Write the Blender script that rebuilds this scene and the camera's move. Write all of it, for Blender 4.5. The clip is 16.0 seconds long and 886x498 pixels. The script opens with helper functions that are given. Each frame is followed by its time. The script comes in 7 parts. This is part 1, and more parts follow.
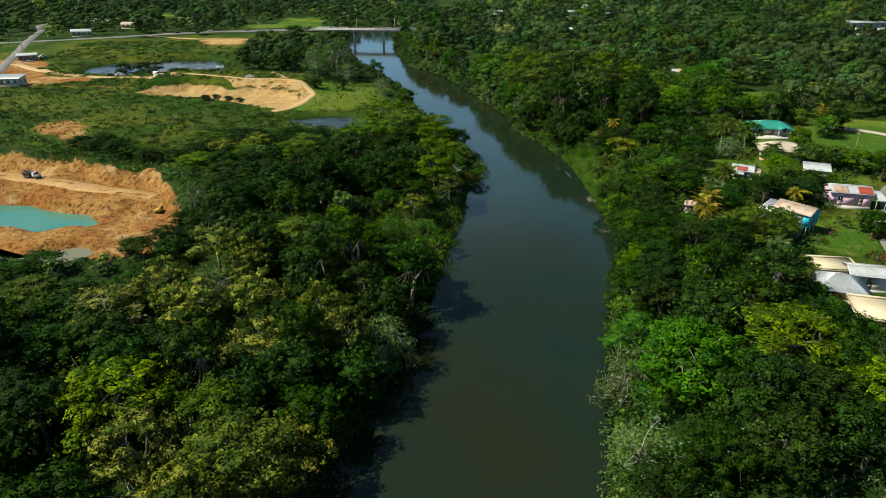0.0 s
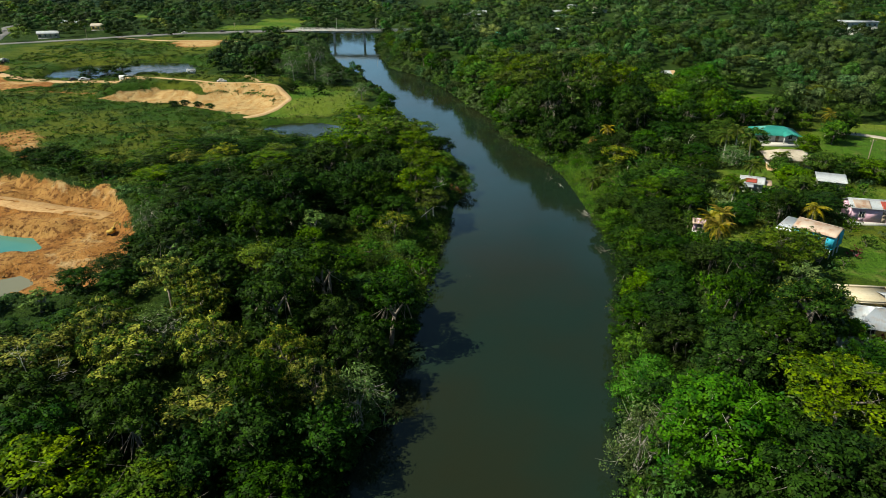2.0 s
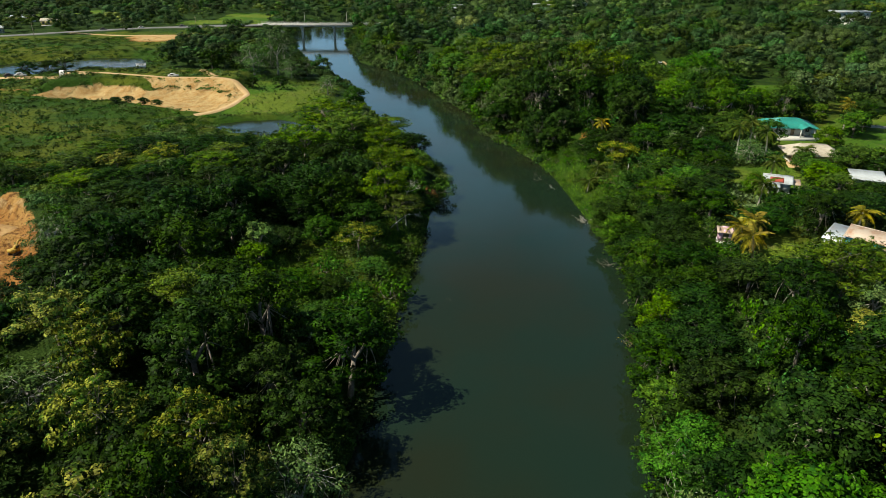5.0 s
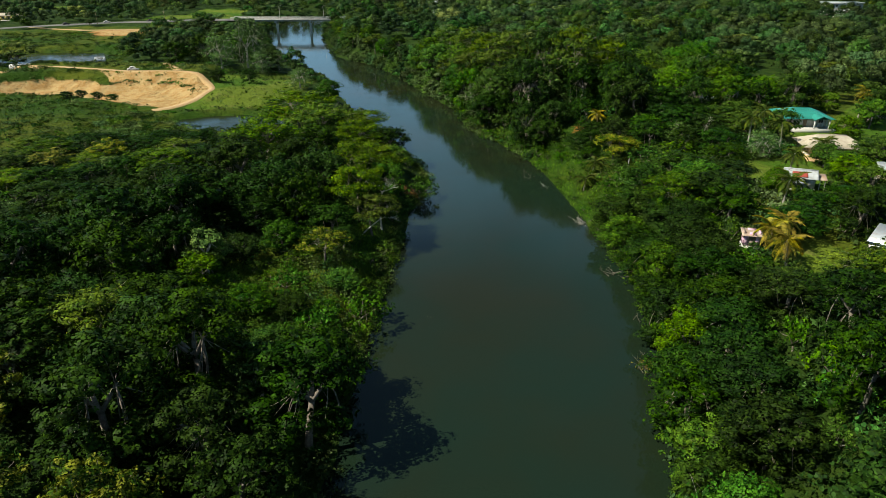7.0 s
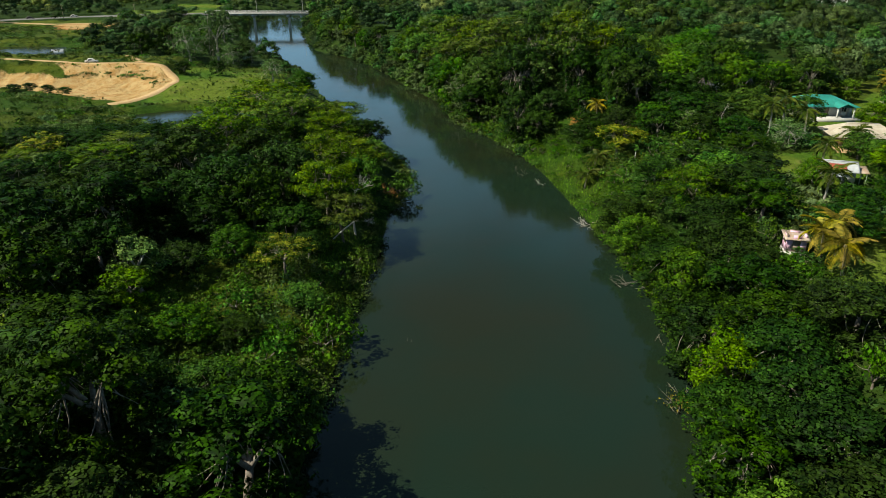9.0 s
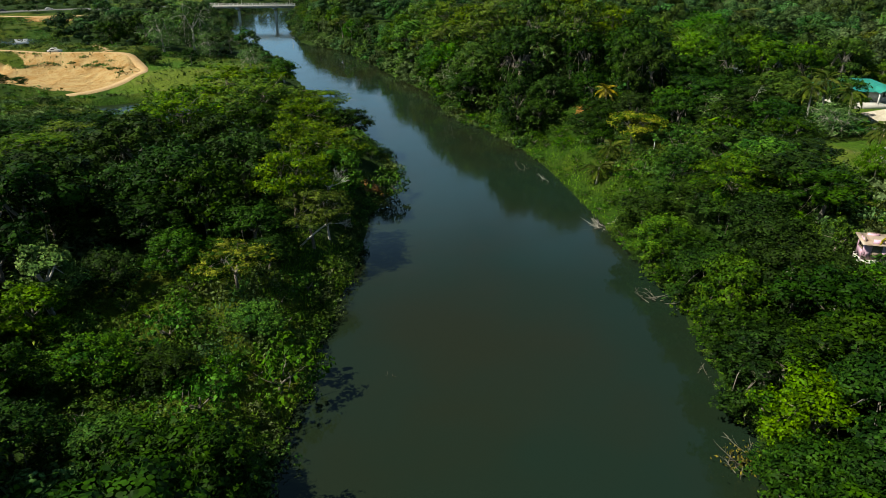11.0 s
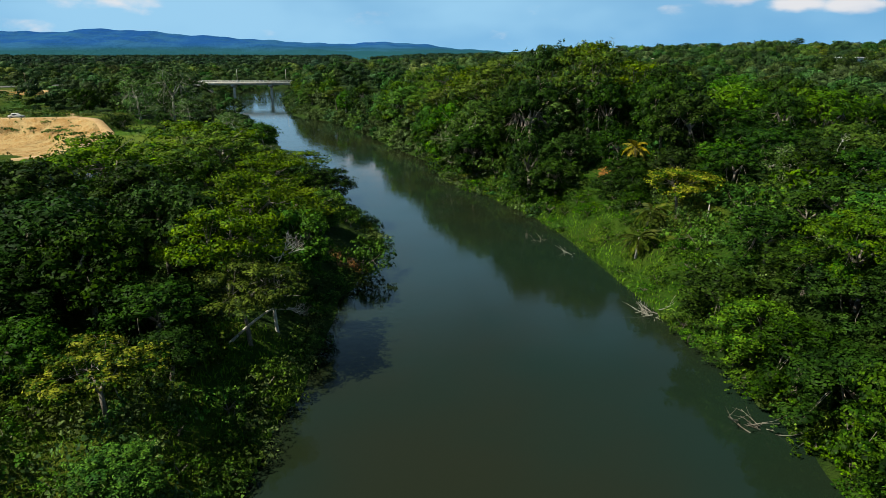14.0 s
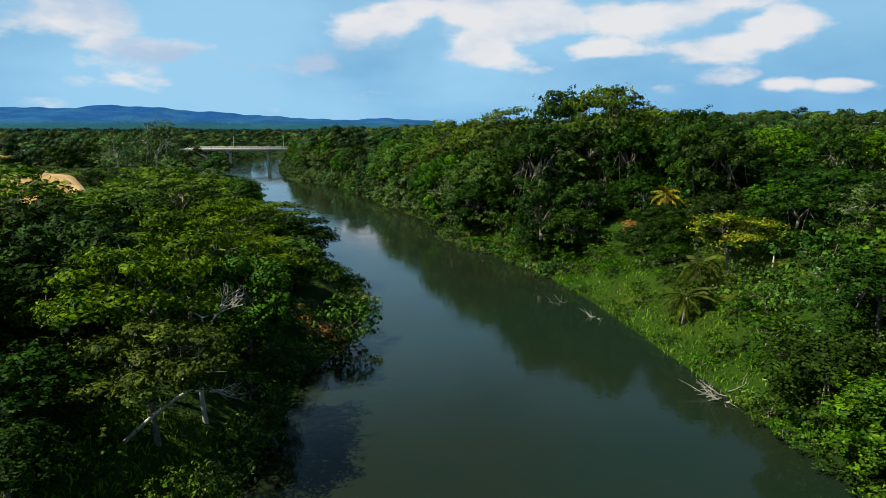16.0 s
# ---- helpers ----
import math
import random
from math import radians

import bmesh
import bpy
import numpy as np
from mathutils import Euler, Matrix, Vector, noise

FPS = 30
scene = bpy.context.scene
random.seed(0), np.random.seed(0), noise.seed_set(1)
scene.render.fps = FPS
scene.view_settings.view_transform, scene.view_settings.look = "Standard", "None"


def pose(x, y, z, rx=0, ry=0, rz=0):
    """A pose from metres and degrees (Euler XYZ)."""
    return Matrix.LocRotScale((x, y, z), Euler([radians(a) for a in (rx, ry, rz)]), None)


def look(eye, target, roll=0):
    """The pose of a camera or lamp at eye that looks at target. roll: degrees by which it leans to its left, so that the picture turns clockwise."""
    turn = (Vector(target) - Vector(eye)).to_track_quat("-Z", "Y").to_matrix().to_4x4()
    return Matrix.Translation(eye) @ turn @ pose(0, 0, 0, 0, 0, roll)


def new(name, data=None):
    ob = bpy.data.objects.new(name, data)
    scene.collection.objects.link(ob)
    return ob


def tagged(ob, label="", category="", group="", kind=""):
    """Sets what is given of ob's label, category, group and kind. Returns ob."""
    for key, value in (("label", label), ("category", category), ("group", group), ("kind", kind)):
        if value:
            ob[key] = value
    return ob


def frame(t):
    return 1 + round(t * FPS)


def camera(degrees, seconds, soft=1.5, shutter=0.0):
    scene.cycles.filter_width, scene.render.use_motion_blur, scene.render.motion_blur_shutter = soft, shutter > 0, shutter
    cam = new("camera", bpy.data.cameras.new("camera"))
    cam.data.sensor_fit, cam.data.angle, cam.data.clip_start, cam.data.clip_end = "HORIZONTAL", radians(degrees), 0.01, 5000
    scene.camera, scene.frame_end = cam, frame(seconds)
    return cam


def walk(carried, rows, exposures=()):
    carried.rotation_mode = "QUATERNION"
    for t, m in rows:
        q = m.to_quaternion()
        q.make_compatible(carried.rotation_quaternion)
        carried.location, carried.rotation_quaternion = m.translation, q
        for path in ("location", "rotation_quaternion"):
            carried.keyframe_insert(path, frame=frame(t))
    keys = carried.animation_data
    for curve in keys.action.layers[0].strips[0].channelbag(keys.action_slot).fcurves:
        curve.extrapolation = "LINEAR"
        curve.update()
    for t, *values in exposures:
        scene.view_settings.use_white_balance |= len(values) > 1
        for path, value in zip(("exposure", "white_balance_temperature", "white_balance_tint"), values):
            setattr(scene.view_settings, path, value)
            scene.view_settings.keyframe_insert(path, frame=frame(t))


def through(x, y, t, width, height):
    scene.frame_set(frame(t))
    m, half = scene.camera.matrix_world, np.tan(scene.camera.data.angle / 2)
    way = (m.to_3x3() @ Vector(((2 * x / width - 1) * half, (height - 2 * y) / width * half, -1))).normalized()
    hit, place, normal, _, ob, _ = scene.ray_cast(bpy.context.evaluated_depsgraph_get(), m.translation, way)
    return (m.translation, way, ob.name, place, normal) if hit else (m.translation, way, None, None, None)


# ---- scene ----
cam = camera(68.6, 16.0, soft=0.75)
METRES, EYE, TILT, LEAN, TURN = 130.0, 61.6, -24.2, 0.0, 0.0
ROWS = [
    (0.0, 0.0, 0.0, 0.0, -0.0, 0.0, 0.0),
    (0.5, 0.0007, 0.0272, 0.0112, -0.31, 0.0, 0.14),
    (1.0, 0.0014, 0.0547, 0.0218, -0.63, 0.01, 0.29),
    (1.5, 0.0023, 0.0826, 0.031, -0.95, 0.02, 0.45),
    (2.0, 0.0035, 0.1114, 0.0383, -1.26, 0.04, 0.6),
    (2.5, 0.0047, 0.1406, 0.0444, -1.57, 0.04, 0.74),
    (3.0, 0.0065, 0.1706, 0.049, -1.86, 0.04, 0.87),
    (3.5, 0.0083, 0.2012, 0.0523, -2.15, 0.05, 1.01),
    (4.0, 0.0102, 0.2318, 0.0557, -2.45, 0.05, 1.15),
    (6.5, 0.0231, 0.3862, 0.0688, -4.19, 0.04, 1.92),
    (7.0, 0.0263, 0.4172, 0.0713, -4.53, 0.03, 2.07),
    (7.5, 0.0297, 0.4483, 0.0736, -4.87, 0.03, 2.22),
    (8.0, 0.0332, 0.4794, 0.0757, -5.2, 0.04, 2.38),
    (8.5, 0.037, 0.5102, 0.0779, -5.51, 0.02, 2.53),
    (9.0, 0.041, 0.5413, 0.0795, -5.66, 0.03, 2.6),
    (11.5, 0.0619, 0.6951, 0.0882, -6.22, 0.03, 2.89),
    (12.0, 0.0662, 0.7262, 0.0899, -6.21, 0.95, 2.88),
    (12.5, 0.0705, 0.7578, 0.0915, -6.18, 2.48, 2.85),
    (13.0, 0.0748, 0.7896, 0.0933, -6.16, 4.05, 2.82),
    (13.5, 0.0791, 0.8215, 0.095, -6.15, 5.65, 2.81),
    (14.0, 0.0833, 0.8537, 0.0967, -6.14, 7.25, 2.76),
    (14.5, 0.0874, 0.8863, 0.0988, -6.14, 8.85, 2.73),
    (15.0, 0.0914, 0.9191, 0.1011, -6.15, 10.43, 2.7),
    (15.5, 0.0957, 0.9519, 0.1031, -6.14, 12.03, 2.66),
    (16.0, 0.1001, 0.9847, 0.1051, -6.12, 13.63, 2.64),
]
walk(cam, [(t, pose(0, 0, EYE, TILT, LEAN, TURN) @ pose(METRES * x, METRES * y, METRES * z, 90 + pitch, roll, yaw)) for t, x, y, z, yaw, pitch, roll in ROWS],
     exposures=((0.0, 0.84, 6900, 4), (16.0, 0.84, 6900, 4)))

# ---------------------------------------------------------------- light
SUN_AZ = radians(-98)          # from the left
SUN_EL = radians(50)
to_sun = Vector((math.sin(SUN_AZ) * math.cos(SUN_EL), math.cos(SUN_AZ) * math.cos(SUN_EL), math.sin(SUN_EL)))
sun_data = bpy.data.lights.new("sun", "SUN")
sun_data.energy, sun_data.angle, sun_data.color = 5.0, radians(0.6), (1.0, 0.95, 0.86)
sun = new("sun", sun_data)
sun.matrix_world = look(to_sun * 300, (0, 0, 0))

world = bpy.data.worlds.new("sky")
scene.world = world
world.use_nodes = True
wt = world.node_tree
wt.nodes.clear()


def wnode(kind, **settings):
    n = wt.nodes.new(kind)
    for key, value in settings.items():
        if key == "operation":
            n.operation = value
        elif key == "blend_type":
            n.blend_type = value
        elif key == "data_type":
            n.data_type = value
    return n


sky = wt.nodes.new("ShaderNodeTexSky")
sky.sky_type, sky.sun_disc = "NISHITA", False
sky.sun_elevation, sky.sun_rotation = SUN_EL, SUN_AZ
sky.altitude, sky.air_density, sky.dust_density, sky.ozone_density = 60, 1.0, 0.8, 2.0
coord = wt.nodes.new("ShaderNodeTexCoord")
sep = wt.nodes.new("ShaderNodeSeparateXYZ")
wt.links.new(coord.outputs["Generated"], sep.inputs[0])
flat = wnode("ShaderNodeVectorMath", operation="MULTIPLY")
flat.inputs[1].default_value = (1.0, 1.0, 2.3)
wt.links.new(coord.outputs["Generated"], flat.inputs[0])


def cloud_layer(scale, low, high, shift, detail=7.0):
    moved = wnode("ShaderNodeVectorMath", operation="ADD")
    moved.inputs[1].default_value = shift
    wt.links.new(flat.outputs[0], moved.inputs[0])
    n = wt.nodes.new("ShaderNodeTexNoise")
    n.inputs["Scale"].default_value, n.inputs["Detail"].default_value, n.inputs["Roughness"].default_value = scale, detail, 0.52
    wt.links.new(moved.outputs[0], n.inputs["Vector"])
    r = wt.nodes.new("ShaderNodeMapRange")
    r.interpolation_type = "SMOOTHSTEP"
    r.inputs["From Min"].default_value, r.inputs["From Max"].default_value = low, high
    wt.links.new(n.outputs[0], r.inputs["Value"])
    return r


veil = cloud_layer(2.2, 0.30, 0.62, (3.1, 0.4, 0.0), 4.0)
puffs = cloud_layer(7.5, 0.60, 0.76, (7.7, 2.2, 0.35), 9.0)
# banks of cumulus low in the sky ahead: direction, breadth, height
banks = [((0.160, 0.977, 0.138), 0.104, 0.052), ((0.255, 0.954, 0.159), 0.061, 0.035), ((0.038, 0.988, 0.153), 0.096, 0.039), ((-0.133, 0.987, 0.087), 0.078, 0.019), ((-0.070, 0.993, 0.095), 0.052, 0.017), ((-0.278, 0.955, 0.108), 0.052, 0.017), ((-0.408, 0.902, 0.138), 0.113, 0.044), ((0.434, 0.887, 0.160), 0.131, 0.030), ((0.503, 0.857, 0.114), 0.096, 0.023), ((0.540, 0.831, 0.138), 0.061, 0.022), ((0.483, 0.873, 0.069), 0.052, 0.014), ((0.425, 0.903, 0.059), 0.044, 0.012), ((0.555, 0.830, 0.060), 0.044, 0.011), ((0.607, 0.792, 0.059), 0.044, 0.011), ((0.335, 0.936, 0.112), 0.052, 0.017), ((-0.392, 0.910, 0.139), 0.123, 0.037)]
noise_out = puffs.inputs["Value"].links[0].from_socket
total = None
for centre, wide, high in banks:
    sub = wnode("ShaderNodeVectorMath", operation="SUBTRACT")
    sub.inputs[1].default_value = centre
    wt.links.new(coord.outputs["Generated"], sub.inputs[0])
    mul = wnode("ShaderNodeVectorMath", operation="MULTIPLY")
    mul.inputs[1].default_value = (1 / wide, 1 / wide, 1 / high)
    wt.links.new(sub.outputs[0], mul.inputs[0])
    far_off = wnode("ShaderNodeVectorMath", operation="LENGTH")
    wt.links.new(mul.outputs[0], far_off.inputs[0])
    fall = wt.nodes.new("ShaderNodeMapRange")
    fall.interpolation_type = "SMOOTHSTEP"
    for key, value in (("From Min", 0.0), ("From Max", 1.6), ("To Min", 0.27), ("To Max", 0.0)):
        fall.inputs[key].default_value = value
    wt.links.new(far_off.outputs["Value"], fall.inputs["Value"])
    if total is None:
        total = fall.outputs[0]
    else:
        both = wnode("ShaderNodeMath", operation="MAXIMUM")
        wt.links.new(total, both.inputs[0])
        wt.links.new(fall.outputs[0], both.inputs[1])
        total = both.outputs[0]
heaped = wnode("ShaderNodeMath", operation="ADD")
wt.links.new(noise_out, heaped.inputs[0])
wt.links.new(total, heaped.inputs[1])
# a belt of thin bright cloud all round, a little above the horizon
belt = []
for low, high, first, last in ((0.06, 0.15, 0.0, 0.75), (0.24, 0.40, 1.0, 0.0)):
    step = wt.nodes.new("ShaderNodeMapRange")
    step.interpolation_type = "SMOOTHSTEP"
    for key, value in (("From Min", low), ("From Max", high), ("To Min", first), ("To Max", last)):
        step.inputs[key].default_value = value
    wt.links.new(sep.outputs[2], step.inputs["Value"])
    belt.append(step.outputs[0])
deck = wnode("ShaderNodeMath", operation="MULTIPLY")
wt.links.new(belt[0], deck.inputs[0])
wt.links.new(belt[1], deck.inputs[1])
wt.links.new(heaped.outputs[0], puffs.inputs["Value"])
shade = cloud_layer(5.0, 0.42, 0.66, (1.3, 5.2, 0.9), 5.0)
strong = wt.nodes.new("ShaderNodeVectorMath")
strong.operation = "SCALE"
strong.inputs["Scale"].default_value = 0.055
wt.links.new(sky.outputs[0], strong.inputs[0])
# low in the sky the air is a clear pale blue
low_air = wt.nodes.new("ShaderNodeMapRange")
low_air.inputs["From Min"].default_value, low_air.inputs["From Max"].default_value = 0.0, 0.45
low_air.inputs["To Min"].default_value, low_air.inputs["To Max"].default_value = 0.92, 0.15
wt.links.new(sep.outputs[2], low_air.inputs["Value"])
air = wt.nodes.new("ShaderNodeMix")
air.data_type = "RGBA"
air.inputs["B"].default_value = (0.22, 0.60, 1.12, 1)
wt.links.new(low_air.outputs[0], air.inputs["Factor"])
wt.links.new(strong.outputs[0], air.inputs["A"])
white = wt.nodes.new("ShaderNodeMix")
white.data_type = "RGBA"
white.inputs["A"].default_value, white.inputs["B"].default_value = (1.04, 1.03, 1.14, 1), (0.55, 0.72, 1.03, 1)
wt.links.new(shade.outputs[0], white.inputs["Factor"])
mix1 = wt.nodes.new("ShaderNodeMix")
mix1.data_type = "RGBA"
mix1.inputs["B"].default_value = (0.46, 0.84, 1.24, 1)
veil_f = wnode("ShaderNodeMath", operation="MULTIPLY")
veil_f.inputs[1].default_value = 0.8
veil_low = wnode("ShaderNodeMath", operation="MULTIPLY")
wt.links.new(veil.outputs[0], veil_low.inputs[0])
veil_high = wt.nodes.new("ShaderNodeMapRange")
veil_high.inputs["From Min"].default_value, veil_high.inputs["From Max"].default_value = 0.22, 0.50
veil_high.inputs["To Min"].default_value, veil_high.inputs["To Max"].default_value = 1.0, 0.1
wt.links.new(sep.outputs[2], veil_high.inputs["Value"])
wt.links.new(veil_high.outputs[0], veil_low.inputs[1])
thick_veil = wnode("ShaderNodeMath", operation="MAXIMUM")
wt.links.new(veil_low.outputs[0], thick_veil.inputs[0])
wt.links.new(deck.outputs[0], thick_veil.inputs[1])
wt.links.new(thick_veil.outputs[0], veil_f.inputs[0])
wt.links.new(veil_f.outputs[0], mix1.inputs["Factor"])
wt.links.new(air.outputs["Result"], mix1.inputs["A"])
mix2 = wt.nodes.new("ShaderNodeMix")
mix2.data_type = "RGBA"
puff_f = wnode("ShaderNodeMath", operation="MULTIPLY")
puff_f.inputs[1].default_value = 0.92
high_air = wt.nodes.new("ShaderNodeMapRange")
high_air.inputs["From Min"].default_value, high_air.inputs["From Max"].default_value = 0.30, 0.60
high_air.inputs["To Min"].default_value, high_air.inputs["To Max"].default_value = 1.0, 0.12
wt.links.new(sep.outputs[2], high_air.inputs["Value"])
puff_low = wnode("ShaderNodeMath", operation="MULTIPLY")
wt.links.new(puffs.outputs[0], puff_low.inputs[0])
wt.links.new(high_air.outputs[0], puff_low.inputs[1])
wt.links.new(puff_low.outputs[0], puff_f.inputs[0])
wt.links.new(puff_f.outputs[0], mix2.inputs["Factor"])
wt.links.new(mix1.outputs["Result"], mix2.inputs["A"])
wt.links.new(white.outputs["Result"], mix2.inputs["B"])
back = wt.nodes.new("ShaderNodeBackground")
back.inputs["Strength"].default_value = 0.44
wt.links.new(mix2.outputs["Result"], back.inputs["Color"])
wout = wt.nodes.new("ShaderNodeOutputWorld")
wt.links.new(back.outputs[0], wout.inputs["Surface"])

# ---------------------------------------------------------------- materials
def node_tree(name):
    m = bpy.data.materials.new(name)
    m.use_nodes = True
    m.node_tree.nodes.clear()
    out = m.node_tree.nodes.new("ShaderNodeOutputMaterial")
    return m, m.node_tree, out


ALBEDO = 0.80       # scales colours down alike against the raised exposure, so that shade deepens


def rgba(c):
    return (c[0] * ALBEDO, c[1] * ALBEDO, c[2] * ALBEDO, 1.0)


def noise_node(nt, scale, detail=4.0, rough=0.55, space="Object"):
    tc = nt.nodes.new("ShaderNodeTexCoord")
    n = nt.nodes.new("ShaderNodeTexNoise")
    n.inputs["Scale"].default_value, n.inputs["Detail"].default_value, n.inputs["Roughness"].default_value = scale, detail, rough
    nt.links.new(tc.outputs[space], n.inputs["Vector"])
    return n


def mix_colour(nt, fac, a, b):
    m = nt.nodes.new("ShaderNodeMix")
    m.data_type = "RGBA"
    for key, value in (("Factor", fac), ("A", a), ("B", b)):
        if isinstance(value, (tuple, float, int)):
            m.inputs[key].default_value = rgba(value) if isinstance(value, tuple) else value
        else:
            nt.links.new(value, m.inputs[key])
    return m.outputs["Result"]


def ramp_range(nt, value, low, high, to_low=0.0, to_high=1.0):
    r = nt.nodes.new("ShaderNodeMapRange")
    r.interpolation_type = "SMOOTHSTEP"
    for key, v in (("From Min", low), ("From Max", high), ("To Min", to_low), ("To Max", to_high)):
        r.inputs[key].default_value = v
    nt.links.new(value, r.inputs["Value"])
    return r.outputs[0]


def math_node(nt, op, a, b=0.0):
    n = nt.nodes.new("ShaderNodeMath")
    n.operation = op
    for k, v in enumerate((a, b)):
        if isinstance(v, (int, float)):
            n.inputs[k].default_value = v
        else:
            nt.links.new(v, n.inputs[k])
    return n.outputs[0]


def bump(nt, height, strength, distance):
    b = nt.nodes.new("ShaderNodeBump")
    b.inputs["Strength"].default_value, b.inputs["Distance"].default_value = strength, distance
    nt.links.new(height, b.inputs["Height"])
    return b.outputs[0]


def surface(name, a, b, c=None, coarse=0.15, fine=4.0, rough=0.85, metal=0.0, relief=0.3, depth=0.05, spec=0.3):
    """A dull surface that varies between colours a and b at a coarse scale, and towards c in fine grain."""
    m, nt, out = node_tree(name)
    n1, n2 = noise_node(nt, coarse, 5), noise_node(nt, fine, 6, 0.65)
    col = mix_colour(nt, ramp_range(nt, n1.outputs[0], 0.35, 0.65), a, b)
    if c:
        col = mix_colour(nt, ramp_range(nt, n2.outputs[0], 0.42, 0.72, 0, 0.8), col, c)
    p = nt.nodes.new("ShaderNodeBsdfPrincipled")
    nt.links.new(col, p.inputs["Base Color"])
    p.inputs["Roughness"].default_value, p.inputs["Metallic"].default_value = rough, metal
    p.inputs["Specular IOR Level"].default_value = spec
    nt.links.new(bump(nt, n2.outputs[0], relief, depth), p.inputs["Normal"])
    nt.links.new(p.outputs[0], out.inputs[0])
    return m


def leaf_material(name, dark, mid, light, tip=None, tip_share=0.0, through=0.07, tree_vary=0.5, stand=0.0, leaflet=4.4):
    """Leaves: each one has a shade of its own, each tree a cast of its own; light comes through."""
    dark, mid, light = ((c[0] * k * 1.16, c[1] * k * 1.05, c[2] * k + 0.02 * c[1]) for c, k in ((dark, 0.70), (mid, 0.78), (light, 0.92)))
    m, nt, out = node_tree(name)
    geo = nt.nodes.new("ShaderNodeNewGeometry")
    info = nt.nodes.new("ShaderNodeObjectInfo")
    isl = geo.outputs["Random Per Island"]
    patch = noise_node(nt, 0.22, 3)
    col = mix_colour(nt, ramp_range(nt, isl, 0.0, 0.75), dark, mid)
    col = mix_colour(nt, math_node(nt, "MULTIPLY", ramp_range(nt, isl, 0.55, 1.0), 0.55), col, light)
    col = mix_colour(nt, ramp_range(nt, patch.outputs[0], 0.4, 0.66, 0.0, 0.40), col, light)
    spray = noise_node(nt, 0.85, 2)
    col = mix_colour(nt, ramp_range(nt, spray.outputs[0], 0.46, 0.66, 0.0, 0.75), col, light)
    if stand:
        # trees of a joined wood differ from each other, crown by crown
        cells = nt.nodes.new("ShaderNodeTexVoronoi")
        cells.inputs["Scale"].default_value = stand
        where = nt.nodes.new("ShaderNodeTexCoord")
        nt.links.new(where.outputs["Object"], cells.inputs["Vector"])
        split = nt.nodes.new("ShaderNodeSeparateColor")
        nt.links.new(cells.outputs["Color"], split.inputs[0])
        cast = nt.nodes.new("ShaderNodeHueSaturation")
        nt.links.new(col, cast.inputs["Color"])
        nt.links.new(ramp_range(nt, split.outputs[0], 0, 1, 0.465, 0.525), cast.inputs["Hue"])
        nt.links.new(ramp_range(nt, split.outputs[1], 0, 1, 0.55, 1.5), cast.inputs["Value"])
        nt.links.new(ramp_range(nt, split.outputs[2], 0, 1, 0.75, 1.0), cast.inputs["Saturation"])
        col = cast.outputs[0]
    if tip:
        spots = noise_node(nt, 0.75, 3)
        f = math_node(nt, "MULTIPLY", ramp_range(nt, spots.outputs[0], 0.62 - 0.25 * tip_share, 0.66 - 0.2 * tip_share), ramp_range(nt, isl, 0.2, 0.4))
        col = mix_colour(nt, f, col, tip)
    hsv = nt.nodes.new("ShaderNodeHueSaturation")
    nt.links.new(col, hsv.inputs["Color"])
    nt.links.new(ramp_range(nt, info.outputs["Random"], 0, 1, 0.5 - 0.025 * tree_vary, 0.5 + 0.03 * tree_vary), hsv.inputs["Hue"])
    nt.links.new(ramp_range(nt, math_node(nt, "FRACT", math_node(nt, "MULTIPLY", info.outputs["Random"], 7.31)), 0, 1, 1 - 0.45 * tree_vary, 1 + 0.5 * tree_vary), hsv.inputs["Value"])
    nt.links.new(ramp_range(nt, math_node(nt, "FRACT", math_node(nt, "MULTIPLY", info.outputs["Random"], 3.77)), 0, 1, 1 - 0.1 * tree_vary, 1 + 0.12 * tree_vary), hsv.inputs["Saturation"])
    col = hsv.outputs[0]
    if leaflet:
        # each spray is made of leaflets with gaps between them
        cells = nt.nodes.new("ShaderNodeTexVoronoi")
        cells.inputs["Scale"].default_value = leaflet
        where = nt.nodes.new("ShaderNodeTexCoord")
        nt.links.new(where.outputs["Object"], cells.inputs["Vector"])
        tone = nt.nodes.new("ShaderNodeSeparateColor")
        nt.links.new(cells.outputs["Color"], tone.inputs[0])
        each = nt.nodes.new("ShaderNodeHueSaturation")
        nt.links.new(col, each.inputs["Color"])
        nt.links.new(ramp_range(nt, tone.outputs[0], 0, 1, 0.55, 1.55), each.inputs["Value"])
        col = each.outputs[0]
        gap = ramp_range(nt, cells.outputs["Distance"], 0.54, 0.58)
    p = nt.nodes.new("ShaderNodeBsdfPrincipled")
    nt.links.new(col, p.inputs["Base Color"])
    p.inputs["Roughness"].default_value = 0.6
    p.inputs["Specular IOR Level"].default_value = 0.045
    tl = nt.nodes.new("ShaderNodeBsdfTranslucent")
    warm = nt.nodes.new("ShaderNodeMix")
    warm.data_type, warm.blend_type = "RGBA", "MULTIPLY"
    warm.inputs["Factor"].default_value = 1.0
    warm.inputs["B"].default_value = (1.25, 1.15, 0.45, 1)
    nt.links.new(col, warm.inputs["A"])
    nt.links.new(warm.outputs["Result"], tl.inputs["Color"])
    mx = nt.nodes.new("ShaderNodeMixShader")
    mx.inputs[0].default_value = through
    nt.links.new(p.outputs[0], mx.inputs[1])
    nt.links.new(tl.outputs[0], mx.inputs[2])
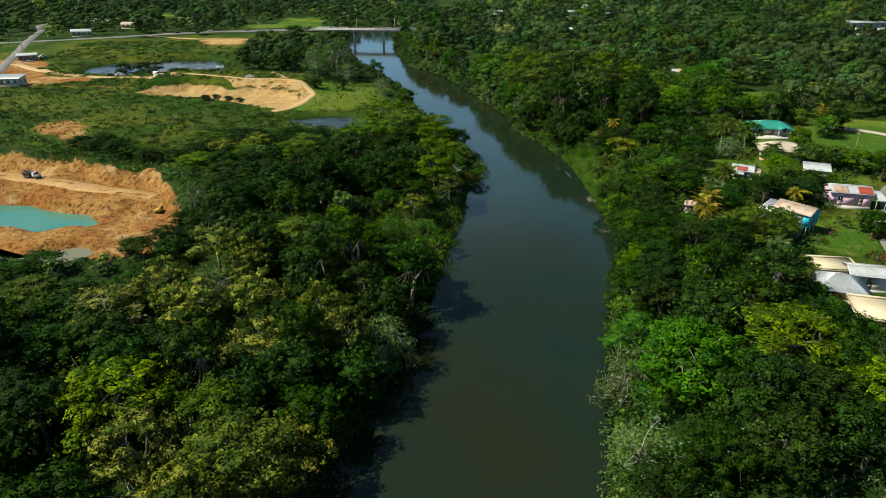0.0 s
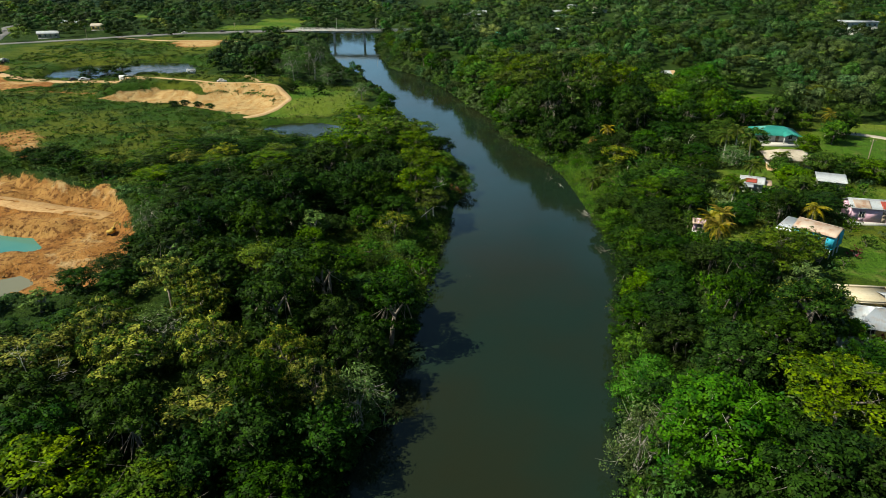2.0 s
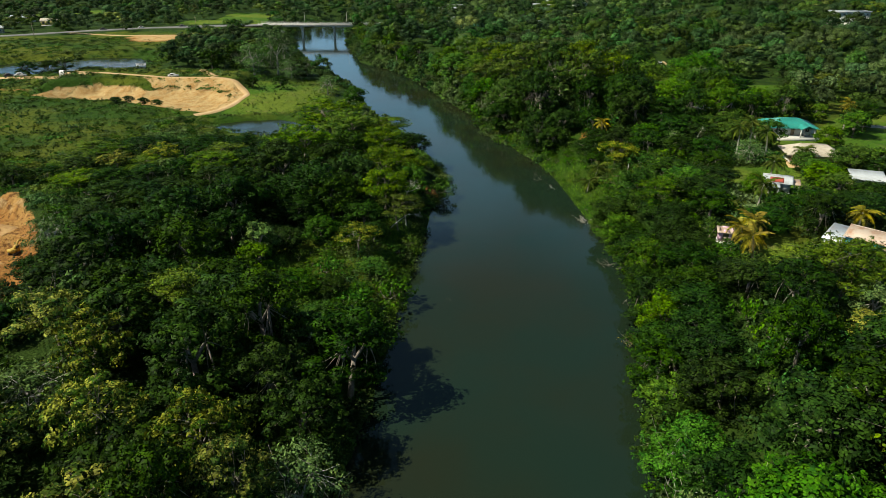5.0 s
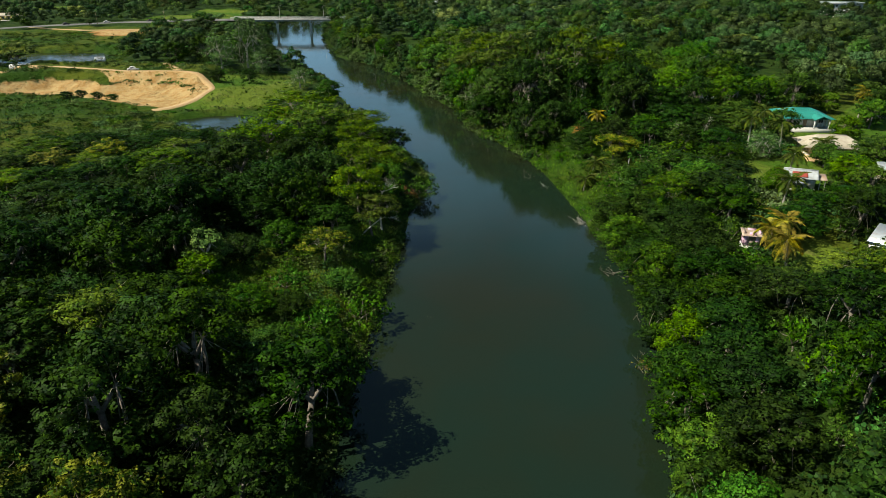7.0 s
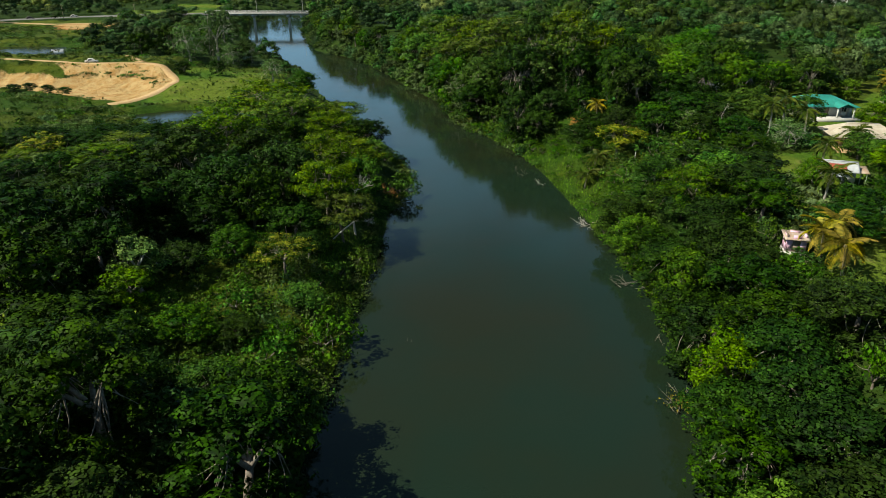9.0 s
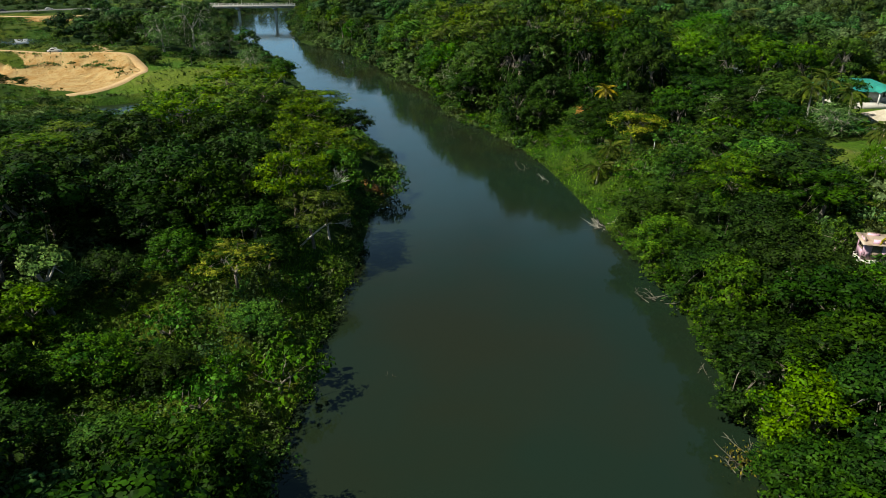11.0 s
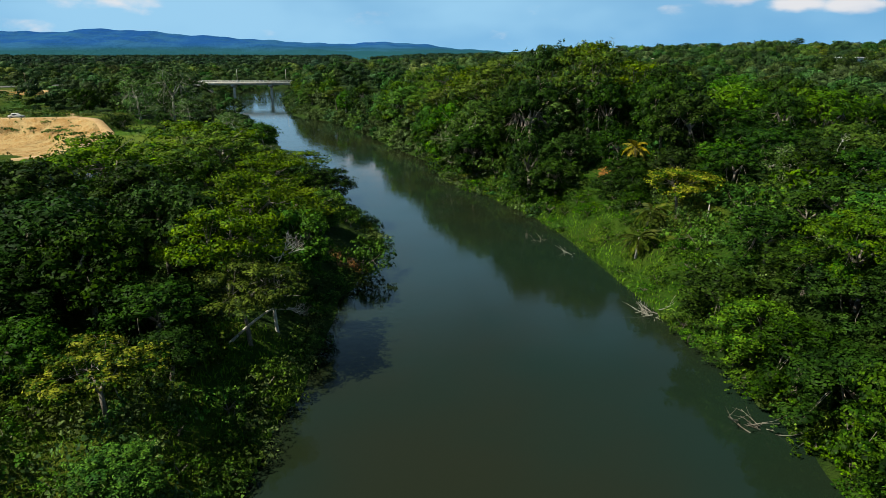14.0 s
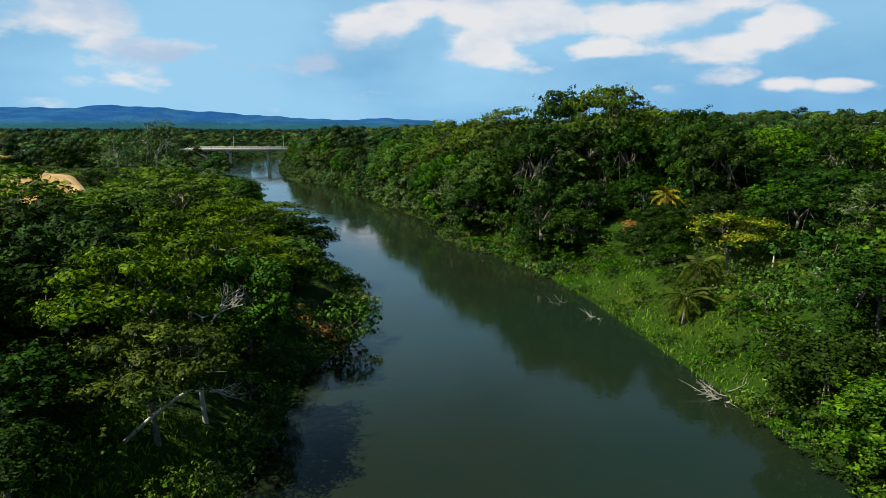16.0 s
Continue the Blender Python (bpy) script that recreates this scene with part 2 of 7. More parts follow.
    if leaflet:
        clear = nt.nodes.new("ShaderNodeBsdfTransparent")
        cut = nt.nodes.new("ShaderNodeMixShader")
        nt.links.new(gap, cut.inputs[0])
        nt.links.new(mx.outputs[0], cut.inputs[1])
        nt.links.new(clear.outputs[0], cut.inputs[2])
        nt.links.new(cut.outputs[0], out.inputs[0])
    else:
        nt.links.new(mx.outputs[0], out.inputs[0])
    return m


# dark-leaved species, deepened further with the left forest's shade put into the colour
LEAF_DARK = leaf_material("leaf_dark_green_shaded", (0.0036, 0.0155, 0.001), (0.0070, 0.0265, 0.0014), (0.022, 0.058, 0.002))
LEAF_MID = leaf_material("leaf_mid_green", (0.010, 0.042, 0.002), (0.021, 0.076, 0.003), (0.064, 0.140, 0.004))
LEAF_LIGHT = leaf_material("leaf_fresh_green", (0.013, 0.054, 0.003), (0.025, 0.088, 0.004), (0.054, 0.130, 0.007))
LEAF_UMBRELLA = leaf_material("leaf_yellow_green", (0.010, 0.038, 0.002), (0.026, 0.076, 0.003), (0.088, 0.148, 0.005))
LEAF_FLOWER = leaf_material("leaf_with_pale_flowers", (0.009, 0.034, 0.002), (0.019, 0.058, 0.003), (0.050, 0.096, 0.005), (0.165, 0.170, 0.020), 0.75)
LEAF_GREY = leaf_material("leaf_grey_green", (0.030, 0.078, 0.020), (0.055, 0.125, 0.028), (0.110, 0.185, 0.045))
LEAF_PALM = leaf_material("leaf_palm", (0.020, 0.048, 0.004), (0.040, 0.078, 0.007), (0.085, 0.115, 0.012), leaflet=0)
LEAF_PALM_GOLD = leaf_material("leaf_palm_golden", (0.070, 0.085, 0.006), (0.155, 0.150, 0.010), (0.27, 0.235, 0.018), leaflet=0)
LEAF_RED = leaf_material("leaf_red_flower", (0.02, 0.05, 0.01), (0.07, 0.03, 0.015), (0.20, 0.03, 0.04))
GRASS_BLADE = leaf_material("grass_blade", (0.045, 0.15, 0.006), (0.080, 0.22, 0.009), (0.16, 0.30, 0.014), tree_vary=0.1, leaflet=0)
LEAF_WOODS = leaf_material("leaf_woods", (0.013, 0.048, 0.005), (0.019, 0.068, 0.008), (0.046, 0.116, 0.014), tree_vary=0.0, stand=0.08, leaflet=2.6)
LEAF_WOODS_DARK = leaf_material("leaf_woods_dark", (0.006, 0.028, 0.003), (0.012, 0.044, 0.004), (0.030, 0.080, 0.006), tree_vary=0.0, stand=0.06, leaflet=2.6)
LEAF_WOODS_PALE = leaf_material("leaf_woods_pale", (0.018, 0.056, 0.003), (0.040, 0.098, 0.004), (0.100, 0.165, 0.008), tree_vary=0.0, stand=0.06, leaflet=2.6)
# far woods: bluer and less red, distance haze put into the leaf colour
LEAF_HAZED_DARK = leaf_material("leaf_hazed_woods_dark", (0.005, 0.024, 0.010), (0.008, 0.034, 0.014), (0.018, 0.058, 0.020), tree_vary=0.0, stand=0.03, leaflet=1.1)
LEAF_HAZED = leaf_material("leaf_hazed_woods", (0.009, 0.037, 0.013), (0.013, 0.049, 0.017), (0.027, 0.076, 0.024), tree_vary=0.0, stand=0.035, leaflet=1.1)
LEAF_SCRUB = leaf_material("leaf_scrub", (0.018, 0.064, 0.003), (0.032, 0.100, 0.005), (0.070, 0.148, 0.009), tree_vary=0.0, stand=0.22, leaflet=4.0)
BARK = surface("bark", (0.10, 0.08, 0.06), (0.17, 0.145, 0.115), (0.25, 0.23, 0.20), 0.5, 6.0)
BARK_PALE = surface("bark_pale", (0.32, 0.29, 0.25), (0.42, 0.39, 0.34), (0.22, 0.20, 0.17), 0.5, 5.0)
DEADWOOD = surface("dead_wood", (0.42, 0.39, 0.34), (0.52, 0.48, 0.43), (0.28, 0.25, 0.21), 0.5, 5.0)


def ground_material():
    m, nt, out = node_tree("ground_cover")
    wide, mid, fine = noise_node(nt, 0.035, 5), noise_node(nt, 0.25, 6, 0.62), noise_node(nt, 2.2, 5, 0.65)

    def mask(name, spread=0.5):
        a = nt.nodes.new("ShaderNodeAttribute")
        a.attribute_name = name
        grain = math_node(nt, "ADD", math_node(nt, "MULTIPLY", mid.outputs[0], 0.6), math_node(nt, "MULTIPLY", fine.outputs[0], 0.4))
        v = math_node(nt, "ADD", a.outputs["Fac"], math_node(nt, "MULTIPLY", math_node(nt, "SUBTRACT", grain, 0.5), spread * 1.8))
        return ramp_range(nt, v, 0.42, 0.58)

    floor = mix_colour(nt, ramp_range(nt, mid.outputs[0], 0.35, 0.65), (0.012, 0.034, 0.003), (0.026, 0.052, 0.005))
    field = mix_colour(nt, ramp_range(nt, wide.outputs[0], 0.38, 0.62), (0.022, 0.060, 0.003), (0.085, 0.105, 0.008))
    field = mix_colour(nt, ramp_range(nt, mid.outputs[0], 0.45, 0.7, 0, 0.7), field, (0.016, 0.042, 0.003))
    field = mix_colour(nt, ramp_range(nt, fine.outputs[0], 0.5, 0.75, 0, 0.5), field, (0.085, 0.110, 0.012))
    lawn = mix_colour(nt, ramp_range(nt, wide.outputs[0], 0.40, 0.62), (0.048, 0.115, 0.007), (0.105, 0.150, 0.015))
    lawn = mix_colour(nt, ramp_range(nt, mid.outputs[0], 0.52, 0.75, 0, 0.6), lawn, (0.17, 0.155, 0.05))
    soil = mix_colour(nt, ramp_range(nt, wide.outputs[0], 0.38, 0.62), (0.29, 0.122, 0.026), (0.39, 0.220, 0.070))
    soil = mix_colour(nt, ramp_range(nt, mid.outputs[0], 0.45, 0.68, 0, 0.75), soil, (0.19, 0.075, 0.018))
    soil = mix_colour(nt, ramp_range(nt, fine.outputs[0], 0.5, 0.75, 0, 0.5), soil, (0.38, 0.24, 0.10))
    worn = noise_node(nt, 0.7, 6, 0.7)
    soil = mix_colour(nt, ramp_range(nt, worn.outputs[0], 0.50, 0.60, 0, 0.85), soil, (0.105, 0.042, 0.012))
    pale = noise_node(nt, 0.11, 5, 0.7)
    soil = mix_colour(nt, ramp_range(nt, pale.outputs[0], 0.54, 0.66, 0, 0.8), soil, (0.44, 0.31, 0.15))
    col = mix_colour(nt, mask("field"), floor, field)
    col = mix_colour(nt, mask("lawn"), col, lawn)
    col = mix_colour(nt, mask("soil", 0.7), col, soil)
    sand = mix_colour(nt, ramp_range(nt, mid.outputs[0], 0.38, 0.66), (0.46, 0.32, 0.14), (0.36, 0.20, 0.065))
    sand = mix_colour(nt, ramp_range(nt, fine.outputs[0], 0.48, 0.72, 0, 0.6), sand, (0.58, 0.45, 0.24))
    col = mix_colour(nt, mask("sand", 0.6), col, sand)
    p = nt.nodes.new("ShaderNodeBsdfPrincipled")
    nt.links.new(col, p.inputs["Base Color"])
    p.inputs["Roughness"].default_value, p.inputs["Specular IOR Level"].default_value = 0.95, 0.1
    both = math_node(nt, "ADD", math_node(nt, "MULTIPLY", mid.outputs[0], 1.6), math_node(nt, "MULTIPLY", fine.outputs[0], 0.35))
    nt.links.new(bump(nt, both, 1.0, 1.5), p.inputs["Normal"])
    nt.links.new(p.outputs[0], out.inputs[0])
    return m


def water_material(name, deep, other, rough=0.06, wave=0.02):
    m, nt, out = node_tree(name)
    n1 = noise_node(nt, 0.02, 4)
    n2 = noise_node(nt, 1.3, 3, 0.5)
    n3 = noise_node(nt, 0.16, 3, 0.5)
    p = nt.nodes.new("ShaderNodeBsdfPrincipled")
    nt.links.new(mix_colour(nt, ramp_range(nt, n1.outputs[0], 0.35, 0.65), deep, other), p.inputs["Base Color"])
    p.inputs["IOR"].default_value = 1.33
    nt.links.new(ramp_range(nt, n3.outputs[0], 0.35, 0.7, rough, rough * 2.2), p.inputs["Roughness"])
    h = math_node(nt, "ADD", n2.outputs[0], math_node(nt, "MULTIPLY", n3.outputs[0], 2.0))
    nt.links.new(bump(nt, h, 0.25, wave), p.inputs["Normal"])
    nt.links.new(p.outputs[0], out.inputs[0])
    return m


GROUND = ground_material()
RIVER = water_material("river_water", (0.0080, 0.0185, 0.0105), (0.0130, 0.0160, 0.0062), 0.05, 0.025)
POND_GREEN = water_material("turquoise_pond_water", (0.030, 0.165, 0.150), (0.085, 0.20, 0.13), 0.06)
POND_MUD = water_material("murky_pond_water", (0.12, 0.13, 0.07), (0.16, 0.15, 0.09), 0.08)
POND_DARK = water_material("dark_pond_water", (0.010, 0.016, 0.008), (0.014, 0.018, 0.008), 0.10, 0.09)
ASPHALT = surface("asphalt", (0.10, 0.10, 0.10), (0.15, 0.145, 0.135), (0.20, 0.19, 0.18), 0.1, 3.0, depth=0.01)
DIRT = surface("dirt_track", (0.40, 0.26, 0.115), (0.47, 0.33, 0.17), (0.31, 0.18, 0.07), 0.12, 1.5)
GRAVEL = surface("pale_gravel", (0.34, 0.30, 0.23), (0.42, 0.37, 0.29), (0.34, 0.30, 0.24), 0.12, 2.0)
CONCRETE = surface("concrete", (0.48, 0.46, 0.42), (0.58, 0.56, 0.51), (0.36, 0.34, 0.30), 0.2, 3.0, depth=0.01)
PAINT_WHITE = surface("white_paint", (0.52, 0.52, 0.50), (0.60, 0.59, 0.56), (0.40, 0.38, 0.34), 0.4, 3.0, 0.6, depth=0.01)
PAINT_BLUE = surface("turquoise_paint", (0.03, 0.42, 0.58), (0.05, 0.50, 0.64), (0.04, 0.33, 0.45), 0.4, 3.0, 0.6, depth=0.01)
PAINT_PINK = surface("pink_paint", (0.70, 0.42, 0.55), (0.74, 0.50, 0.60), (0.56, 0.33, 0.42), 0.4, 3.0, 0.6, depth=0.01)
PAINT_YELLOW = surface("yellow_paint", (0.75, 0.55, 0.16), (0.80, 0.62, 0.22), (0.60, 0.43, 0.14), 0.4, 3.0, 0.6, depth=0.01)
PAINT_CREAM = surface("cream_paint", (0.52, 0.45, 0.31), (0.60, 0.52, 0.37), (0.42, 0.36, 0.25), 0.4, 3.0, 0.6, depth=0.01)
TIN_TEAL = surface("teal_roof_sheet", (0.018, 0.22, 0.175), (0.026, 0.26, 0.205), (0.04, 0.19, 0.16), 0.3, 2.0, 0.45, depth=0.01)
TIN_WHITE = surface("white_roof_sheet", (0.40, 0.43, 0.45), (0.48, 0.51, 0.52), (0.30, 0.30, 0.28), 0.3, 2.0, 0.45, depth=0.01)
TIN_GREY = surface("galvanised_roof_sheet", (0.36, 0.40, 0.44), (0.46, 0.50, 0.53), (0.32, 0.28, 0.24), 0.3, 1.2, 0.4, 0.3, depth=0.01)
TIN_RUST = surface("rusty_roof_sheet", (0.40, 0.31, 0.24), (0.47, 0.39, 0.31), (0.28, 0.13, 0.06), 0.35, 0.9, 0.6, 0.1, depth=0.01)
TIN_RED = surface("red_roof_sheet", (0.32, 0.055, 0.035), (0.38, 0.08, 0.05), (0.24, 0.06, 0.04), 0.35, 1.2, 0.5, depth=0.01)
ROOF_TAN = surface("weathered_tan_roof", (0.40, 0.35, 0.27), (0.48, 0.43, 0.34), (0.31, 0.26, 0.19), 0.3, 1.6, 0.7, depth=0.01)
TIMBER = surface("weathered_timber", (0.22, 0.17, 0.12), (0.30, 0.24, 0.18), (0.15, 0.11, 0.08), 0.5, 4.0, depth=0.01)
STEEL_DARK = surface("dark_steel", (0.05, 0.05, 0.055), (0.08, 0.08, 0.085), (0.12, 0.08, 0.05), 0.5, 3.0, 0.5, 0.5, depth=0.005)
RUBBER = surface("tyre_rubber", (0.02, 0.02, 0.02), (0.03, 0.03, 0.03), None, 0.5, 6.0, 0.9, depth=0.005)
MACHINE_YELLOW = surface("yellow_machine_paint", (0.46, 0.30, 0.04), (0.50, 0.33, 0.05), (0.28, 0.19, 0.06), 0.5, 3.0, 0.5, depth=0.005)
ROCK = surface("earth_clods", (0.28, 0.155, 0.055), (0.34, 0.21, 0.09), (0.20, 0.10, 0.03), 0.6, 3.0)


HAUL = surface("haul_road_earth", (0.33, 0.19, 0.065), (0.40, 0.25, 0.10), (0.24, 0.115, 0.035), 0.25, 1.2)


def glass_material():
    m, nt, out = node_tree("window_glass")
    p = nt.nodes.new("ShaderNodeBsdfPrincipled")
    p.inputs["Base Color"].default_value = (0.02, 0.025, 0.03, 1)
    p.inputs["Roughness"].default_value = 0.08
    nt.links.new(p.outputs[0], out.inputs[0])
    return m


GLASS = glass_material()


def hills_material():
    m, nt, out = node_tree("far_hills_in_haze")
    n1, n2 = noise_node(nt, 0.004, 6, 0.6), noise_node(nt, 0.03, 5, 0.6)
    # distance haze is painted in: blue slopes, greener towards the foot
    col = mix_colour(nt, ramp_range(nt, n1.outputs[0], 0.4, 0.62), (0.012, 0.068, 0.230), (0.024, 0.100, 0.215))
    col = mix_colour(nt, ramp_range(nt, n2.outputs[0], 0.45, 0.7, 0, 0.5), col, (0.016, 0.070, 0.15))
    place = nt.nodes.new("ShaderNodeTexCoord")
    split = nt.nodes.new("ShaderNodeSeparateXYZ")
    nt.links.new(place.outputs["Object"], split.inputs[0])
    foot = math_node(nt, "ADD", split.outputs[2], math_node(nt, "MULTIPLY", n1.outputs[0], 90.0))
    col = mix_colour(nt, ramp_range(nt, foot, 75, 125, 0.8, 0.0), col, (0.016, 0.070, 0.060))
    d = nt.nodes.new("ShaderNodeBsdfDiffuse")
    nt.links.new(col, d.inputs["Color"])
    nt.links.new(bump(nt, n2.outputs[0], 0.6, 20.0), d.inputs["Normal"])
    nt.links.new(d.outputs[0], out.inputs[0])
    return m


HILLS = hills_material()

# ---------------------------------------------------------------- mesh tools
class Geo:
    """Collects quads and triangles, and becomes one mesh."""

    def __init__(self):
        self.v, self.q, self.t, self.n = [], [], [], 0

    def add(self, verts, quads=(), tris=()):
        verts = np.asarray(verts, float).reshape(-1, 3)
        if len(quads):
            self.q.append(np.asarray(quads, int).reshape(-1, 4) + self.n)
        if len(tris):
            self.t.append(np.asarray(tris, int).reshape(-1, 3) + self.n)
        self.v.append(verts)
        self.n += len(verts)
        return self

    def box(self, x0, y0, z0, x1, y1, z1, m=None, taper=0.0):
        """A block; taper draws its top in by that many metres."""
        v = np.array([(x0, y0, z0), (x1, y0, z0), (x1, y1, z0), (x0, y1, z0), (x0 + taper, y0 + taper, z1), (x1 - taper, y0 + taper, z1), (x1 - taper, y1 - taper, z1), (x0 + taper, y1 - taper, z1)], float)
        if m is not None:
            v = v @ np.array(m.to_3x3()).T + np.array(m.translation)
        return self.add(v, [(3, 2, 1, 0), (4, 5, 6, 7), (0, 1, 5, 4), (1, 2, 6, 5), (2, 3, 7, 6), (3, 0, 4, 7)])

    def tube(self, pts, radii, k=6, cap=True):
        pts = np.asarray(pts, float)
        d = np.gradient(pts, axis=0)
        d /= np.linalg.norm(d, axis=1)[:, None] + 1e-9
        up = np.where(np.abs(d[:, 2:3]) > 0.9, [[1.0, 0, 0]], [[0, 0, 1.0]])
        u = np.cross(d, up)
        u /= np.linalg.norm(u, axis=1)[:, None] + 1e-9
        w = np.cross(u, d)
        a = np.arange(k) * 2 * np.pi / k
        ring = u[:, None] * np.cos(a)[None, :, None] + w[:, None] * np.sin(a)[None, :, None]
        v = (pts[:, None] + ring * np.asarray(radii, float)[:, None, None]).reshape(-1, 3)
        q = [(r * k + i, r * k + (i + 1) % k, (r + 1) * k + (i + 1) % k, (r + 1) * k + i) for r in range(len(pts) - 1) for i in range(k)]
        t = []
        if cap:
            v = np.vstack([v, pts[:1], pts[-1:]])
            c, last = len(v) - 2, (len(pts) - 1) * k
            t = [(c, (i + 1) % k, i) for i in range(k)] + [(c + 1, last + i, last + (i + 1) % k) for i in range(k)]
        return self.add(v, q, t)

    def leaves(self, c, n, size, wide, rng):
        """A folded lozenge at each point c, facing n."""
        n = n / (np.linalg.norm(n, axis=1)[:, None] + 1e-9)
        u = np.cross(n, rng.normal(size=c.shape))
        u /= np.linalg.norm(u, axis=1)[:, None] + 1e-9
        w = np.cross(n, u)
        s = (size * rng.uniform(0.65, 1.35, len(c)))[:, None]
        drop = np.array([0, 0, -0.22])
        v = np.stack([c - u * s, c + w * s * wide + n * s * 0.12, c + u * s + drop * s, c - w * s * wide + n * s * 0.12], 1).reshape(-1, 3)
        return self.add(v, np.arange(len(v)).reshape(-1, 4))

    def lump(self, c, r, flat, rng):
        """A small rough dome, the shaded inside of a clump of leaves."""
        a = np.arange(6) * np.pi / 3 + rng.uniform(0, 1)
        v = []
        for phi in (-0.45, 0.35, 0.95):
            k = rng.uniform(0.8, 1.15, 6)
            v.append(np.column_stack([np.cos(a) * np.cos(phi) * k, np.sin(a) * np.cos(phi) * k, np.full(6, np.sin(phi)) * k]))
            a = a + 0.5
        v = np.vstack(v + [[(0, 0, 1.0)]]) * np.array([r, r, r * flat]) + c
        q = [(l * 6 + i, l * 6 + (i + 1) % 6, l * 6 + 6 + (i + 1) % 6, l * 6 + 6 + i) for l in range(2) for i in range(6)]
        return self.add(v, q, [(12 + i, 12 + (i + 1) % 6, 18) for i in range(6)])

    def mesh(self, name, mat=None, smooth=False):
        me = bpy.data.meshes.new(name)
        V = np.vstack(self.v)
        Q = np.vstack(self.q) if self.q else np.zeros((0, 4), int)
        T = np.vstack(self.t) if self.t else np.zeros((0, 3), int)
        me.vertices.add(len(V))
        me.vertices.foreach_set("co", V.astype(np.float32).ravel())
        idx = np.concatenate([Q.ravel(), T.ravel()])
        me.loops.add(len(idx))
        me.loops.foreach_set("vertex_index", idx.astype(np.int32))
        me.polygons.add(len(Q) + len(T))
        start = np.concatenate([np.arange(len(Q)) * 4, len(Q) * 4 + np.arange(len(T)) * 3])
        me.polygons.foreach_set("loop_start", start.astype(np.int32))
        me.update(calc_edges=True)
        if smooth:
            me.polygons.foreach_set("use_smooth", np.ones(len(me.polygons), bool))
        if mat:
            me.materials.append(mat)
        return me


def part(name, geo, mat, parent, label="", smooth=False):
    """One mesh object, a child of parent (None: top-level)."""
    me = geo if isinstance(geo, bpy.types.Mesh) else geo.mesh(name, mat, smooth)
    ob = new(name, me)
    if parent:
        ob.parent = parent
    if label:
        ob["label"] = label
    return ob


def inside(P, poly):
    P, poly = np.asarray(P, float), np.asarray(poly, float)
    a, b = poly, np.roll(poly, -1, 0)
    odd = np.zeros(len(P), bool)
    for (x0, y0), (x1, y1) in zip(a, b):
        hitrow = ((y0 > P[:, 1]) != (y1 > P[:, 1]))
        with np.errstate(divide="ignore", invalid="ignore"):
            odd ^= hitrow & (P[:, 0] < (x1 - x0) * (P[:, 1] - y0) / (y1 - y0 + 1e-12) + x0)
    return odd


def line_distance(P, line):
    P, line = np.asarray(P, float), np.asarray(line, float)
    best = np.full(len(P), 1e9)
    for a, b in zip(line[:-1], line[1:]):
        k = np.clip(((P - a) @ (b - a)) / ((b - a) @ (b - a) + 1e-9), 0, 1)
        best = np.minimum(best, np.linalg.norm(P - (a + k[:, None] * (b - a)), axis=1))
    return best


def depth_in(P, poly):
    """Metres inside the polygon's edge; negative outside."""
    d = line_distance(P, list(poly) + [poly[0]])
    return np.where(inside(P, poly), d, -d)


def ease(x):
    x = np.clip(x, 0, 1)
    return x * x * (3 - 2 * x)


def rough_noise(P, scale, seed):
    """Smooth noise of about -1..1 out of a few turned waves."""
    r = np.random.RandomState(seed)
    out = np.zeros(len(P))
    for k in range(7):
        a, f, ph = r.uniform(0, 2 * np.pi), r.uniform(0.6, 1.9) / scale, r.uniform(0, 2 * np.pi)
        q = P @ np.array([np.cos(a), np.sin(a)])
        q2 = P @ np.array([-np.sin(a), np.cos(a)])
        out += np.sin(q * f + ph + 1.3 * np.sin(q2 * f * 0.7 + ph * 2))
    return out / 4.0

# ---------------------------------------------------------------- the lie of the land
LEFT_BANK = np.array([(-600, -80), (0, -26), (63, -16), (85, -8.5), (106, -3.5), (128, -0.5), (147, 2.5), (161, 5.5), (177, 7.0), (190, 11.5), (199, 13.0), (207, 12.5), (218, 9.5), (240, 3), (265, -4.5), (318, -17), (366, -33), (410, -51), (457, -62), (550, -80), (600, -84), (660, -66), (760, -10)])
RIGHT_BANK = np.array([(-600, -20), (0, 6), (61, 20), (77, 25), (88, 27.5), (106, 32.5), (122, 38), (144, 42), (172, 42), (199, 41.5), (212, 40), (220, 38), (233, 34.5), (248, 28.5), (280, 26), (312, 17), (333, 12.5), (360, 5), (386, -4), (415, -22), (442, -26), (486, -33), (557, -41), (600, -44), (660, -28), (760, 30)])
K = 0.971          # right-hand village: plan drawn at 9 m, ground at 10.5 m


def bank_x(y, table):
    return np.interp(y, table[:, 0], table[:, 1])


def village(pts):
    return [(x * K, y * K) for x, y in pts]


QUARRY = [(-185, 192), (-135, 190), (-119, 186), (-110, 186), (-100, 180), (-91, 174), (-80, 173), (-72, 163), (-63, 147), (-60, 132), (-61, 121), (-72, 117), (-82, 120), (-100, 118), (-120, 126), (-185, 140)]
QUARRY_ROAD = [(-190, 178), (-135, 178), (-118, 175), (-102, 168), (-88, 163), (-74, 160)]
POND_A = [(-125, 160), (-109, 158), (-101, 154), (-90, 152), (-86, 147), (-91, 146), (-96, 144), (-102, 146), (-110, 147), (-125, 147)]
SHOAL = [(-91, 152), (-82, 151), (-76, 147), (-84, 145), (-88, 145.5)]
POND_B = [(-104, 135), (-92, 128), (-86, 131), (-83, 133), (-79, 130), (-80, 125), (-86, 122), (-104, 122)]
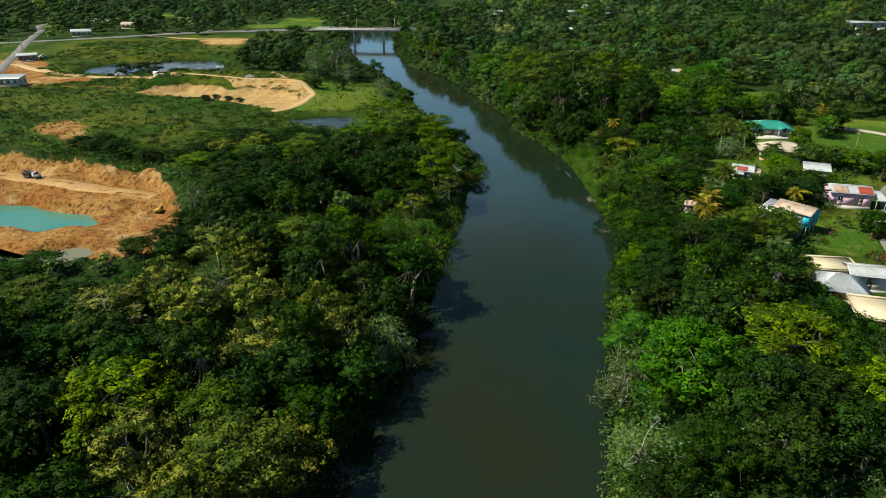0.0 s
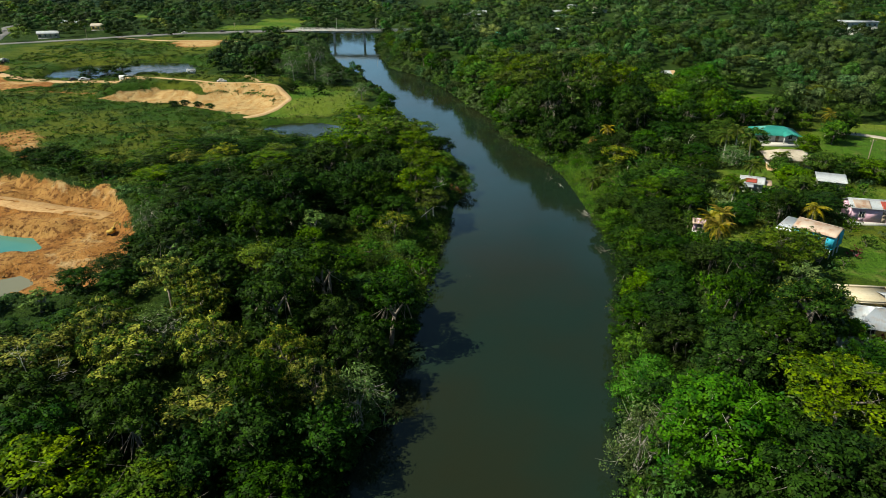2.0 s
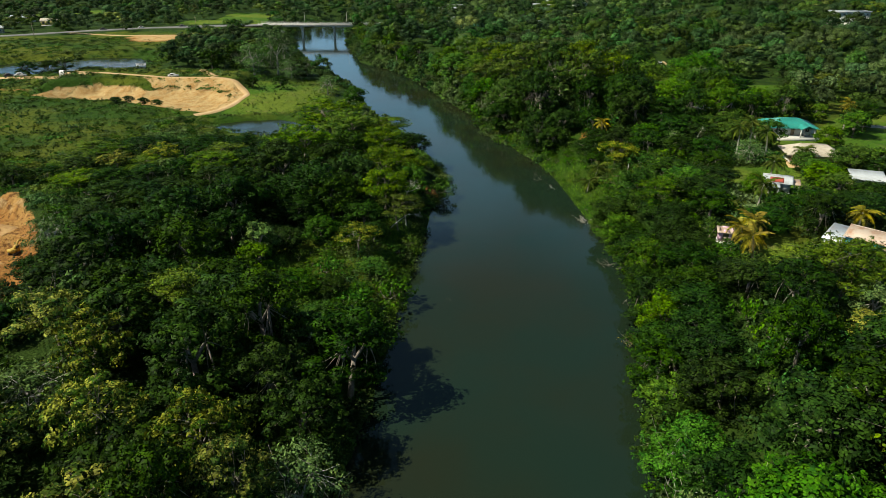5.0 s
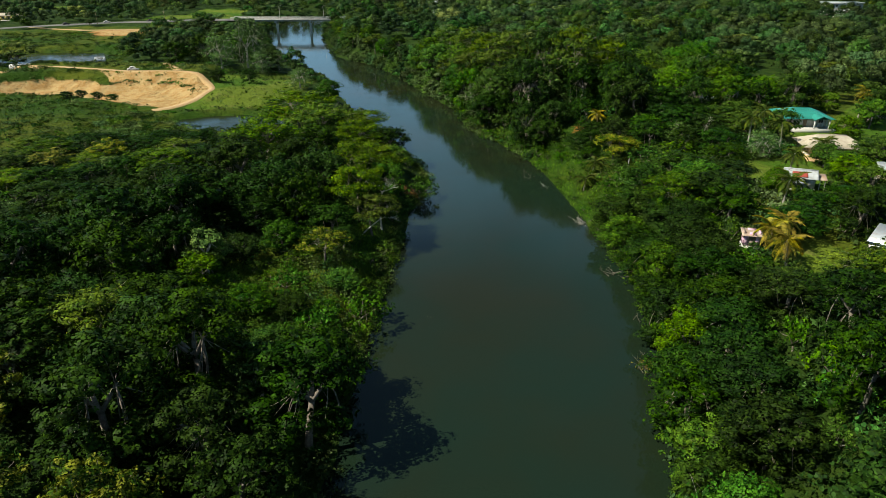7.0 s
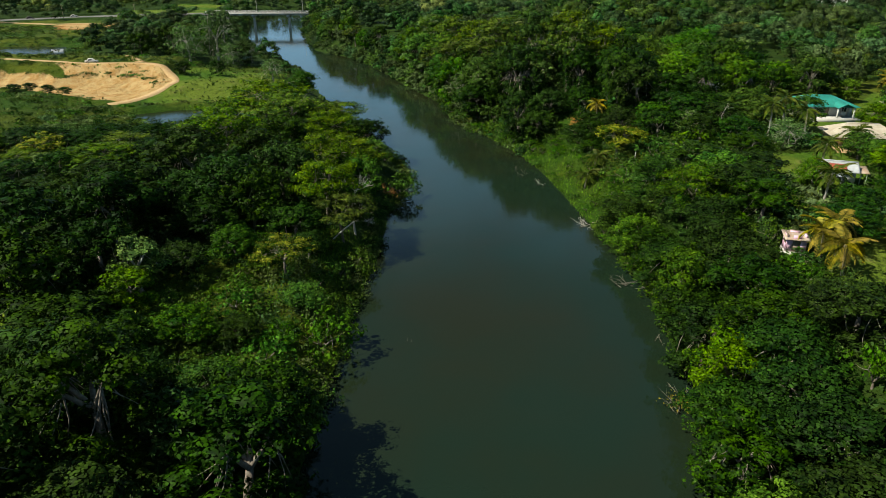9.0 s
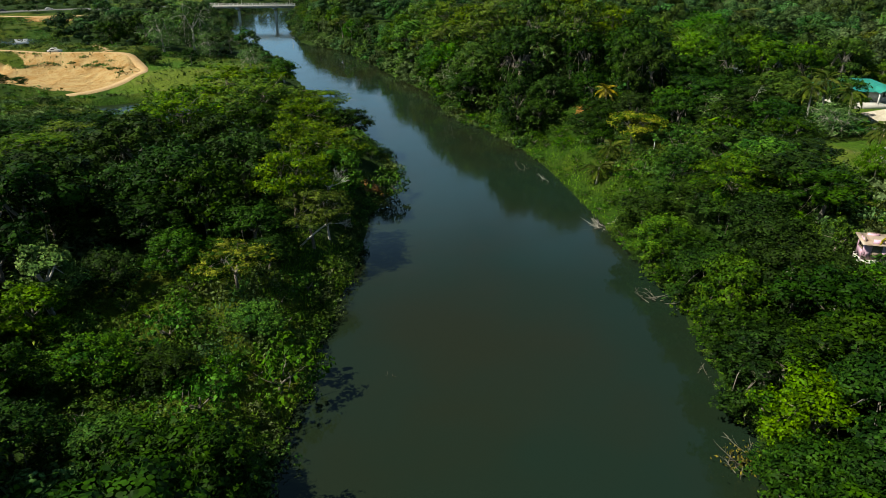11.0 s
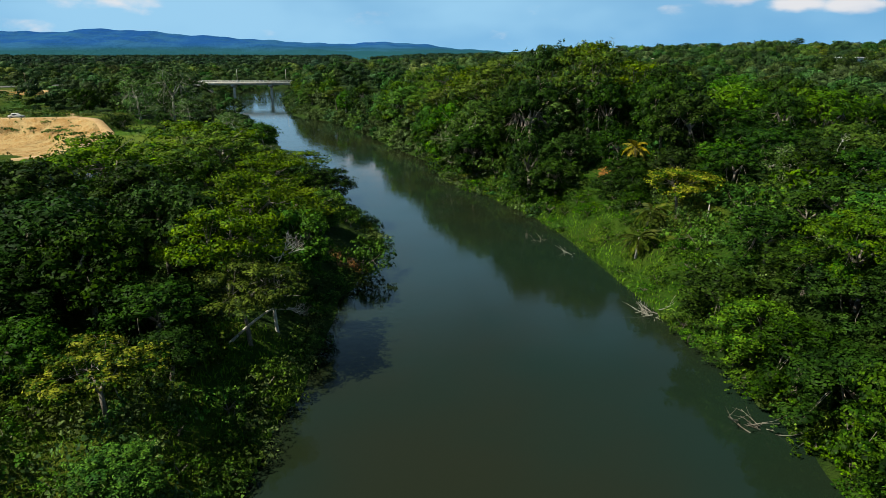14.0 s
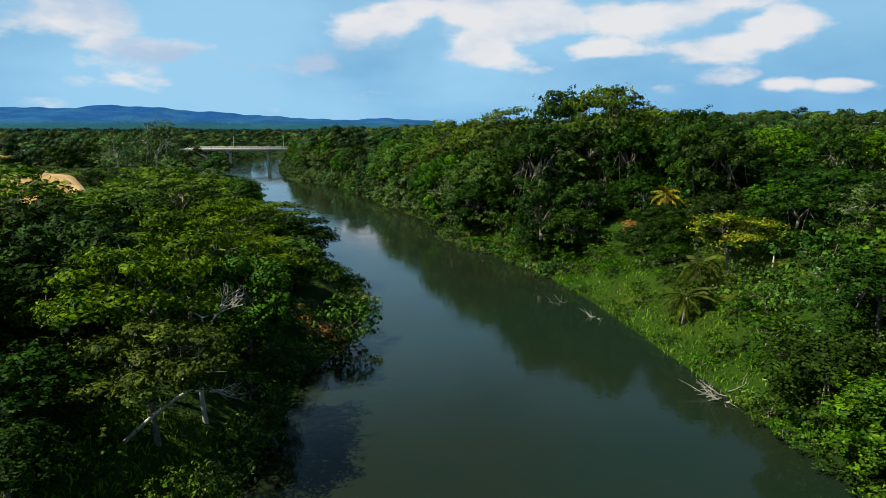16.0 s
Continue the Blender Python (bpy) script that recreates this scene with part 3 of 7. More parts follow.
PIT = [(-136, 292), (-132, 303), (-120, 311), (-104, 307), (-98, 300), (-90, 303), (-74, 301), (-65, 291), (-62, 282), (-66, 270), (-76, 272), (-90, 274), (-103, 284), (-116, 284)]
PIT_TRACK = [(-126, 326), (-103, 317), (-87, 312), (-72, 310), (-60, 299), (-56, 288), (-59, 276), (-66, 268), (-72, 266)]
POND_C = [(-192, 358), (-197, 382), (-193, 390), (-180, 398), (-160, 405), (-140, 402), (-128, 388), (-128, 364), (-142, 354), (-161, 350), (-187, 352)]
POND_D = [(-62, 257), (-51, 262), (-42, 262), (-30, 254), (-27, 245), (-35, 240), (-48, 244)]
LOT = [(-270, 372), (-247, 394), (-235, 390), (-220, 374), (-218, 358), (-200, 337), (-176, 333), (-172, 322), (-206, 307), (-290, 320)]
EROSION = [(-150, 236), (-136, 240), (-125, 229), (-117, 214), (-114, 201), (-123, 203), (-131, 214), (-140, 216)]
UPPER_SAND = [(-176, 486), (-138, 478), (-133, 448), (-158, 450)]
FIELD = [(-420, 194), (-120, 194), (-88, 186), (-74, 205), (-78, 232), (-64, 262), (-40, 268), (-26, 285), (-24, 330), (-60, 340), (-110, 345), (-118, 420), (-100, 500), (-100, 535), (-240, 480), (-290, 455), (-420, 300)]
FAR_FIELDS = [[(-175, 572), (-143, 588), (-151, 660), (-110, 650), (-105, 566)], [(-330, 640), (-250, 660), (-240, 720), (-330, 710)], [(60, 760), (110, 770), (120, 900), (70, 900)], [(190, 360), (225, 360), (235, 385), (195, 385)], [(400, 470), (460, 480), (470, 520), (400, 515)], [(186, 412), (206, 414), (214, 440), (198, 456)], [(188, 492), (216, 492), (218, 512), (190, 514)]]
LAWNS = [village(p) for p in (
    [(119, 280), (143, 280), (121, 235), (106, 226), (108, 250)],
    [(112, 206), (138, 232), (160, 222), (126, 168), (113, 168), (108, 186)],
    [(66, 165), (75, 177), (92, 178), (98, 170), (90, 162), (69, 162)],
    [(56, 132), (68, 141), (67, 131), (59, 127)],
    [(77, 130), (90, 134), (86, 116), (79, 112), (73, 117)],
    [(92, 150), (104, 163), (110, 160), (100, 143)],
    [(96, 200), (120, 206), (114, 186), (96, 186)])]
YARD = village([(66, 110), (73, 114), (86, 112), (78, 92), (66, 82), (62, 96)])
VILLAGE_ROAD = village([(64, 60), (76.5, 88), (84.5, 106), (88.5, 115), (94.5, 126), (101, 136), (108, 147), (113, 154), (122, 160), (150, 168), (220, 176)])
HIGHWAY = [(-620, 330), (-420, 400), (-300, 459), (-279, 469), (-238, 490), (-206, 511), (-168, 526), (-126, 535), (-83, 539), (-47, 537), (-8, 533), (60, 520), (150, 470), (260, 470), (420, 520)]
SIDE_ROAD = [(-215, 300), (-236, 355), (-260, 410), (-287, 468), (-318, 540), (-340, 575), (-352, 640)]


def land(P):
    """Height of the ground at each (x, y)."""
    P = np.asarray(P, float).reshape(-1, 2)
    x, y = P[:, 0], P[:, 1]
    dl, dr = bank_x(y, LEFT_BANK) - x, x - bank_x(y, RIGHT_BANK)
    far = ease((y - 330) / 150)
    zl = 3.4 * ease(dl / 8) + 3.1 * ease((dl - 6) / 45) + far * 2.0 * ease(dl / 25)
    zr = 3.4 * ease(dr / 8) + 7.5 * ease((dr - 2) / (16 + 10 * ease((y - 165) / 20))) + 6 * ease((x - 120) / 250) + 7 * ease((y - 260) / 300) * ease((dr - 40) / 200) - 9 * ease((y - 900) / 700)
    z = np.where(dl > 0, zl, np.where(dr > 0, zr, -2.0 * ease(np.minimum(-dl, -dr) / 5)))
    z -= 2.6 * ease((y - 200) / 20) * ease((285 - y) / 20) * ease((x + 90) / 15) * ease((-12 - x) / 12)
    inland = ease(np.maximum(dl, dr) / 12)
    z += inland * (0.45 * rough_noise(P, 14, 3) + 0.18 * rough_noise(P, 4, 4))
    # the quarry: a road terrace, a broken face, a floor with ponds
    d = depth_in(P, QUARRY) + 1.6 * rough_noise(P, 5, 5) + 0.8 * rough_noise(P, 2.2, 25)
    road = line_distance(P, QUARRY_ROAD)
    floor = 3.2 + 0.45 * rough_noise(P, 6, 6) + 0.50 * rough_noise(P, 2.4, 16) * np.where(road > 3, 1, 0.2) + 1.6 * ease((y - 154 - 2 * rough_noise(P, 9, 19)) / 5) + 0.5 * ease(1 - road / 6)
    z += 2.2 * ease((d + 14) / 12) * ease((y - 150) / 20)
    z = np.where(d > -1, z + (floor - z) * ease((d + 1) / 4.2), z)
    # gullies worn into the cut faces
    worn = ease((d + 3) / 4) * ease((14 - d) / 8) * np.where(road > 3.5, 1.0, 0.1)
    z -= worn * (2.3 * np.abs(rough_noise(P, 3.2, 41)) + 0.7 * np.abs(rough_noise(P, 1.5, 42)) - 0.7)
    z = np.where(d > -1, np.maximum(z, 2.7), z)
    for poly, depth, edge in ((POND_A, 1.2, 4), (SHOAL, 2.45, 3), (POND_B, 1.0, 4), (POND_C, 2.5, 8), (POND_D, 1.0, 5)):
        d = depth_in(P, poly) + 0.5 * rough_noise(P, 4, 7)
        z = np.where(d > -edge, z + (np.minimum(depth, z) - z) * ease((d + edge) / edge), z)
    d = depth_in(P, PIT) + 0.9 * rough_noise(P, 4, 8)
    z -= ease((d + 2) / 3) * ease((7 - d) / 5) * 0.5 * np.abs(rough_noise(P, 2.6, 43))
    z = np.where(d > -1.5, z + (np.minimum(3.8 + 0.5 * rough_noise(P, 3, 9), z) - z) * ease((d + 1.5) / 7.5), z)
    rim = depth_in(P, [(-138, 298), (-131, 306), (-118, 313), (-100, 307), (-88, 306), (-72, 304), (-63, 296), (-62, 330), (-140, 345)])
    z += 3.2 * ease((rim + 2) / 5)
    # low scarps in the field and by the highway
    z += np.where(x < -60, 0.9 * ease(depth_in(P, EROSION) / 4) * rough_noise(P, 3, 11), 0)
    hw = line_distance(P, HIGHWAY)
    on_bank = ease((np.maximum(dl, dr) - 1) / 18)
    z += (np.interp(x, (-300, -110), (8.3, 9.8)) - z) * ease(1 - (hw - 5) / 12) * on_bank
    z += 2.5 * ease((np.hypot(x, y) - 700) / 1500) * rough_noise(P, 260, 12) * ease(np.maximum(dl, dr) / 100)
    return z


def axis(fine_a, fine_b, step, low, high, grow=1.13):
    out = list(np.arange(fine_a, fine_b + step, step))
    s, v = step, out[-1]
    while v < high:
        s *= grow
        v += s
        out.append(min(v, high))
    s, v, head = step, out[0], []
    while v > low:
        s *= grow
        v -= s
        head.append(max(v, low))
    return np.array(head[::-1] + out)


gx, gy = axis(-215, 135, 2.0, -4800, 4800), axis(50, 335, 2.0, -900, 4800)
gx = np.unique(np.round(np.concatenate([gx, np.arange(-128, -60, 1.0)]), 3))
gy = np.unique(np.round(np.concatenate([gy, np.arange(116, 194, 1.0)]), 3))
GX, GY = np.meshgrid(gx, gy)
GP = np.stack([GX.ravel(), GY.ravel()], 1)
GZ = land(GP)
geo = Geo()
nx, ny = len(gx), len(gy)
i, j = np.meshgrid(np.arange(nx - 1), np.arange(ny - 1))
i, j = i.ravel(), j.ravel()
geo.add(np.column_stack([GP, GZ]), np.column_stack([j * nx + i, j * nx + i + 1, (j + 1) * nx + i + 1, (j + 1) * nx + i]))
ground = tagged(part("ground", geo, GROUND, None, smooth=True), "uneven river land with grass, bare tan soil and dark forest floor", "ground", kind="structure")


def soft_mask(polys, edge):
    best = np.full(len(GP), -1e9)
    for poly in polys:
        best = np.maximum(best, depth_in(GP, poly))
    return np.clip(0.5 + best / (2 * edge), 0, 1)


def write_mask(name, values):
    ground.data.attributes.new(name, "FLOAT", "POINT").data.foreach_set("value", values.astype(np.float32))


soil = np.maximum(soft_mask([QUARRY, LOT, UPPER_SAND], 3.0), np.clip(0.5 + depth_in(GP, PIT) / 4, 0, 1))
soil = np.maximum(soil, 0.70 * soft_mask([EROSION], 5))
soil = np.maximum(soil, 0.5 * soft_mask([[(-215, 318), (-140, 308), (-138, 296), (-215, 306)]], 5))
soil = np.maximum(soil, 0.60 * soft_mask([[(50.5, 213), (57, 214), (57, 223), (51, 222)], [(3, 184.5), (11.5, 186), (12, 191), (4, 194)]], 3))
write_mask("soil", soil)
PIT_SLOPE = [(-106, 316), (-87, 312), (-72, 309), (-60, 298), (-56, 288), (-59, 276), (-67, 268), (-78, 274), (-92, 300)]
write_mask("sand", np.maximum(np.maximum(np.clip(0.5 + (depth_in(GP, PIT) + 1.0) / 4, 0, 1), soft_mask([PIT_SLOPE], 2.0)), 0.62 * soft_mask([UPPER_SAND], 3)))
write_mask("lawn", np.maximum(soft_mask(LAWNS + FAR_FIELDS, 2.5), soft_mask([[(-62, 266), (-40, 270), (-28, 285), (-26, 318), (-60, 322), (-58, 290)]], 4)))
bank_grass = np.where((bank_x(GY.ravel(), RIGHT_BANK) < GP[:, 0]) & (GP[:, 0] < bank_x(GY.ravel(), RIGHT_BANK) + 16) & (GP[:, 1] > 165) & (GP[:, 1] < 262), 1.0, 0.0)
VILLAGE = [(62, 78), (66, 120), (58, 128), (60, 150), (68, 182), (84, 200), (96, 240), (150, 250), (130, 150), (90, 78)]
write_mask("field", np.maximum(np.maximum(soft_mask([FIELD, VILLAGE, [(-84, 203), (-20, 222), (-16, 270), (-64, 266)]], 6), bank_grass), np.where((GP[:, 0] < bank_x(GY.ravel(), LEFT_BANK)) & (GP[:, 1] > 125) & (GP[:, 1] < 165) & (GP[:, 0] > bank_x(GY.ravel(), LEFT_BANK) - 24), 1.0, 0.0)))


def sheet(name, poly, z, mat, label, step=2.5):
    """A flat sheet of water a little larger than its basin."""
    poly = np.asarray(poly, float)
    if np.sum(poly[:, 0] * np.roll(poly[:, 1], -1) - poly[:, 1] * np.roll(poly[:, 0], -1)) < 0:
        poly = poly[::-1]
    mid = poly.mean(0)
    reach = np.linalg.norm(poly - mid, axis=1)[:, None]
    grown = mid + (poly - mid) * (1.04 + 3.2 / reach)
    g = Geo()
    g.add([(px, py, z) for px, py in grown] + [(*mid, z)], tris=[(k, (k + 1) % len(grown), len(grown)) for k in range(len(grown))])
    return tagged(part(name, g, mat, None), label, "water", kind="structure")


g = Geo()
ys = np.concatenate([np.arange(-600, 40, 40), np.arange(40, 760, 8)])
wl, wr = bank_x(ys, LEFT_BANK) - 3.5, bank_x(ys, RIGHT_BANK) + 3.5
g.add(np.column_stack([np.concatenate([wl, wr]), np.concatenate([ys, ys]), np.zeros(2 * len(ys))]), [(k, len(ys) + k, len(ys) + k + 1, k + 1) for k in range(len(ys) - 1)])
tagged(part("water_river", g, RIVER, None), "calm murky green-brown river between wooded banks", "river", kind="structure")
sheet("water_pond_quarry", POND_A, 2.15, POND_GREEN, "turquoise pond on the floor of the sand quarry")
sheet("water_pool_quarry", POND_B, 1.9, POND_MUD, "murky grey-green pool beside the quarry")
sheet("water_pond_field", POND_C, 4.6, POND_DARK, "still pond in the field reflecting the sky")
sheet("water_pond_trees", POND_D, 2.2, POND_DARK, "dark pond behind the riverside trees")


def ribbon(name, line, width, lift, mat, label, category, edges=None):
    """A road that follows the ground along a smoothed line."""
    line = np.asarray(line, float)
    s = np.concatenate([[0], np.cumsum(np.linalg.norm(np.diff(line, axis=0), axis=1))])
    at = np.arange(0, s[-1], 2.5)
    c = np.column_stack([np.interp(at, s, line[:, 0]), np.interp(at, s, line[:, 1])])
    for _ in range(6):
        c[1:-1] = 0.5 * c[1:-1] + 0.25 * (c[:-2] + c[2:])
    d = np.gradient(c, axis=0)
    d /= np.linalg.norm(d, axis=1)[:, None]
    nrm = np.column_stack([-d[:, 1], d[:, 0]])
    z = np.maximum(land(c), np.maximum(land(c + nrm * width / 2), land(c - nrm * width / 2)))
    for _ in range(4):
        z[1:-1] = np.maximum(z[1:-1], 0.25 * z[:-2] + 0.5 * z[1:-1] + 0.25 * z[2:])
    z += lift
    half = width / 2 * (1 + 0.08 * np.sin(at * 0.21) + 0.05 * np.sin(at * 0.53))[:, None]
    a, b = c + nrm * half, c - nrm * half
    n = len(c)
    v = np.vstack([np.column_stack([a, z]), np.column_stack([b, z]), np.column_stack([a + nrm * 0.5, z - 0.7]), np.column_stack([b - nrm * 0.5, z - 0.7])])
    q = []
    for k in range(n - 1):
        q += [(k, k + 1, n + k + 1, n + k), (2 * n + k, 2 * n + k + 1, k + 1, k), (n + k, n + k + 1, 3 * n + k + 1, 3 * n + k)]
    ob = tagged(part(name, Geo().add(v, q), mat, None), label, category, kind="structure")
    return ob, c, nrm, z


# distant hills, with their blue haze painted into the colour
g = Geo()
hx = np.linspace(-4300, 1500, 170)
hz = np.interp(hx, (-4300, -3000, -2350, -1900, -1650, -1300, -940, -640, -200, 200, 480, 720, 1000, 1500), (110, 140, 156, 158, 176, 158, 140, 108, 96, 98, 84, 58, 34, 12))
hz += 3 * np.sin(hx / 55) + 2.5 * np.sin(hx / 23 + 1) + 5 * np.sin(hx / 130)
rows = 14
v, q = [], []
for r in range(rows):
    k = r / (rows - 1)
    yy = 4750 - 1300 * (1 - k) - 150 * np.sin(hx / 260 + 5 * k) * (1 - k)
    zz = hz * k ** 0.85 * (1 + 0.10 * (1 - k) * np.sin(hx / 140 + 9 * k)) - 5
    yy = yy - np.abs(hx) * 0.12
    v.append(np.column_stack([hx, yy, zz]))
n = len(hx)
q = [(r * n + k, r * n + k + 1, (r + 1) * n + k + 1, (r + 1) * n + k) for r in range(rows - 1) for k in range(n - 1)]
tagged(part("backdrop_hills", Geo().add(np.vstack(v), q), HILLS, None, smooth=True), "wooded hills on the horizon, tinted blue for distance haze", "hills", kind="structure")

# places of houses and sheds: x, y, clear radius
HOUSE_SPOTS = [(71, 122.5, 6.0), (102, 201, 10), (95, 178, 8), (75.5, 156, 5), (94, 157, 5.5), (90, 137, 8), (64.2, 93.6, 6.5), (66.2, 100, 5), (70.8, 97.4, 5), (65, 83, 7), (54.6, 133.4, 3), (104, 305, 6), (95, 270, 4), (87, 222, 4),
               (260, 421, 17), (45, 459, 10), (48, 640, 12), (96, 497, 8), (40, 530, 8), (215, 820, 22), (245, 850, 20), (-116, 346, 5), (-208, 312, 10), (-238, 384, 6), (-268, 505, 10), (-292, 590, 12), (-255, 560, 12)]
HOUSE_SPOTS += [(x * (1 - (r + 3.5) / math.hypot(x, y)), y * (1 - (r + 3.5) / math.hypot(x, y)), r * 0.5) for x, y, r in HOUSE_SPOTS[:22] if x > 0]

HOUSE_SPOTS += [(53, 217, 4.0), (51.5, 212.5, 3.0), (7, 187, 2.5), (58, 123, 3.5), (75.5, 112, 4.0)]
# far houses among the trees
FAR_HOUSES = [(41, 620, 15), (111, 590, 12), (135, 639, 12), (200, 697, 14), (97, 431, 7), (149, 602, 11)]
HOUSE_SPOTS += [(x * 0.985, y * 0.985 - 6, 9) for x, y, w in FAR_HOUSES]
HOUSE_SPOTS += [(249, 667, 9), (240, 705, 9), (253, 795, 10), (111, 301, 4), (117, 331, 4), (104, 275, 4)]

# low ground kept open before the bridge
HOUSE_SPOTS += [(-18, 508, 24), (-24, 478, 14), (-86, 512, 22), (-76, 486, 12)]
HOUSE_SPOTS += [(-140, 558, 26), (-110, 556, 14)]

# ---------------------------------------------------------------- trees
RNG = np.random.RandomState(11)


def crown_lobes(rng, style, height, R, count):
    """Centres and radii of the clumps of foliage that make up a crown."""
    lobes = []
    for k in range(count):
        a = 2.4 * k + rng.uniform(-0.5, 0.5)
        f = math.sqrt((k + 0.5) / count)
        if style == "umbrella":
            rr, zz = R * 0.84 * f, height * (0.94 - 0.30 * f * f + rng.uniform(-0.14, 0.03))
            r, flat = R * rng.uniform(0.22, 0.36), 0.34
        elif style == "tall":
            rr, zz = R * 0.72 * f ** 0.8, height * (0.90 - 0.62 * f * f * rng.uniform(0.4, 1.1) + rng.uniform(-0.05, 0.04))
            r, flat = R * rng.uniform(0.28, 0.44), 0.95
        elif style == "bush":
            rr, zz = R * 0.75 * f, height * (0.72 - 0.50 * f + rng.uniform(-0.1, 0.1))
            r, flat = R * rng.uniform(0.30, 0.46), 0.75
        else:
            rr, zz = R * 0.76 * f, height * (0.87 - 0.50 * f ** 2.2 * rng.uniform(0.5, 1.15) + rng.uniform(-0.09, 0.05))
            r, flat = R * rng.uniform(0.26, 0.44), 0.88
        lobes.append((np.array([rr * math.cos(a), rr * math.sin(a), zz]), r, flat))
    # lower boughs, so that the crown comes down towards the ground
    for k in range({"round": count // 2, "tall": count // 2, "umbrella": count // 4}.get(style, 0)):
        a, rr = rng.uniform(0, 6.283), R * rng.uniform(0.25, 0.62)
        low, high = (0.40, 0.68) if style == "umbrella" else (0.12, 0.46)
        lobes.append((np.array([rr * math.cos(a), rr * math.sin(a), height * rng.uniform(low, high)]), R * rng.uniform(0.26, 0.38), 0.6 if style == "umbrella" else 0.9))
    return lobes


def leaf_points(rng, lobes, clumps, per, loose=0.25):
    """Leaf places and facings: small domed tufts set unevenly over each lobe's upper shell, with gaps between."""
    C, N = [], []
    for c, r, flat in lobes:
        k = max(4, int(clumps * (r / 2.4) ** 1.3))
        d = rng.normal(size=(k, 3))
        d[:, 2] = np.abs(d[:, 2]) * 0.95 - 0.45
        d /= np.linalg.norm(d, axis=1)[:, None]
        centre = c + d * r * rng.uniform(0.70, 1.16, (k, 1)) * np.array([1, 1, flat])
        wide = r * loose * rng.uniform(0.6, 1.25, (k, 1, 1))
        off = rng.normal(size=(k, per, 3)) * np.array([1, 1, 0.55])
        off /= np.maximum(1.0, np.linalg.norm(off, axis=2, keepdims=True) / 1.6)
        n = d[:, None] * np.array([1, 1, 1 / flat]) * 0.45 + off * np.array([0.55, 0.55, 0.3]) + rng.normal(size=(k, per, 3)) * 0.34 + np.array([0, 0, 0.34])
        pts = centre[:, None] + off * wide
        pts[..., 2] -= 0.22 * wide[..., 0] * (off[..., 0] ** 2 + off[..., 1] ** 2)
        C.append(pts.reshape(-1, 3))
        N.append(n.reshape(-1, 3))
    return np.vstack(C), np.vstack(N)


def limb(geo, rng, a, b, r0, r1, k=4, steps=4, sag=0.12):
    t = np.linspace(0, 1, steps)[:, None]
    a, b = np.asarray(a, float), np.asarray(b, float)
    mid = (a + b) / 2 + np.array([0, 0, -sag * np.linalg.norm((b - a)[:2])]) + rng.normal(size=3) * 0.06 * np.linalg.norm(b - a)
    pts = (1 - t) ** 2 * a + 2 * t * (1 - t) * mid + t ** 2 * b
    geo.tube(pts, np.linspace(r0, r1, steps), k, cap=False)


def tree_meshes(seed, style, height, R, count, clumps, per, size, wide, leaf_mat, bark_mat, twigs=0, loose=0.27):
    rng = np.random.RandomState(seed)
    lobes = crown_lobes(rng, style, height, R, count)
    wood = Geo()
    thick = 0.016 * height + 0.04
    fork = height * (0.42 if style != "bush" else 0.12)
    lean = rng.normal(size=2) * 0.03 * height
    top = np.array([lean[0], lean[1], fork])
    wood.tube([(0, 0, -1.0), (0, 0, 0.15), (lean[0] * 0.4, lean[1] * 0.4, fork * 0.5), top], [thick * 1.7, thick * 1.25, thick, thick * 0.85], 8)
    main = []
    for k in range(4):
        a = k * 1.6 + rng.uniform(0, 1)
        p = top + np.array([math.cos(a), math.sin(a), 0]) * R * 0.28 + np.array([0, 0, height * 0.2])
        limb(wood, rng, top, p, thick * 0.75, thick * 0.45, 6, 5, -0.05)
        main.append(p)
    for c, r, flat in lobes:
        p = main[int(np.argmin([np.linalg.norm(c - q) for q in main]))]
        limb(wood, rng, p, c + np.array([0, 0, -0.1 * r]), thick * 0.24, thick * 0.08)
        for _ in range(twigs):
            e = c + rng.normal(size=3) * r * np.array([0.7, 0.7, 0.45 * flat + 0.2])
            limb(wood, rng, c - np.array([0, 0, 0.25 * r]), e, thick * 0.13, 0.015, 3, 3, 0)
    crown = Geo()
    C, N = leaf_points(rng, lobes, clumps, per, loose)
    if style != "bush" and twigs < 3:
        for c, r, flat in lobes:
            crown.lump(c - np.array([0, 0, 0.15 * r]), r * 0.70, flat, rng)
    crown.leaves(C, N, size, wide, rng)
    return wood.mesh("trunk", bark_mat, True), crown.mesh("crown", leaf_mat)


# kind: (name, label, list of (trunk, crown), natural height, natural radius)
def species(name, label, builds, h, r):
    return {"name": name, "label": label, "meshes": builds, "h": h, "r": r}


def two_grades(seed, n, style, h, r, count, leaf_mats, bark, size, wide, twigs=0, loose=0.27, clumps=9, per=11):
    """n crowns fine enough to be seen close by, and n coarser ones for farther off."""
    near = [tree_meshes(seed + k, style, h, r, count, clumps * 2.3, int(per * 1.15), size * 0.70, wide * 1.25, leaf_mats[k % len(leaf_mats)], bark, twigs, loose * 0.66) for k in range(n)]
    off = [tree_meshes(seed + k, style, h, r, count, clumps * 1.45, int(per * 0.62), size * 1.05, wide * 1.35, leaf_mats[k % len(leaf_mats)], bark, twigs, loose * 0.72) for k in range(n)]
    return near + off


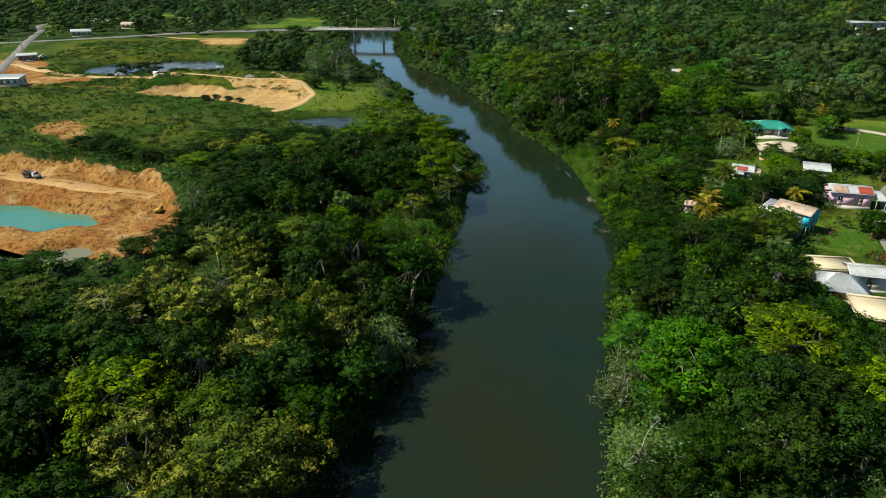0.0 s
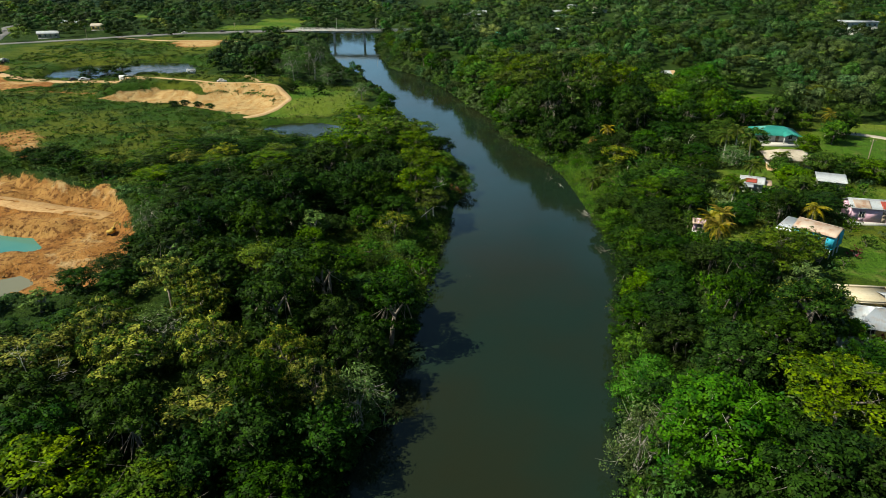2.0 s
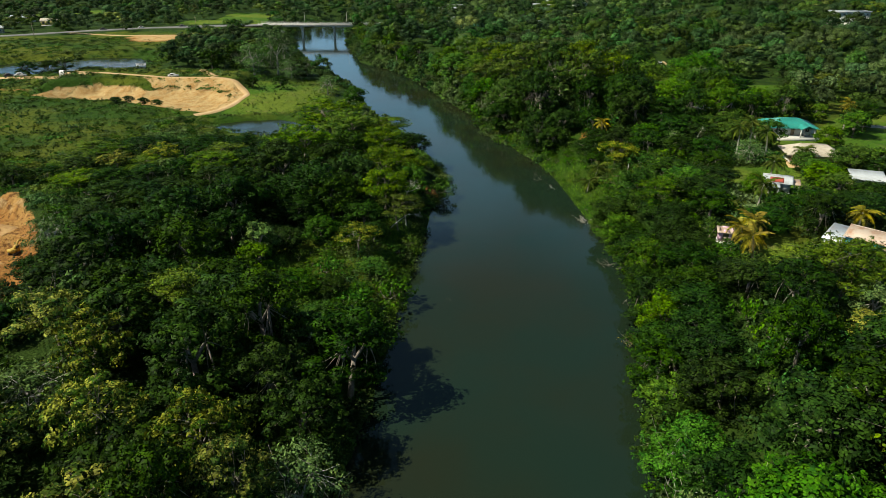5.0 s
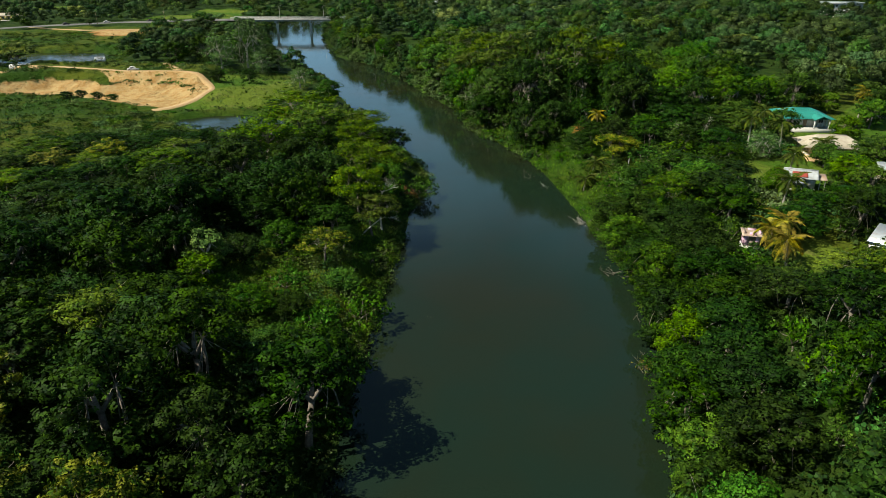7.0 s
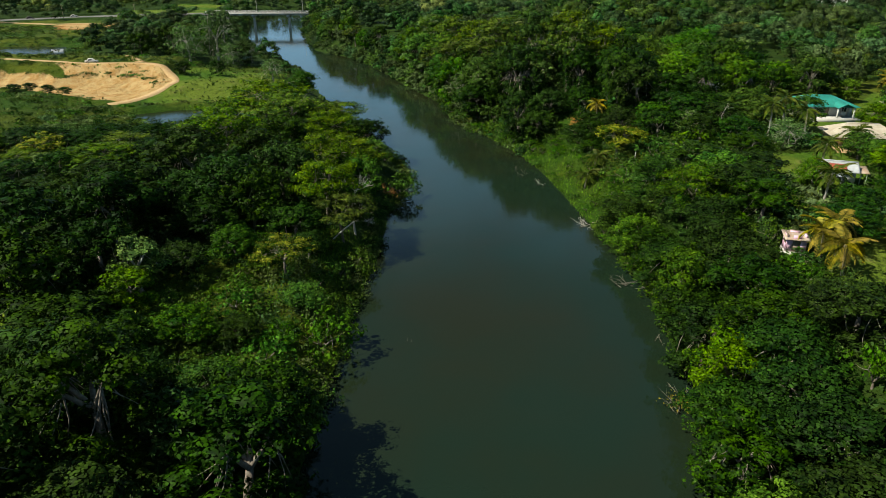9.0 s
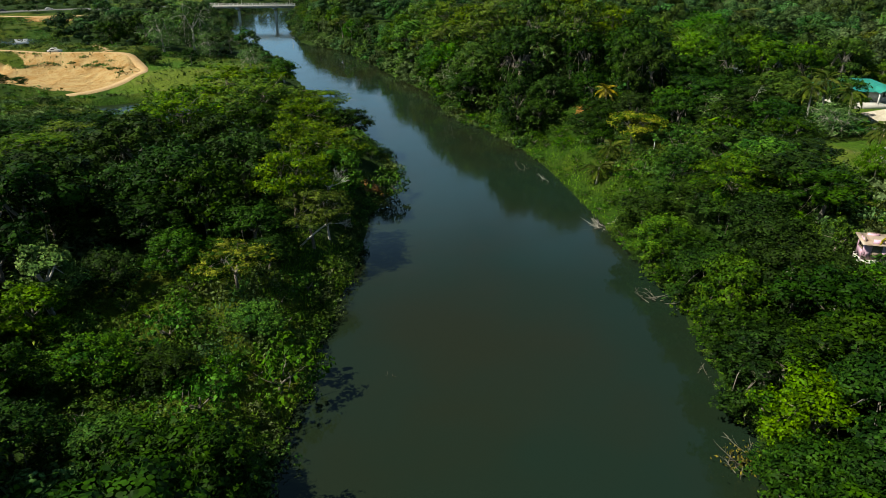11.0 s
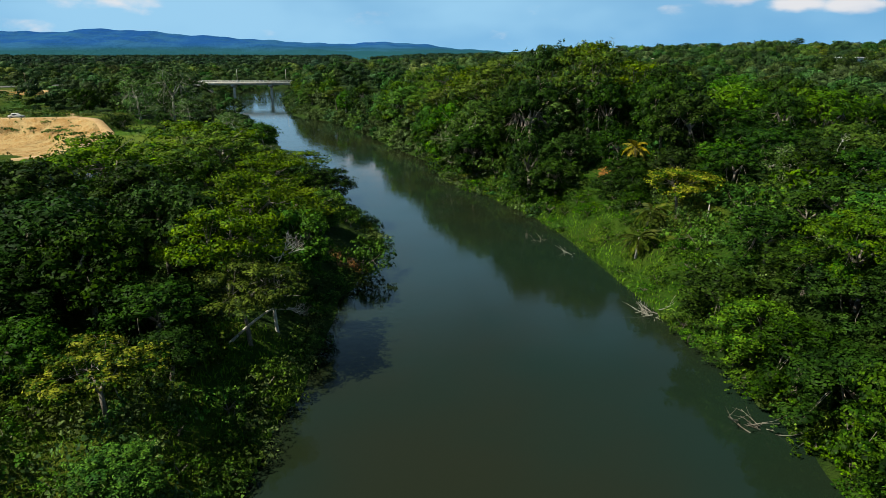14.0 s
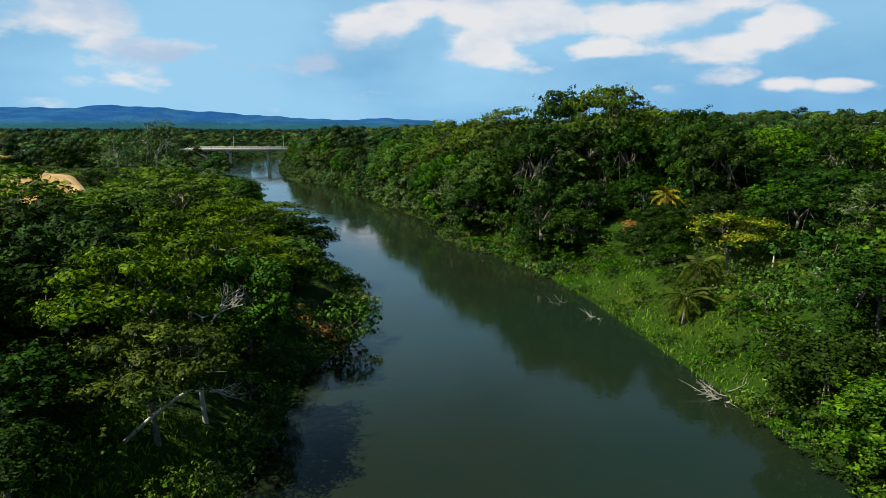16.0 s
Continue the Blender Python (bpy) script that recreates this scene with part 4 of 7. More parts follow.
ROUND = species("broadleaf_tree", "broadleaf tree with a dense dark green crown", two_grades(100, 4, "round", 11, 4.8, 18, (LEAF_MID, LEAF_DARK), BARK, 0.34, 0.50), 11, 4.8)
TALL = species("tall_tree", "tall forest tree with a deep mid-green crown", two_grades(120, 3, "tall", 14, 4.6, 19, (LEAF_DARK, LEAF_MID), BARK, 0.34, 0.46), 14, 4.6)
UMBRELLA = species("umbrella_tree", "spreading tree with flat layered yellow-green foliage", two_grades(140, 3, "umbrella", 12, 6.2, 22, (LEAF_UMBRELLA,), BARK, 0.32, 0.42, 1), 12, 6.2)
FIG = species("fig_tree", "fresh green fig tree with pale limbs showing", two_grades(160, 2, "round", 13, 6.4, 26, (LEAF_LIGHT,), BARK_PALE, 0.34, 0.48, 2), 13, 6.4)
FLOWER = species("flowering_tree", "spreading green tree dotted with pale yellow flowers", two_grades(180, 3, "umbrella", 11, 5.2, 22, (LEAF_FLOWER,), BARK, 0.32, 0.50, 1), 11, 5.2)
WILLOW = species("feathery_tree", "thin feathery grey-green tree with pale branches", two_grades(200, 2, "round", 11, 4.4, 18, (LEAF_GREY,), BARK_PALE, 0.30, 0.30, 3, 0.34, 13, 16), 11, 4.4)
CECROPIA = species("cecropia_tree", "slim tree with large grey-green leaves and a pale trunk", two_grades(220, 2, "tall", 9.5, 2.9, 11, (LEAF_GREY,), BARK_PALE, 0.46, 0.60, 0, 0.27, 12, 10), 9.5, 2.9)
BUSH = species("bush", "leafy green bush on the river bank", two_grades(240, 3, "bush", 3.6, 2.5, 8, (LEAF_MID, LEAF_LIGHT), BARK, 0.21, 0.46, 0, 0.27, 14, 16), 3.6, 2.5)
RED_BUSH = species("flowering_bush", "garden bush covered in red flowers", two_grades(260, 1, "bush", 3.0, 2.2, 8, (LEAF_RED,), BARK, 0.22, 0.5), 3.0, 2.2)


def plant(kind, x, y, h, r=None, variant=None, label="", turn=None, group="", lift=0.0):
    """Stands one tree on the ground, h metres high and r metres in crown radius."""
    if r is None:
        r = kind["r"] * h / kind["h"]
    n = len(kind["meshes"]) // 2
    close = 110 < y < 208 and -20 < x < 56
    v = (RNG.randint(n) if variant is None else variant % n) + (0 if close else n)
    trunk, crown = kind["meshes"][v]
    base = new(kind["name"])
    base.empty_display_size = 0.2
    z = float(land([(x, y)])[0]) - 0.1 + lift
    a = RNG.uniform(0, 360) if turn is None else turn
    base.matrix_world = pose(x, y, z, RNG.uniform(-4, 4), RNG.uniform(-4, 4), a) @ Matrix.Diagonal((r / kind["r"], r / kind["r"], h / kind["h"], 1))
    tagged(base, label or kind["label"], "bush" if "bush" in kind["name"] else "tree", group)
    part("trunk", trunk, None, base)
    part("crown", crown, None, base)
    return base


def clear_of(P, margin=0.0):
    """Where the ground is free of water, soil, lawns, roads and houses."""
    P = np.asarray(P, float)
    x, y = P[:, 0], P[:, 1]
    ok = (bank_x(y, LEFT_BANK) - x > 0.5) | (x - bank_x(y, RIGHT_BANK) > 0.5)
    for poly in (QUARRY, PIT, POND_C, POND_D, LOT, YARD, UPPER_SAND, *LAWNS, *FAR_FIELDS):
        ok &= depth_in(P, poly) < -margin
    for line, w in ((VILLAGE_ROAD, 4.5), (HIGHWAY, 8), (SIDE_ROAD, 6), (PIT_TRACK, 3)):
        ok &= line_distance(P, line) > w + margin
    for hx0, hy0, hr in HOUSE_SPOTS:
        ok &= np.hypot(x - hx0, y - hy0) > hr + margin * 0.6
    return ok


def scatter(rng, x0, x1, y0, y1, gap, tries, taken, keep):
    """Random places at least gap from each other and from those taken (x, y, radius)."""
    P = np.column_stack([rng.uniform(x0, x1, tries), rng.uniform(y0, y1, tries)])
    P = P[keep(P)]
    out = []
    for p in P:
        near = np.array(taken) if taken else np.zeros((0, 3))
        if len(near) and np.any(np.hypot(near[:, 0] - p[0], near[:, 1] - p[1]) < (gap + near[:, 2]) / 2):
            continue
        taken.append((p[0], p[1], gap))
        out.append(p)
    return out


def bare_meshes(seed, h, spread, mat, forks=5, r0=0.16, stem=0.36, bough=0.26):
    """A leafless branching skeleton."""
    rng = np.random.RandomState(seed)
    g = Geo()

    def grow(p, d, length, r, depth):
        bend = d + rng.normal(size=3) * 0.25
        e = p + bend / np.linalg.norm(bend) * length
        limb(g, rng, p, e, r, r * 0.6, 6 if depth > 2 else 4, 4, 0.0)
        if depth > 0:
            for _ in range(rng.randint(2, 4)):
                nd = bend / np.linalg.norm(bend) + rng.normal(size=3) * spread
                nd[2] = abs(nd[2]) * 0.7 + 0.15
                grow(e, nd / np.linalg.norm(nd), length * rng.uniform(0.6, 0.85), r * 0.58, depth - 1)

    if stem > 0.4:
        limb(g, rng, (0, 0, -0.5), (0, 0, h * stem), r0 * 1.3, r0 * 0.9, 7, 6, 0.0)
        for _ in range(3):
            grow(np.array([0, 0, h * stem - 0.1]), np.array([rng.uniform(-0.8, 0.8), rng.uniform(-0.8, 0.8), 0.6]), h * bough, r0 * 0.7, forks - 1)
    else:
        grow(np.array([0, 0, -0.5]), np.array([0, 0, 1.0]), h * stem, r0, forks)
    return g.mesh("bough", mat, True)


BARE = [bare_meshes(300 + k, 9, 0.55, DEADWOOD) for k in range(2)] + [bare_meshes(331, 9, 0.55, DEADWOOD, 5, 0.13, 0.60, 0.17)]


def dead_tree(x, y, h, lift=0.0, lean=(0, 0), name="dead_tree", label="bare grey dead tree with thin branches", shape=None, turn=None):
    base = new(name)
    z = float(land([(x, y)])[0]) + lift
    base.matrix_world = pose(x, y, z, lean[0], lean[1], RNG.uniform(0, 360) if turn is None else turn) @ Matrix.Diagonal((h / 9, h / 9, h / 9, 1))
    tagged(base, label, "tree")
    part("bough", BARE[RNG.randint(2) if shape is None else shape], None, base)
    return base


def frond_mesh(seed, length, mat):
    rng = np.random.RandomState(seed)
    g = Geo()
    t = np.linspace(0, 1, 9)
    rib = np.column_stack([length * (t - 0.12 * t * t), np.zeros(9), length * (0.42 * t - 0.72 * t * t)])
    g.tube(rib, np.linspace(0.045, 0.008, 9), 4, cap=False)
    s = np.repeat(np.linspace(0.12, 0.98, 20), 2)
    side = np.tile([1.0, -1.0], 20)
    c = np.column_stack([np.interp(s, t, rib[:, 0]), np.zeros(40), np.interp(s, t, rib[:, 2])])
    ln = 0.85 * np.sin(np.pi * (0.15 + 0.8 * s)) * rng.uniform(0.8, 1.15, 40)
    out = np.column_stack([0.55 * np.ones(40), side, -0.35 - rng.uniform(0, 0.4, 40)])
    out /= np.linalg.norm(out, axis=1)[:, None]
    w = np.column_stack([np.full(40, 0.075), np.zeros(40), np.full(40, 0.02)])
    mid = c + out * ln[:, None] * 0.45
    v = np.stack([c, mid + w, c + out * ln[:, None], mid - w], 1).reshape(-1, 3)
    g.add(v, np.arange(len(v)).reshape(-1, 4))
    return g.mesh("frond", mat)


FRONDS = {m: [frond_mesh(400 + k, 3.0, mat) for k in range(2)] for m, mat in (("green", LEAF_PALM), ("gold", LEAF_PALM_GOLD))}


def palm_trunk(seed, h, lean):
    g = Geo()
    t = np.linspace(0, 1, 12)
    g.tube(np.column_stack([lean * t ** 1.6, np.zeros(12), -0.5 + (h + 0.5) * t]), np.where(np.arange(12) % 2, 0.15, 0.17) * (1.25 - 0.45 * t), 8)
    return g.mesh("trunk", BARK_PALE, True)


def palm(x, y, h, tone="green", lean=0.9, size=1.0, label=""):
    base = new("coconut_palm")
    z = float(land([(x, y)])[0]) - 0.05
    base.matrix_world = pose(x, y, z, 0, 0, RNG.uniform(0, 360))
    tagged(base, label or ("coconut palm with golden yellow fronds" if tone == "gold" else "coconut palm with green arching fronds"), "palm tree")
    part("trunk", palm_trunk(1, h, lean), None, base)
    for k in range(17):
        f = part("frond", FRONDS[tone][k % 2], None, base)
        f.matrix_local = pose(lean, 0, h, 0, RNG.uniform(-50, 22) if k % 3 else RNG.uniform(20, 48), k * 137.5) @ Matrix.Scale(size * RNG.uniform(0.8, 1.1), 4)
    return base


class Mass:
    """Many small plants gathered into one mesh of leaves."""

    def __init__(self, pool, core=0.0):
        self.core = core
        self.pool, self.c, self.n, self.s, self.cores = pool, [], [], [], []

    def put(self, rng, x, y, z, h, r, size):
        C, N, lobes = self.pool[rng.randint(len(self.pool))]
        a = rng.uniform(0, 6.283)
        m = np.array([[math.cos(a), -math.sin(a), 0], [math.sin(a), math.cos(a), 0], [0, 0, 1]])
        self.c.append((C * [r, r, h]) @ m.T + [x, y, z])
        self.n.append(N @ m.T)
        self.s.append(np.full(len(C), size))
        if self.core:
            for c, lr, flat in lobes:
                self.cores.append(((c * [r, r, h]) @ m.T + [x, y, z], lr * r * self.core, flat * 0.5 * h / r))

    def finish(self, name, mat, label, category, wide=0.5):
        g = Geo()
        g.leaves(np.vstack(self.c), np.vstack(self.n), np.concatenate(self.s), wide, np.random.RandomState(9))
        rng = np.random.RandomState(10)
        for c, r, flat in self.cores:
            g.lump(np.array(c), r, flat, rng)
        return tagged(part(name, g, mat, None), label, category, kind="stuff")


def unit_pool(seed, style, count, clumps, per, n=6):
    """Leaf places of plants one metre high and one metre in radius."""
    out = []
    for k in range(n):
        rng = np.random.RandomState(seed + k)
        lobes = crown_lobes(rng, style, 1.0, 1.0, count)
        C, N = [], []
        for c, r, flat in lobes:
            d = rng.normal(size=(clumps * per, 3))
            d[:, 2] = np.abs(d[:, 2]) * 0.9 - 0.3
            d /= np.linalg.norm(d, axis=1)[:, None]
            C.append(c + d * r * rng.uniform(0.75, 1.08, (len(d), 1)) * np.array([1, 1, flat * 0.5]))
            N.append(d * [1.0, 1.0, 1.0] + rng.normal(size=d.shape) * 0.28 + [0, 0, 0.3])
        out.append((np.vstack(C), np.vstack(N), lobes))
    return out

# ---------------------------------------------------------------- planting
taken = [(x, y, 2 * r * 0.7) for x, y, r in HOUSE_SPOTS]
prng = np.random.RandomState(5)


def stand(kind, x, y, h, r=None, label="", variant=None):
    """One tree that is known by its place."""
    plant(kind, x, y, h, r, variant, label)
    taken.append((x, y, (r or kind["r"] * h / kind["h"]) * 1.2))


# right bank
stand(FIG, 33, 72, 12, 8.5, "broad fresh green fig tree with pale limbs above the water")
stand(WILLOW, 26.5, 79, 10, 4.6, "feathery grey-green tree with pale branches at the water's edge")
stand(WILLOW, 25, 62, 6.5, 5.5)
dead_tree(25.5, 62, 9.5, shape=0, turn=20, label="bare pale tree spreading thin limbs over green leaves")
dead_tree(28, 79, 10.5, shape=1, turn=80, label="bare pale limbs above a feathery tree")
stand(UMBRELLA, 45, 72, 10, 8.0)
stand(ROUND, 39, 84, 10.5, 6.0, variant=1)
stand(ROUND, 46, 86, 9.5, 6.0, variant=1)
stand(FIG, 31, 89, 9, 5.5)
stand(ROUND, 37, 62, 10, 6.5, variant=3)
for x, y, h, r in ((30.5, 55, 8, 5.5), (36, 53.5, 8.5, 5.5), (43, 61, 9, 6.0), (50, 66, 9, 6.0), (45, 54, 9, 6.0), (53, 78, 8, 6.0)):
    stand(ROUND, x, y, h, r, "large broadleaf tree with a deep dark green crown", 1)
stand(FLOWER, 57, 98, 6.5, 6.0)
stand(UMBRELLA, 51.4, 153.6, 9.2, 5.4, "slender layered tree with a pale forked trunk", 2)
stand(FLOWER, 53.5, 190, 8.0, 5.2, "round tree thick with pale yellow flowers on the bank")
stand(TALL, 52, 250, 20, 7.5, "great dark forest tree that overtops the wood")
stand(UMBRELLA, 60, 250, 21, 9.0, "great spreading tree with a flat crown on the skyline")
stand(UMBRELLA, 56, 236, 19, 8.5, "great spreading tree with a flat crown on the skyline")
stand(UMBRELLA, 47, 272, 19, 8.5, "great spreading tree with a flat crown on the skyline")
stand(TALL, 66, 268, 14, 7.5)
stand(UMBRELLA, 40, 264, 17, 8.5, "great spreading tree with a flat crown on the skyline")
stand(UMBRELLA, 68, 246, 16.5, 9.0, "great spreading tree with a flat crown on the skyline")
for x, y, h in ((34, 281, 15.5), (41, 290, 17), (31, 298, 15.5), (24, 314, 14.5), (36, 310, 17), (22, 332, 15), (30, 326, 17)):
    stand(UMBRELLA if x > 25 else TALL, x, y, h, 7.5, "great spreading tree with a flat crown on the skyline", 1)
stand(ROUND, 90, 236, 12, 5.5)
stand(BUSH, 37.5, 238, 7.0, 5.0, "dense rounded bush-like tree at the water's edge")
stand(BUSH, 42.5, 229, 7.0, 4.6, "dense rounded bush-like tree at the water's edge")
stand(BUSH, 29.5, 248, 3.0, 2.8)
stand(ROUND, 44.2, 217.5, 7.5, 5.4, "dense dark rounded bush-like tree at the water's edge", 1)
stand(ROUND, 48.5, 223.5, 8.5, 5.4, "dense dark rounded bush-like tree at the water's edge", 1)
stand(BUSH, 42.2, 213.5, 4.0, 3.4, "dense dark rounded bush-like tree at the water's edge", 0)
taken.append((56, 206, 6.0))
stand(BUSH, 45.0, 162, 5, 3.4, "fresh green shrub leaning over the water")
for k, y in enumerate(np.arange(94, 168, 6.2)):
    # crowns that hang over the water, lower and fresher farther up
    x = float(bank_x(y, RIGHT_BANK))
    low = y > 138
    if low:
        stand(ROUND, x + 2.6, y, (7.0, 6.4, 7.4)[k % 3], (4.8, 4.4, 5.2)[k % 3], "bushy tree with low boughs overhanging the river", (1, 0, 3)[k % 3])
        stand(ROUND, x + 8.6, y + 2.5, 5.0 if abs(y - 151) < 6 else 7.2, 4.8, "dense leafy tree on the river bank", (3, 1)[k % 2])
        stand(ROUND, x + 14.5, y + 1, 6.5, 5.2, "dense leafy tree above the river bank", (1, 2, 3)[k % 3])
    else:
        stand((ROUND, ROUND, TALL)[k % 3], x + (2.0, 2.6, 1.8)[k % 3], y, (8.2, 7.2, 9.2, 7.8, 8.6)[k % 5], (5.0, 4.6, 5.2)[k % 3], "leafy tree with low boughs overhanging the river", (1, 0, 0)[k % 3])
        stand(ROUND, x + 8.0, y + 3, 7.5, 5.4, variant=(1, 3)[k % 2])
for k, y in enumerate(np.arange(91, 168, 3.1)):
    plant(BUSH, float(bank_x(y, RIGHT_BANK)) + (0.9, 1.6, 0.5)[k % 3], y, (2.6, 3.2, 2.2)[k % 3], (2.4, 2.7, 2.1)[k % 3], 0, "leafy shrub trailing into the river")
for x, y, h, r in ((47.5, 173, 4.2, 3.6), (50.5, 178, 5.0, 4.0), (54.5, 174, 6.0, 4.8), (52.5, 183.5, 4.6, 3.4), (57.5, 181, 6.5, 4.8), (61, 174, 6.5, 4.8), (48.8, 179, 2.6, 2.2), (57, 168, 6.0, 4.6)):
    stand(BUSH, x, y, h, r, "fresh blue-green leafy shrub above the grassy bank", int(x * 2) % 2)
for x, y, h in ((43.2, 176, 1.8), (43.0, 183, 1.4), (42.8, 193, 1.8), (42.6, 197.5, 1.2), (41.6, 205, 2.0), (41.2, 209, 1.6)):
    plant(BUSH, x, y, h, h * 1.05, 1, "low shrub on the grassy river edge")
for x, y, h, r in ((57, 198, 7.5, 4.8), (52.5, 203, 5.5, 3.8), (55, 217, 8.0, 5.0), (61, 190, 7, 4.6), (53.6, 208, 5.5, 4.0), (50.2, 196.5, 4.0, 3.0), (50, 208, 4.2, 3.2)):
    stand(ROUND, x, y, h, r, "dark leafy tree behind the grassy bank", 1)
# left bank
stand(WILLOW, -9, 88, 10, 4.8, "feathery grey-green tree with pale branches beside the river")
for x, y, h, r in ((-35, 104.5, 12, 5.0), (-42, 110.5, 12, 5.5), (-39.5, 88, 12, 6.0), (-30, 93, 12, 5.0), (-19.5, 90.5, 12, 4.8), (-15, 85.5, 11.5, 4.0), (-34, 57, 12.5, 5.5), (-27, 51.5, 12, 5.5), (-46, 94, 12, 5.0)):
    stand(FLOWER, x, y, h, r)
stand(FLOWER, -7, 147, 6.5, 4.2, "small tree covered in bright yellow-green flower heads")
stand(BUSH, 9.8, 187.0, 6.5, 4.6, "fresh green bushy tree on the point of the bank")
stand(UMBRELLA, -20, 231, 14.5, 11.5, "great spreading tree with a flat layered crown", 0)
stand(UMBRELLA, -13, 213, 13, 8.5, "great spreading tree with a flat layered crown", 1)
stand(UMBRELLA, -4, 206, 10.5, 6.5, "spreading tree with layered yellow-green foliage", 2)
stand(UMBRELLA, -3, 181, 12, 7.0, "spreading tree with layered yellow-green foliage", 0)
stand(UMBRELLA, -23, 192, 13, 8.0, "spreading tree with layered yellow-green foliage", 1)
stand(UMBRELLA, -2.5, 166, 11.5, 6.2, "spreading tree with layered yellow-green foliage", 2)
stand(UMBRELLA, 0.0, 161, 8.5, 4.8, "layered tree leaning out above the water", 1)
for x, y, h, r in ((-10, 174, 12, 6.5), (-13, 162, 11, 5.5), (-17, 166, 12, 7.0), (-15, 181, 11.5, 6.5), (-25, 176, 12, 7), (-30, 160, 12, 7), (-30, 153, 12, 6.5), (-38, 148, 12, 7), (-33, 135, 12, 6.5), (-46, 134, 12, 6.5), (-12, 196, 11, 6)):
    stand(ROUND, x, y, h, r, "large broadleaf tree with a deep dark green crown", 1 if y % 2 < 1 else 3)
for x, y, h, r in ((2.5, 178, 9.5, 4.8), (4, 197, 6.5, 4.2)):
    stand(ROUND, x, y, h, r, "leafy mid-green tree on the river bank", 0)
stand(BUSH, -1.5, 133.5, 7.0, 5.0, "dense fresh green tree on the bank", 1)
stand(BUSH, -7, 128, 5.0, 4.0, "dense fresh green tree on the bank", 1)
stand(BUSH, -12, 139, 4.5, 3.6, "dense fresh green tree on the bank", 1)
for k, (x, y, h, r) in enumerate(((-14, 152, 5.5, 3.8), (-20, 148, 5.0, 3.6), (-16, 132, 5.0, 3.8), (-22, 129, 5.5, 3.8), (-11, 121, 5.0, 3.6), (-18, 121.5, 5.5, 4.0), (-4, 140.5, 3.6, 2.8), (-4.5, 153, 4.4, 3.2), (-24, 139, 5.5, 4.0), (-10.5, 132, 3.6, 3.0), (-5, 122, 4.6, 3.4))):
    stand(ROUND, x, y, h, r, "young leafy tree in the low growth by the river", (0, 1, 2, 3)[k % 4])
stand(CECROPIA, -11, 112, 8.5, 3.2)
stand(CECROPIA, -24, 143, 8.0, 3.4)
stand(UMBRELLA, -30, 118, 11, 6.0)
stand(UMBRELLA, -33, 206, 4.0, 4.5)
stand(UMBRELLA, -42, 196, 6.0, 5.5)
dead_tree(1.8, 165.5, 10.0, shape=2, turn=30, label="bare pale dead tree standing over the leaves")
dead_tree(-1.5, 160, 7.5, lean=(-8, 52), shape=2, turn=0, name="fallen_tree", label="pale dead trunk leaning out of the bank")
dead_tree(70.5, 182, 7, label="bare grey tree among the gardens")
dead_tree(-34, 56, 9)
stand(WILLOW, -58, 143, 8, 4.2, "thin pale tree at the quarry's edge")
dead_tree(-52, 84, 10)
dead_tree(-7, 150, 4.2, label="small bare grey tree on the bank")
# beyond the pond, towards the bridge
for x, y, h, r in ((-64, 338, 15, 7.5), (-73, 348, 14, 7.5), (-47, 333, 9, 5.5), (-55, 345, 20, 9), (-84, 345, 11, 6), (-42, 346, 8.5, 5), (-60, 360, 15, 8)):
    stand(WILLOW if x in (-55, -64) or x > -48 else ROUND, x, y, h, r, "large spreading riverside tree")
stand(WILLOW, -28, 301, 8, 5.0, "pale leafy willow-like tree on the river bank")
stand(FIG, -16, 283, 7, 5.0, "pale leafy tree on the river bank")
stand(ROUND, -45, 336, 9, 5.5, "large round riverside tree", 1)
stand(ROUND, -57.5, 302, 5.0, 3.2, "round lone tree on the grass", 1)
stand(ROUND, -46.8, 304, 5.8, 3.0, "round lone tree on the grass", 1)
for x, y, h in ((-96, 277, 2.6), (-91, 277, 3.0), (-86, 276, 2.6), (-100, 276, 2.4)):
    stand(ROUND, x, y, h, 2.4, "small round tree beside the sand pit", 1)
# along the upper edge of the quarry
for x, y, h, r in ((-113, 199, 5, 4.5), (-106, 199, 5.5, 5), (-99, 193, 5.5, 5), (-92, 187, 5, 4.5), (-85, 181, 5, 4.5), (-107, 192, 4, 3.5), (-79, 184, 4.5, 4)):
    stand(ROUND, x, y, h, r, "dark spreading tree at the quarry's edge", 1)
for x, y in ((-69, 168), (-66, 161), (-63, 152), (-72, 175), (-61, 158), (-60, 148), (-66, 174)):
    stand(BUSH, x, y, 3.2, 3.0, "tangled grey-green shrub at the quarry's edge")
for x, y, h in ((-158, 350, 8), (-150, 346, 6), (-166, 346, 6)):
    stand(TALL, x, y, h + 1.5, 5.5)

# trees about the lawns
for x, y, h, r in ((117, 196, 7.5, 4.2), (121, 202, 8.5, 4.6), (126, 206, 8, 4.4), (113, 217, 8, 4.2), (117, 224, 9, 4.5), (110, 222, 6, 3.4), (104, 186, 6, 4.0), (87.5, 168, 5, 3.6), (86, 161, 6, 4.0), (83, 150, 6, 3.6), (81, 143, 5.0, 3.2), (67, 141, 5.0, 3.4), (74, 138, 5.5, 3.6), (101, 163, 5, 3.4)):
    stand(ROUND, x, y, h, r, "rounded garden tree beside the lawn")

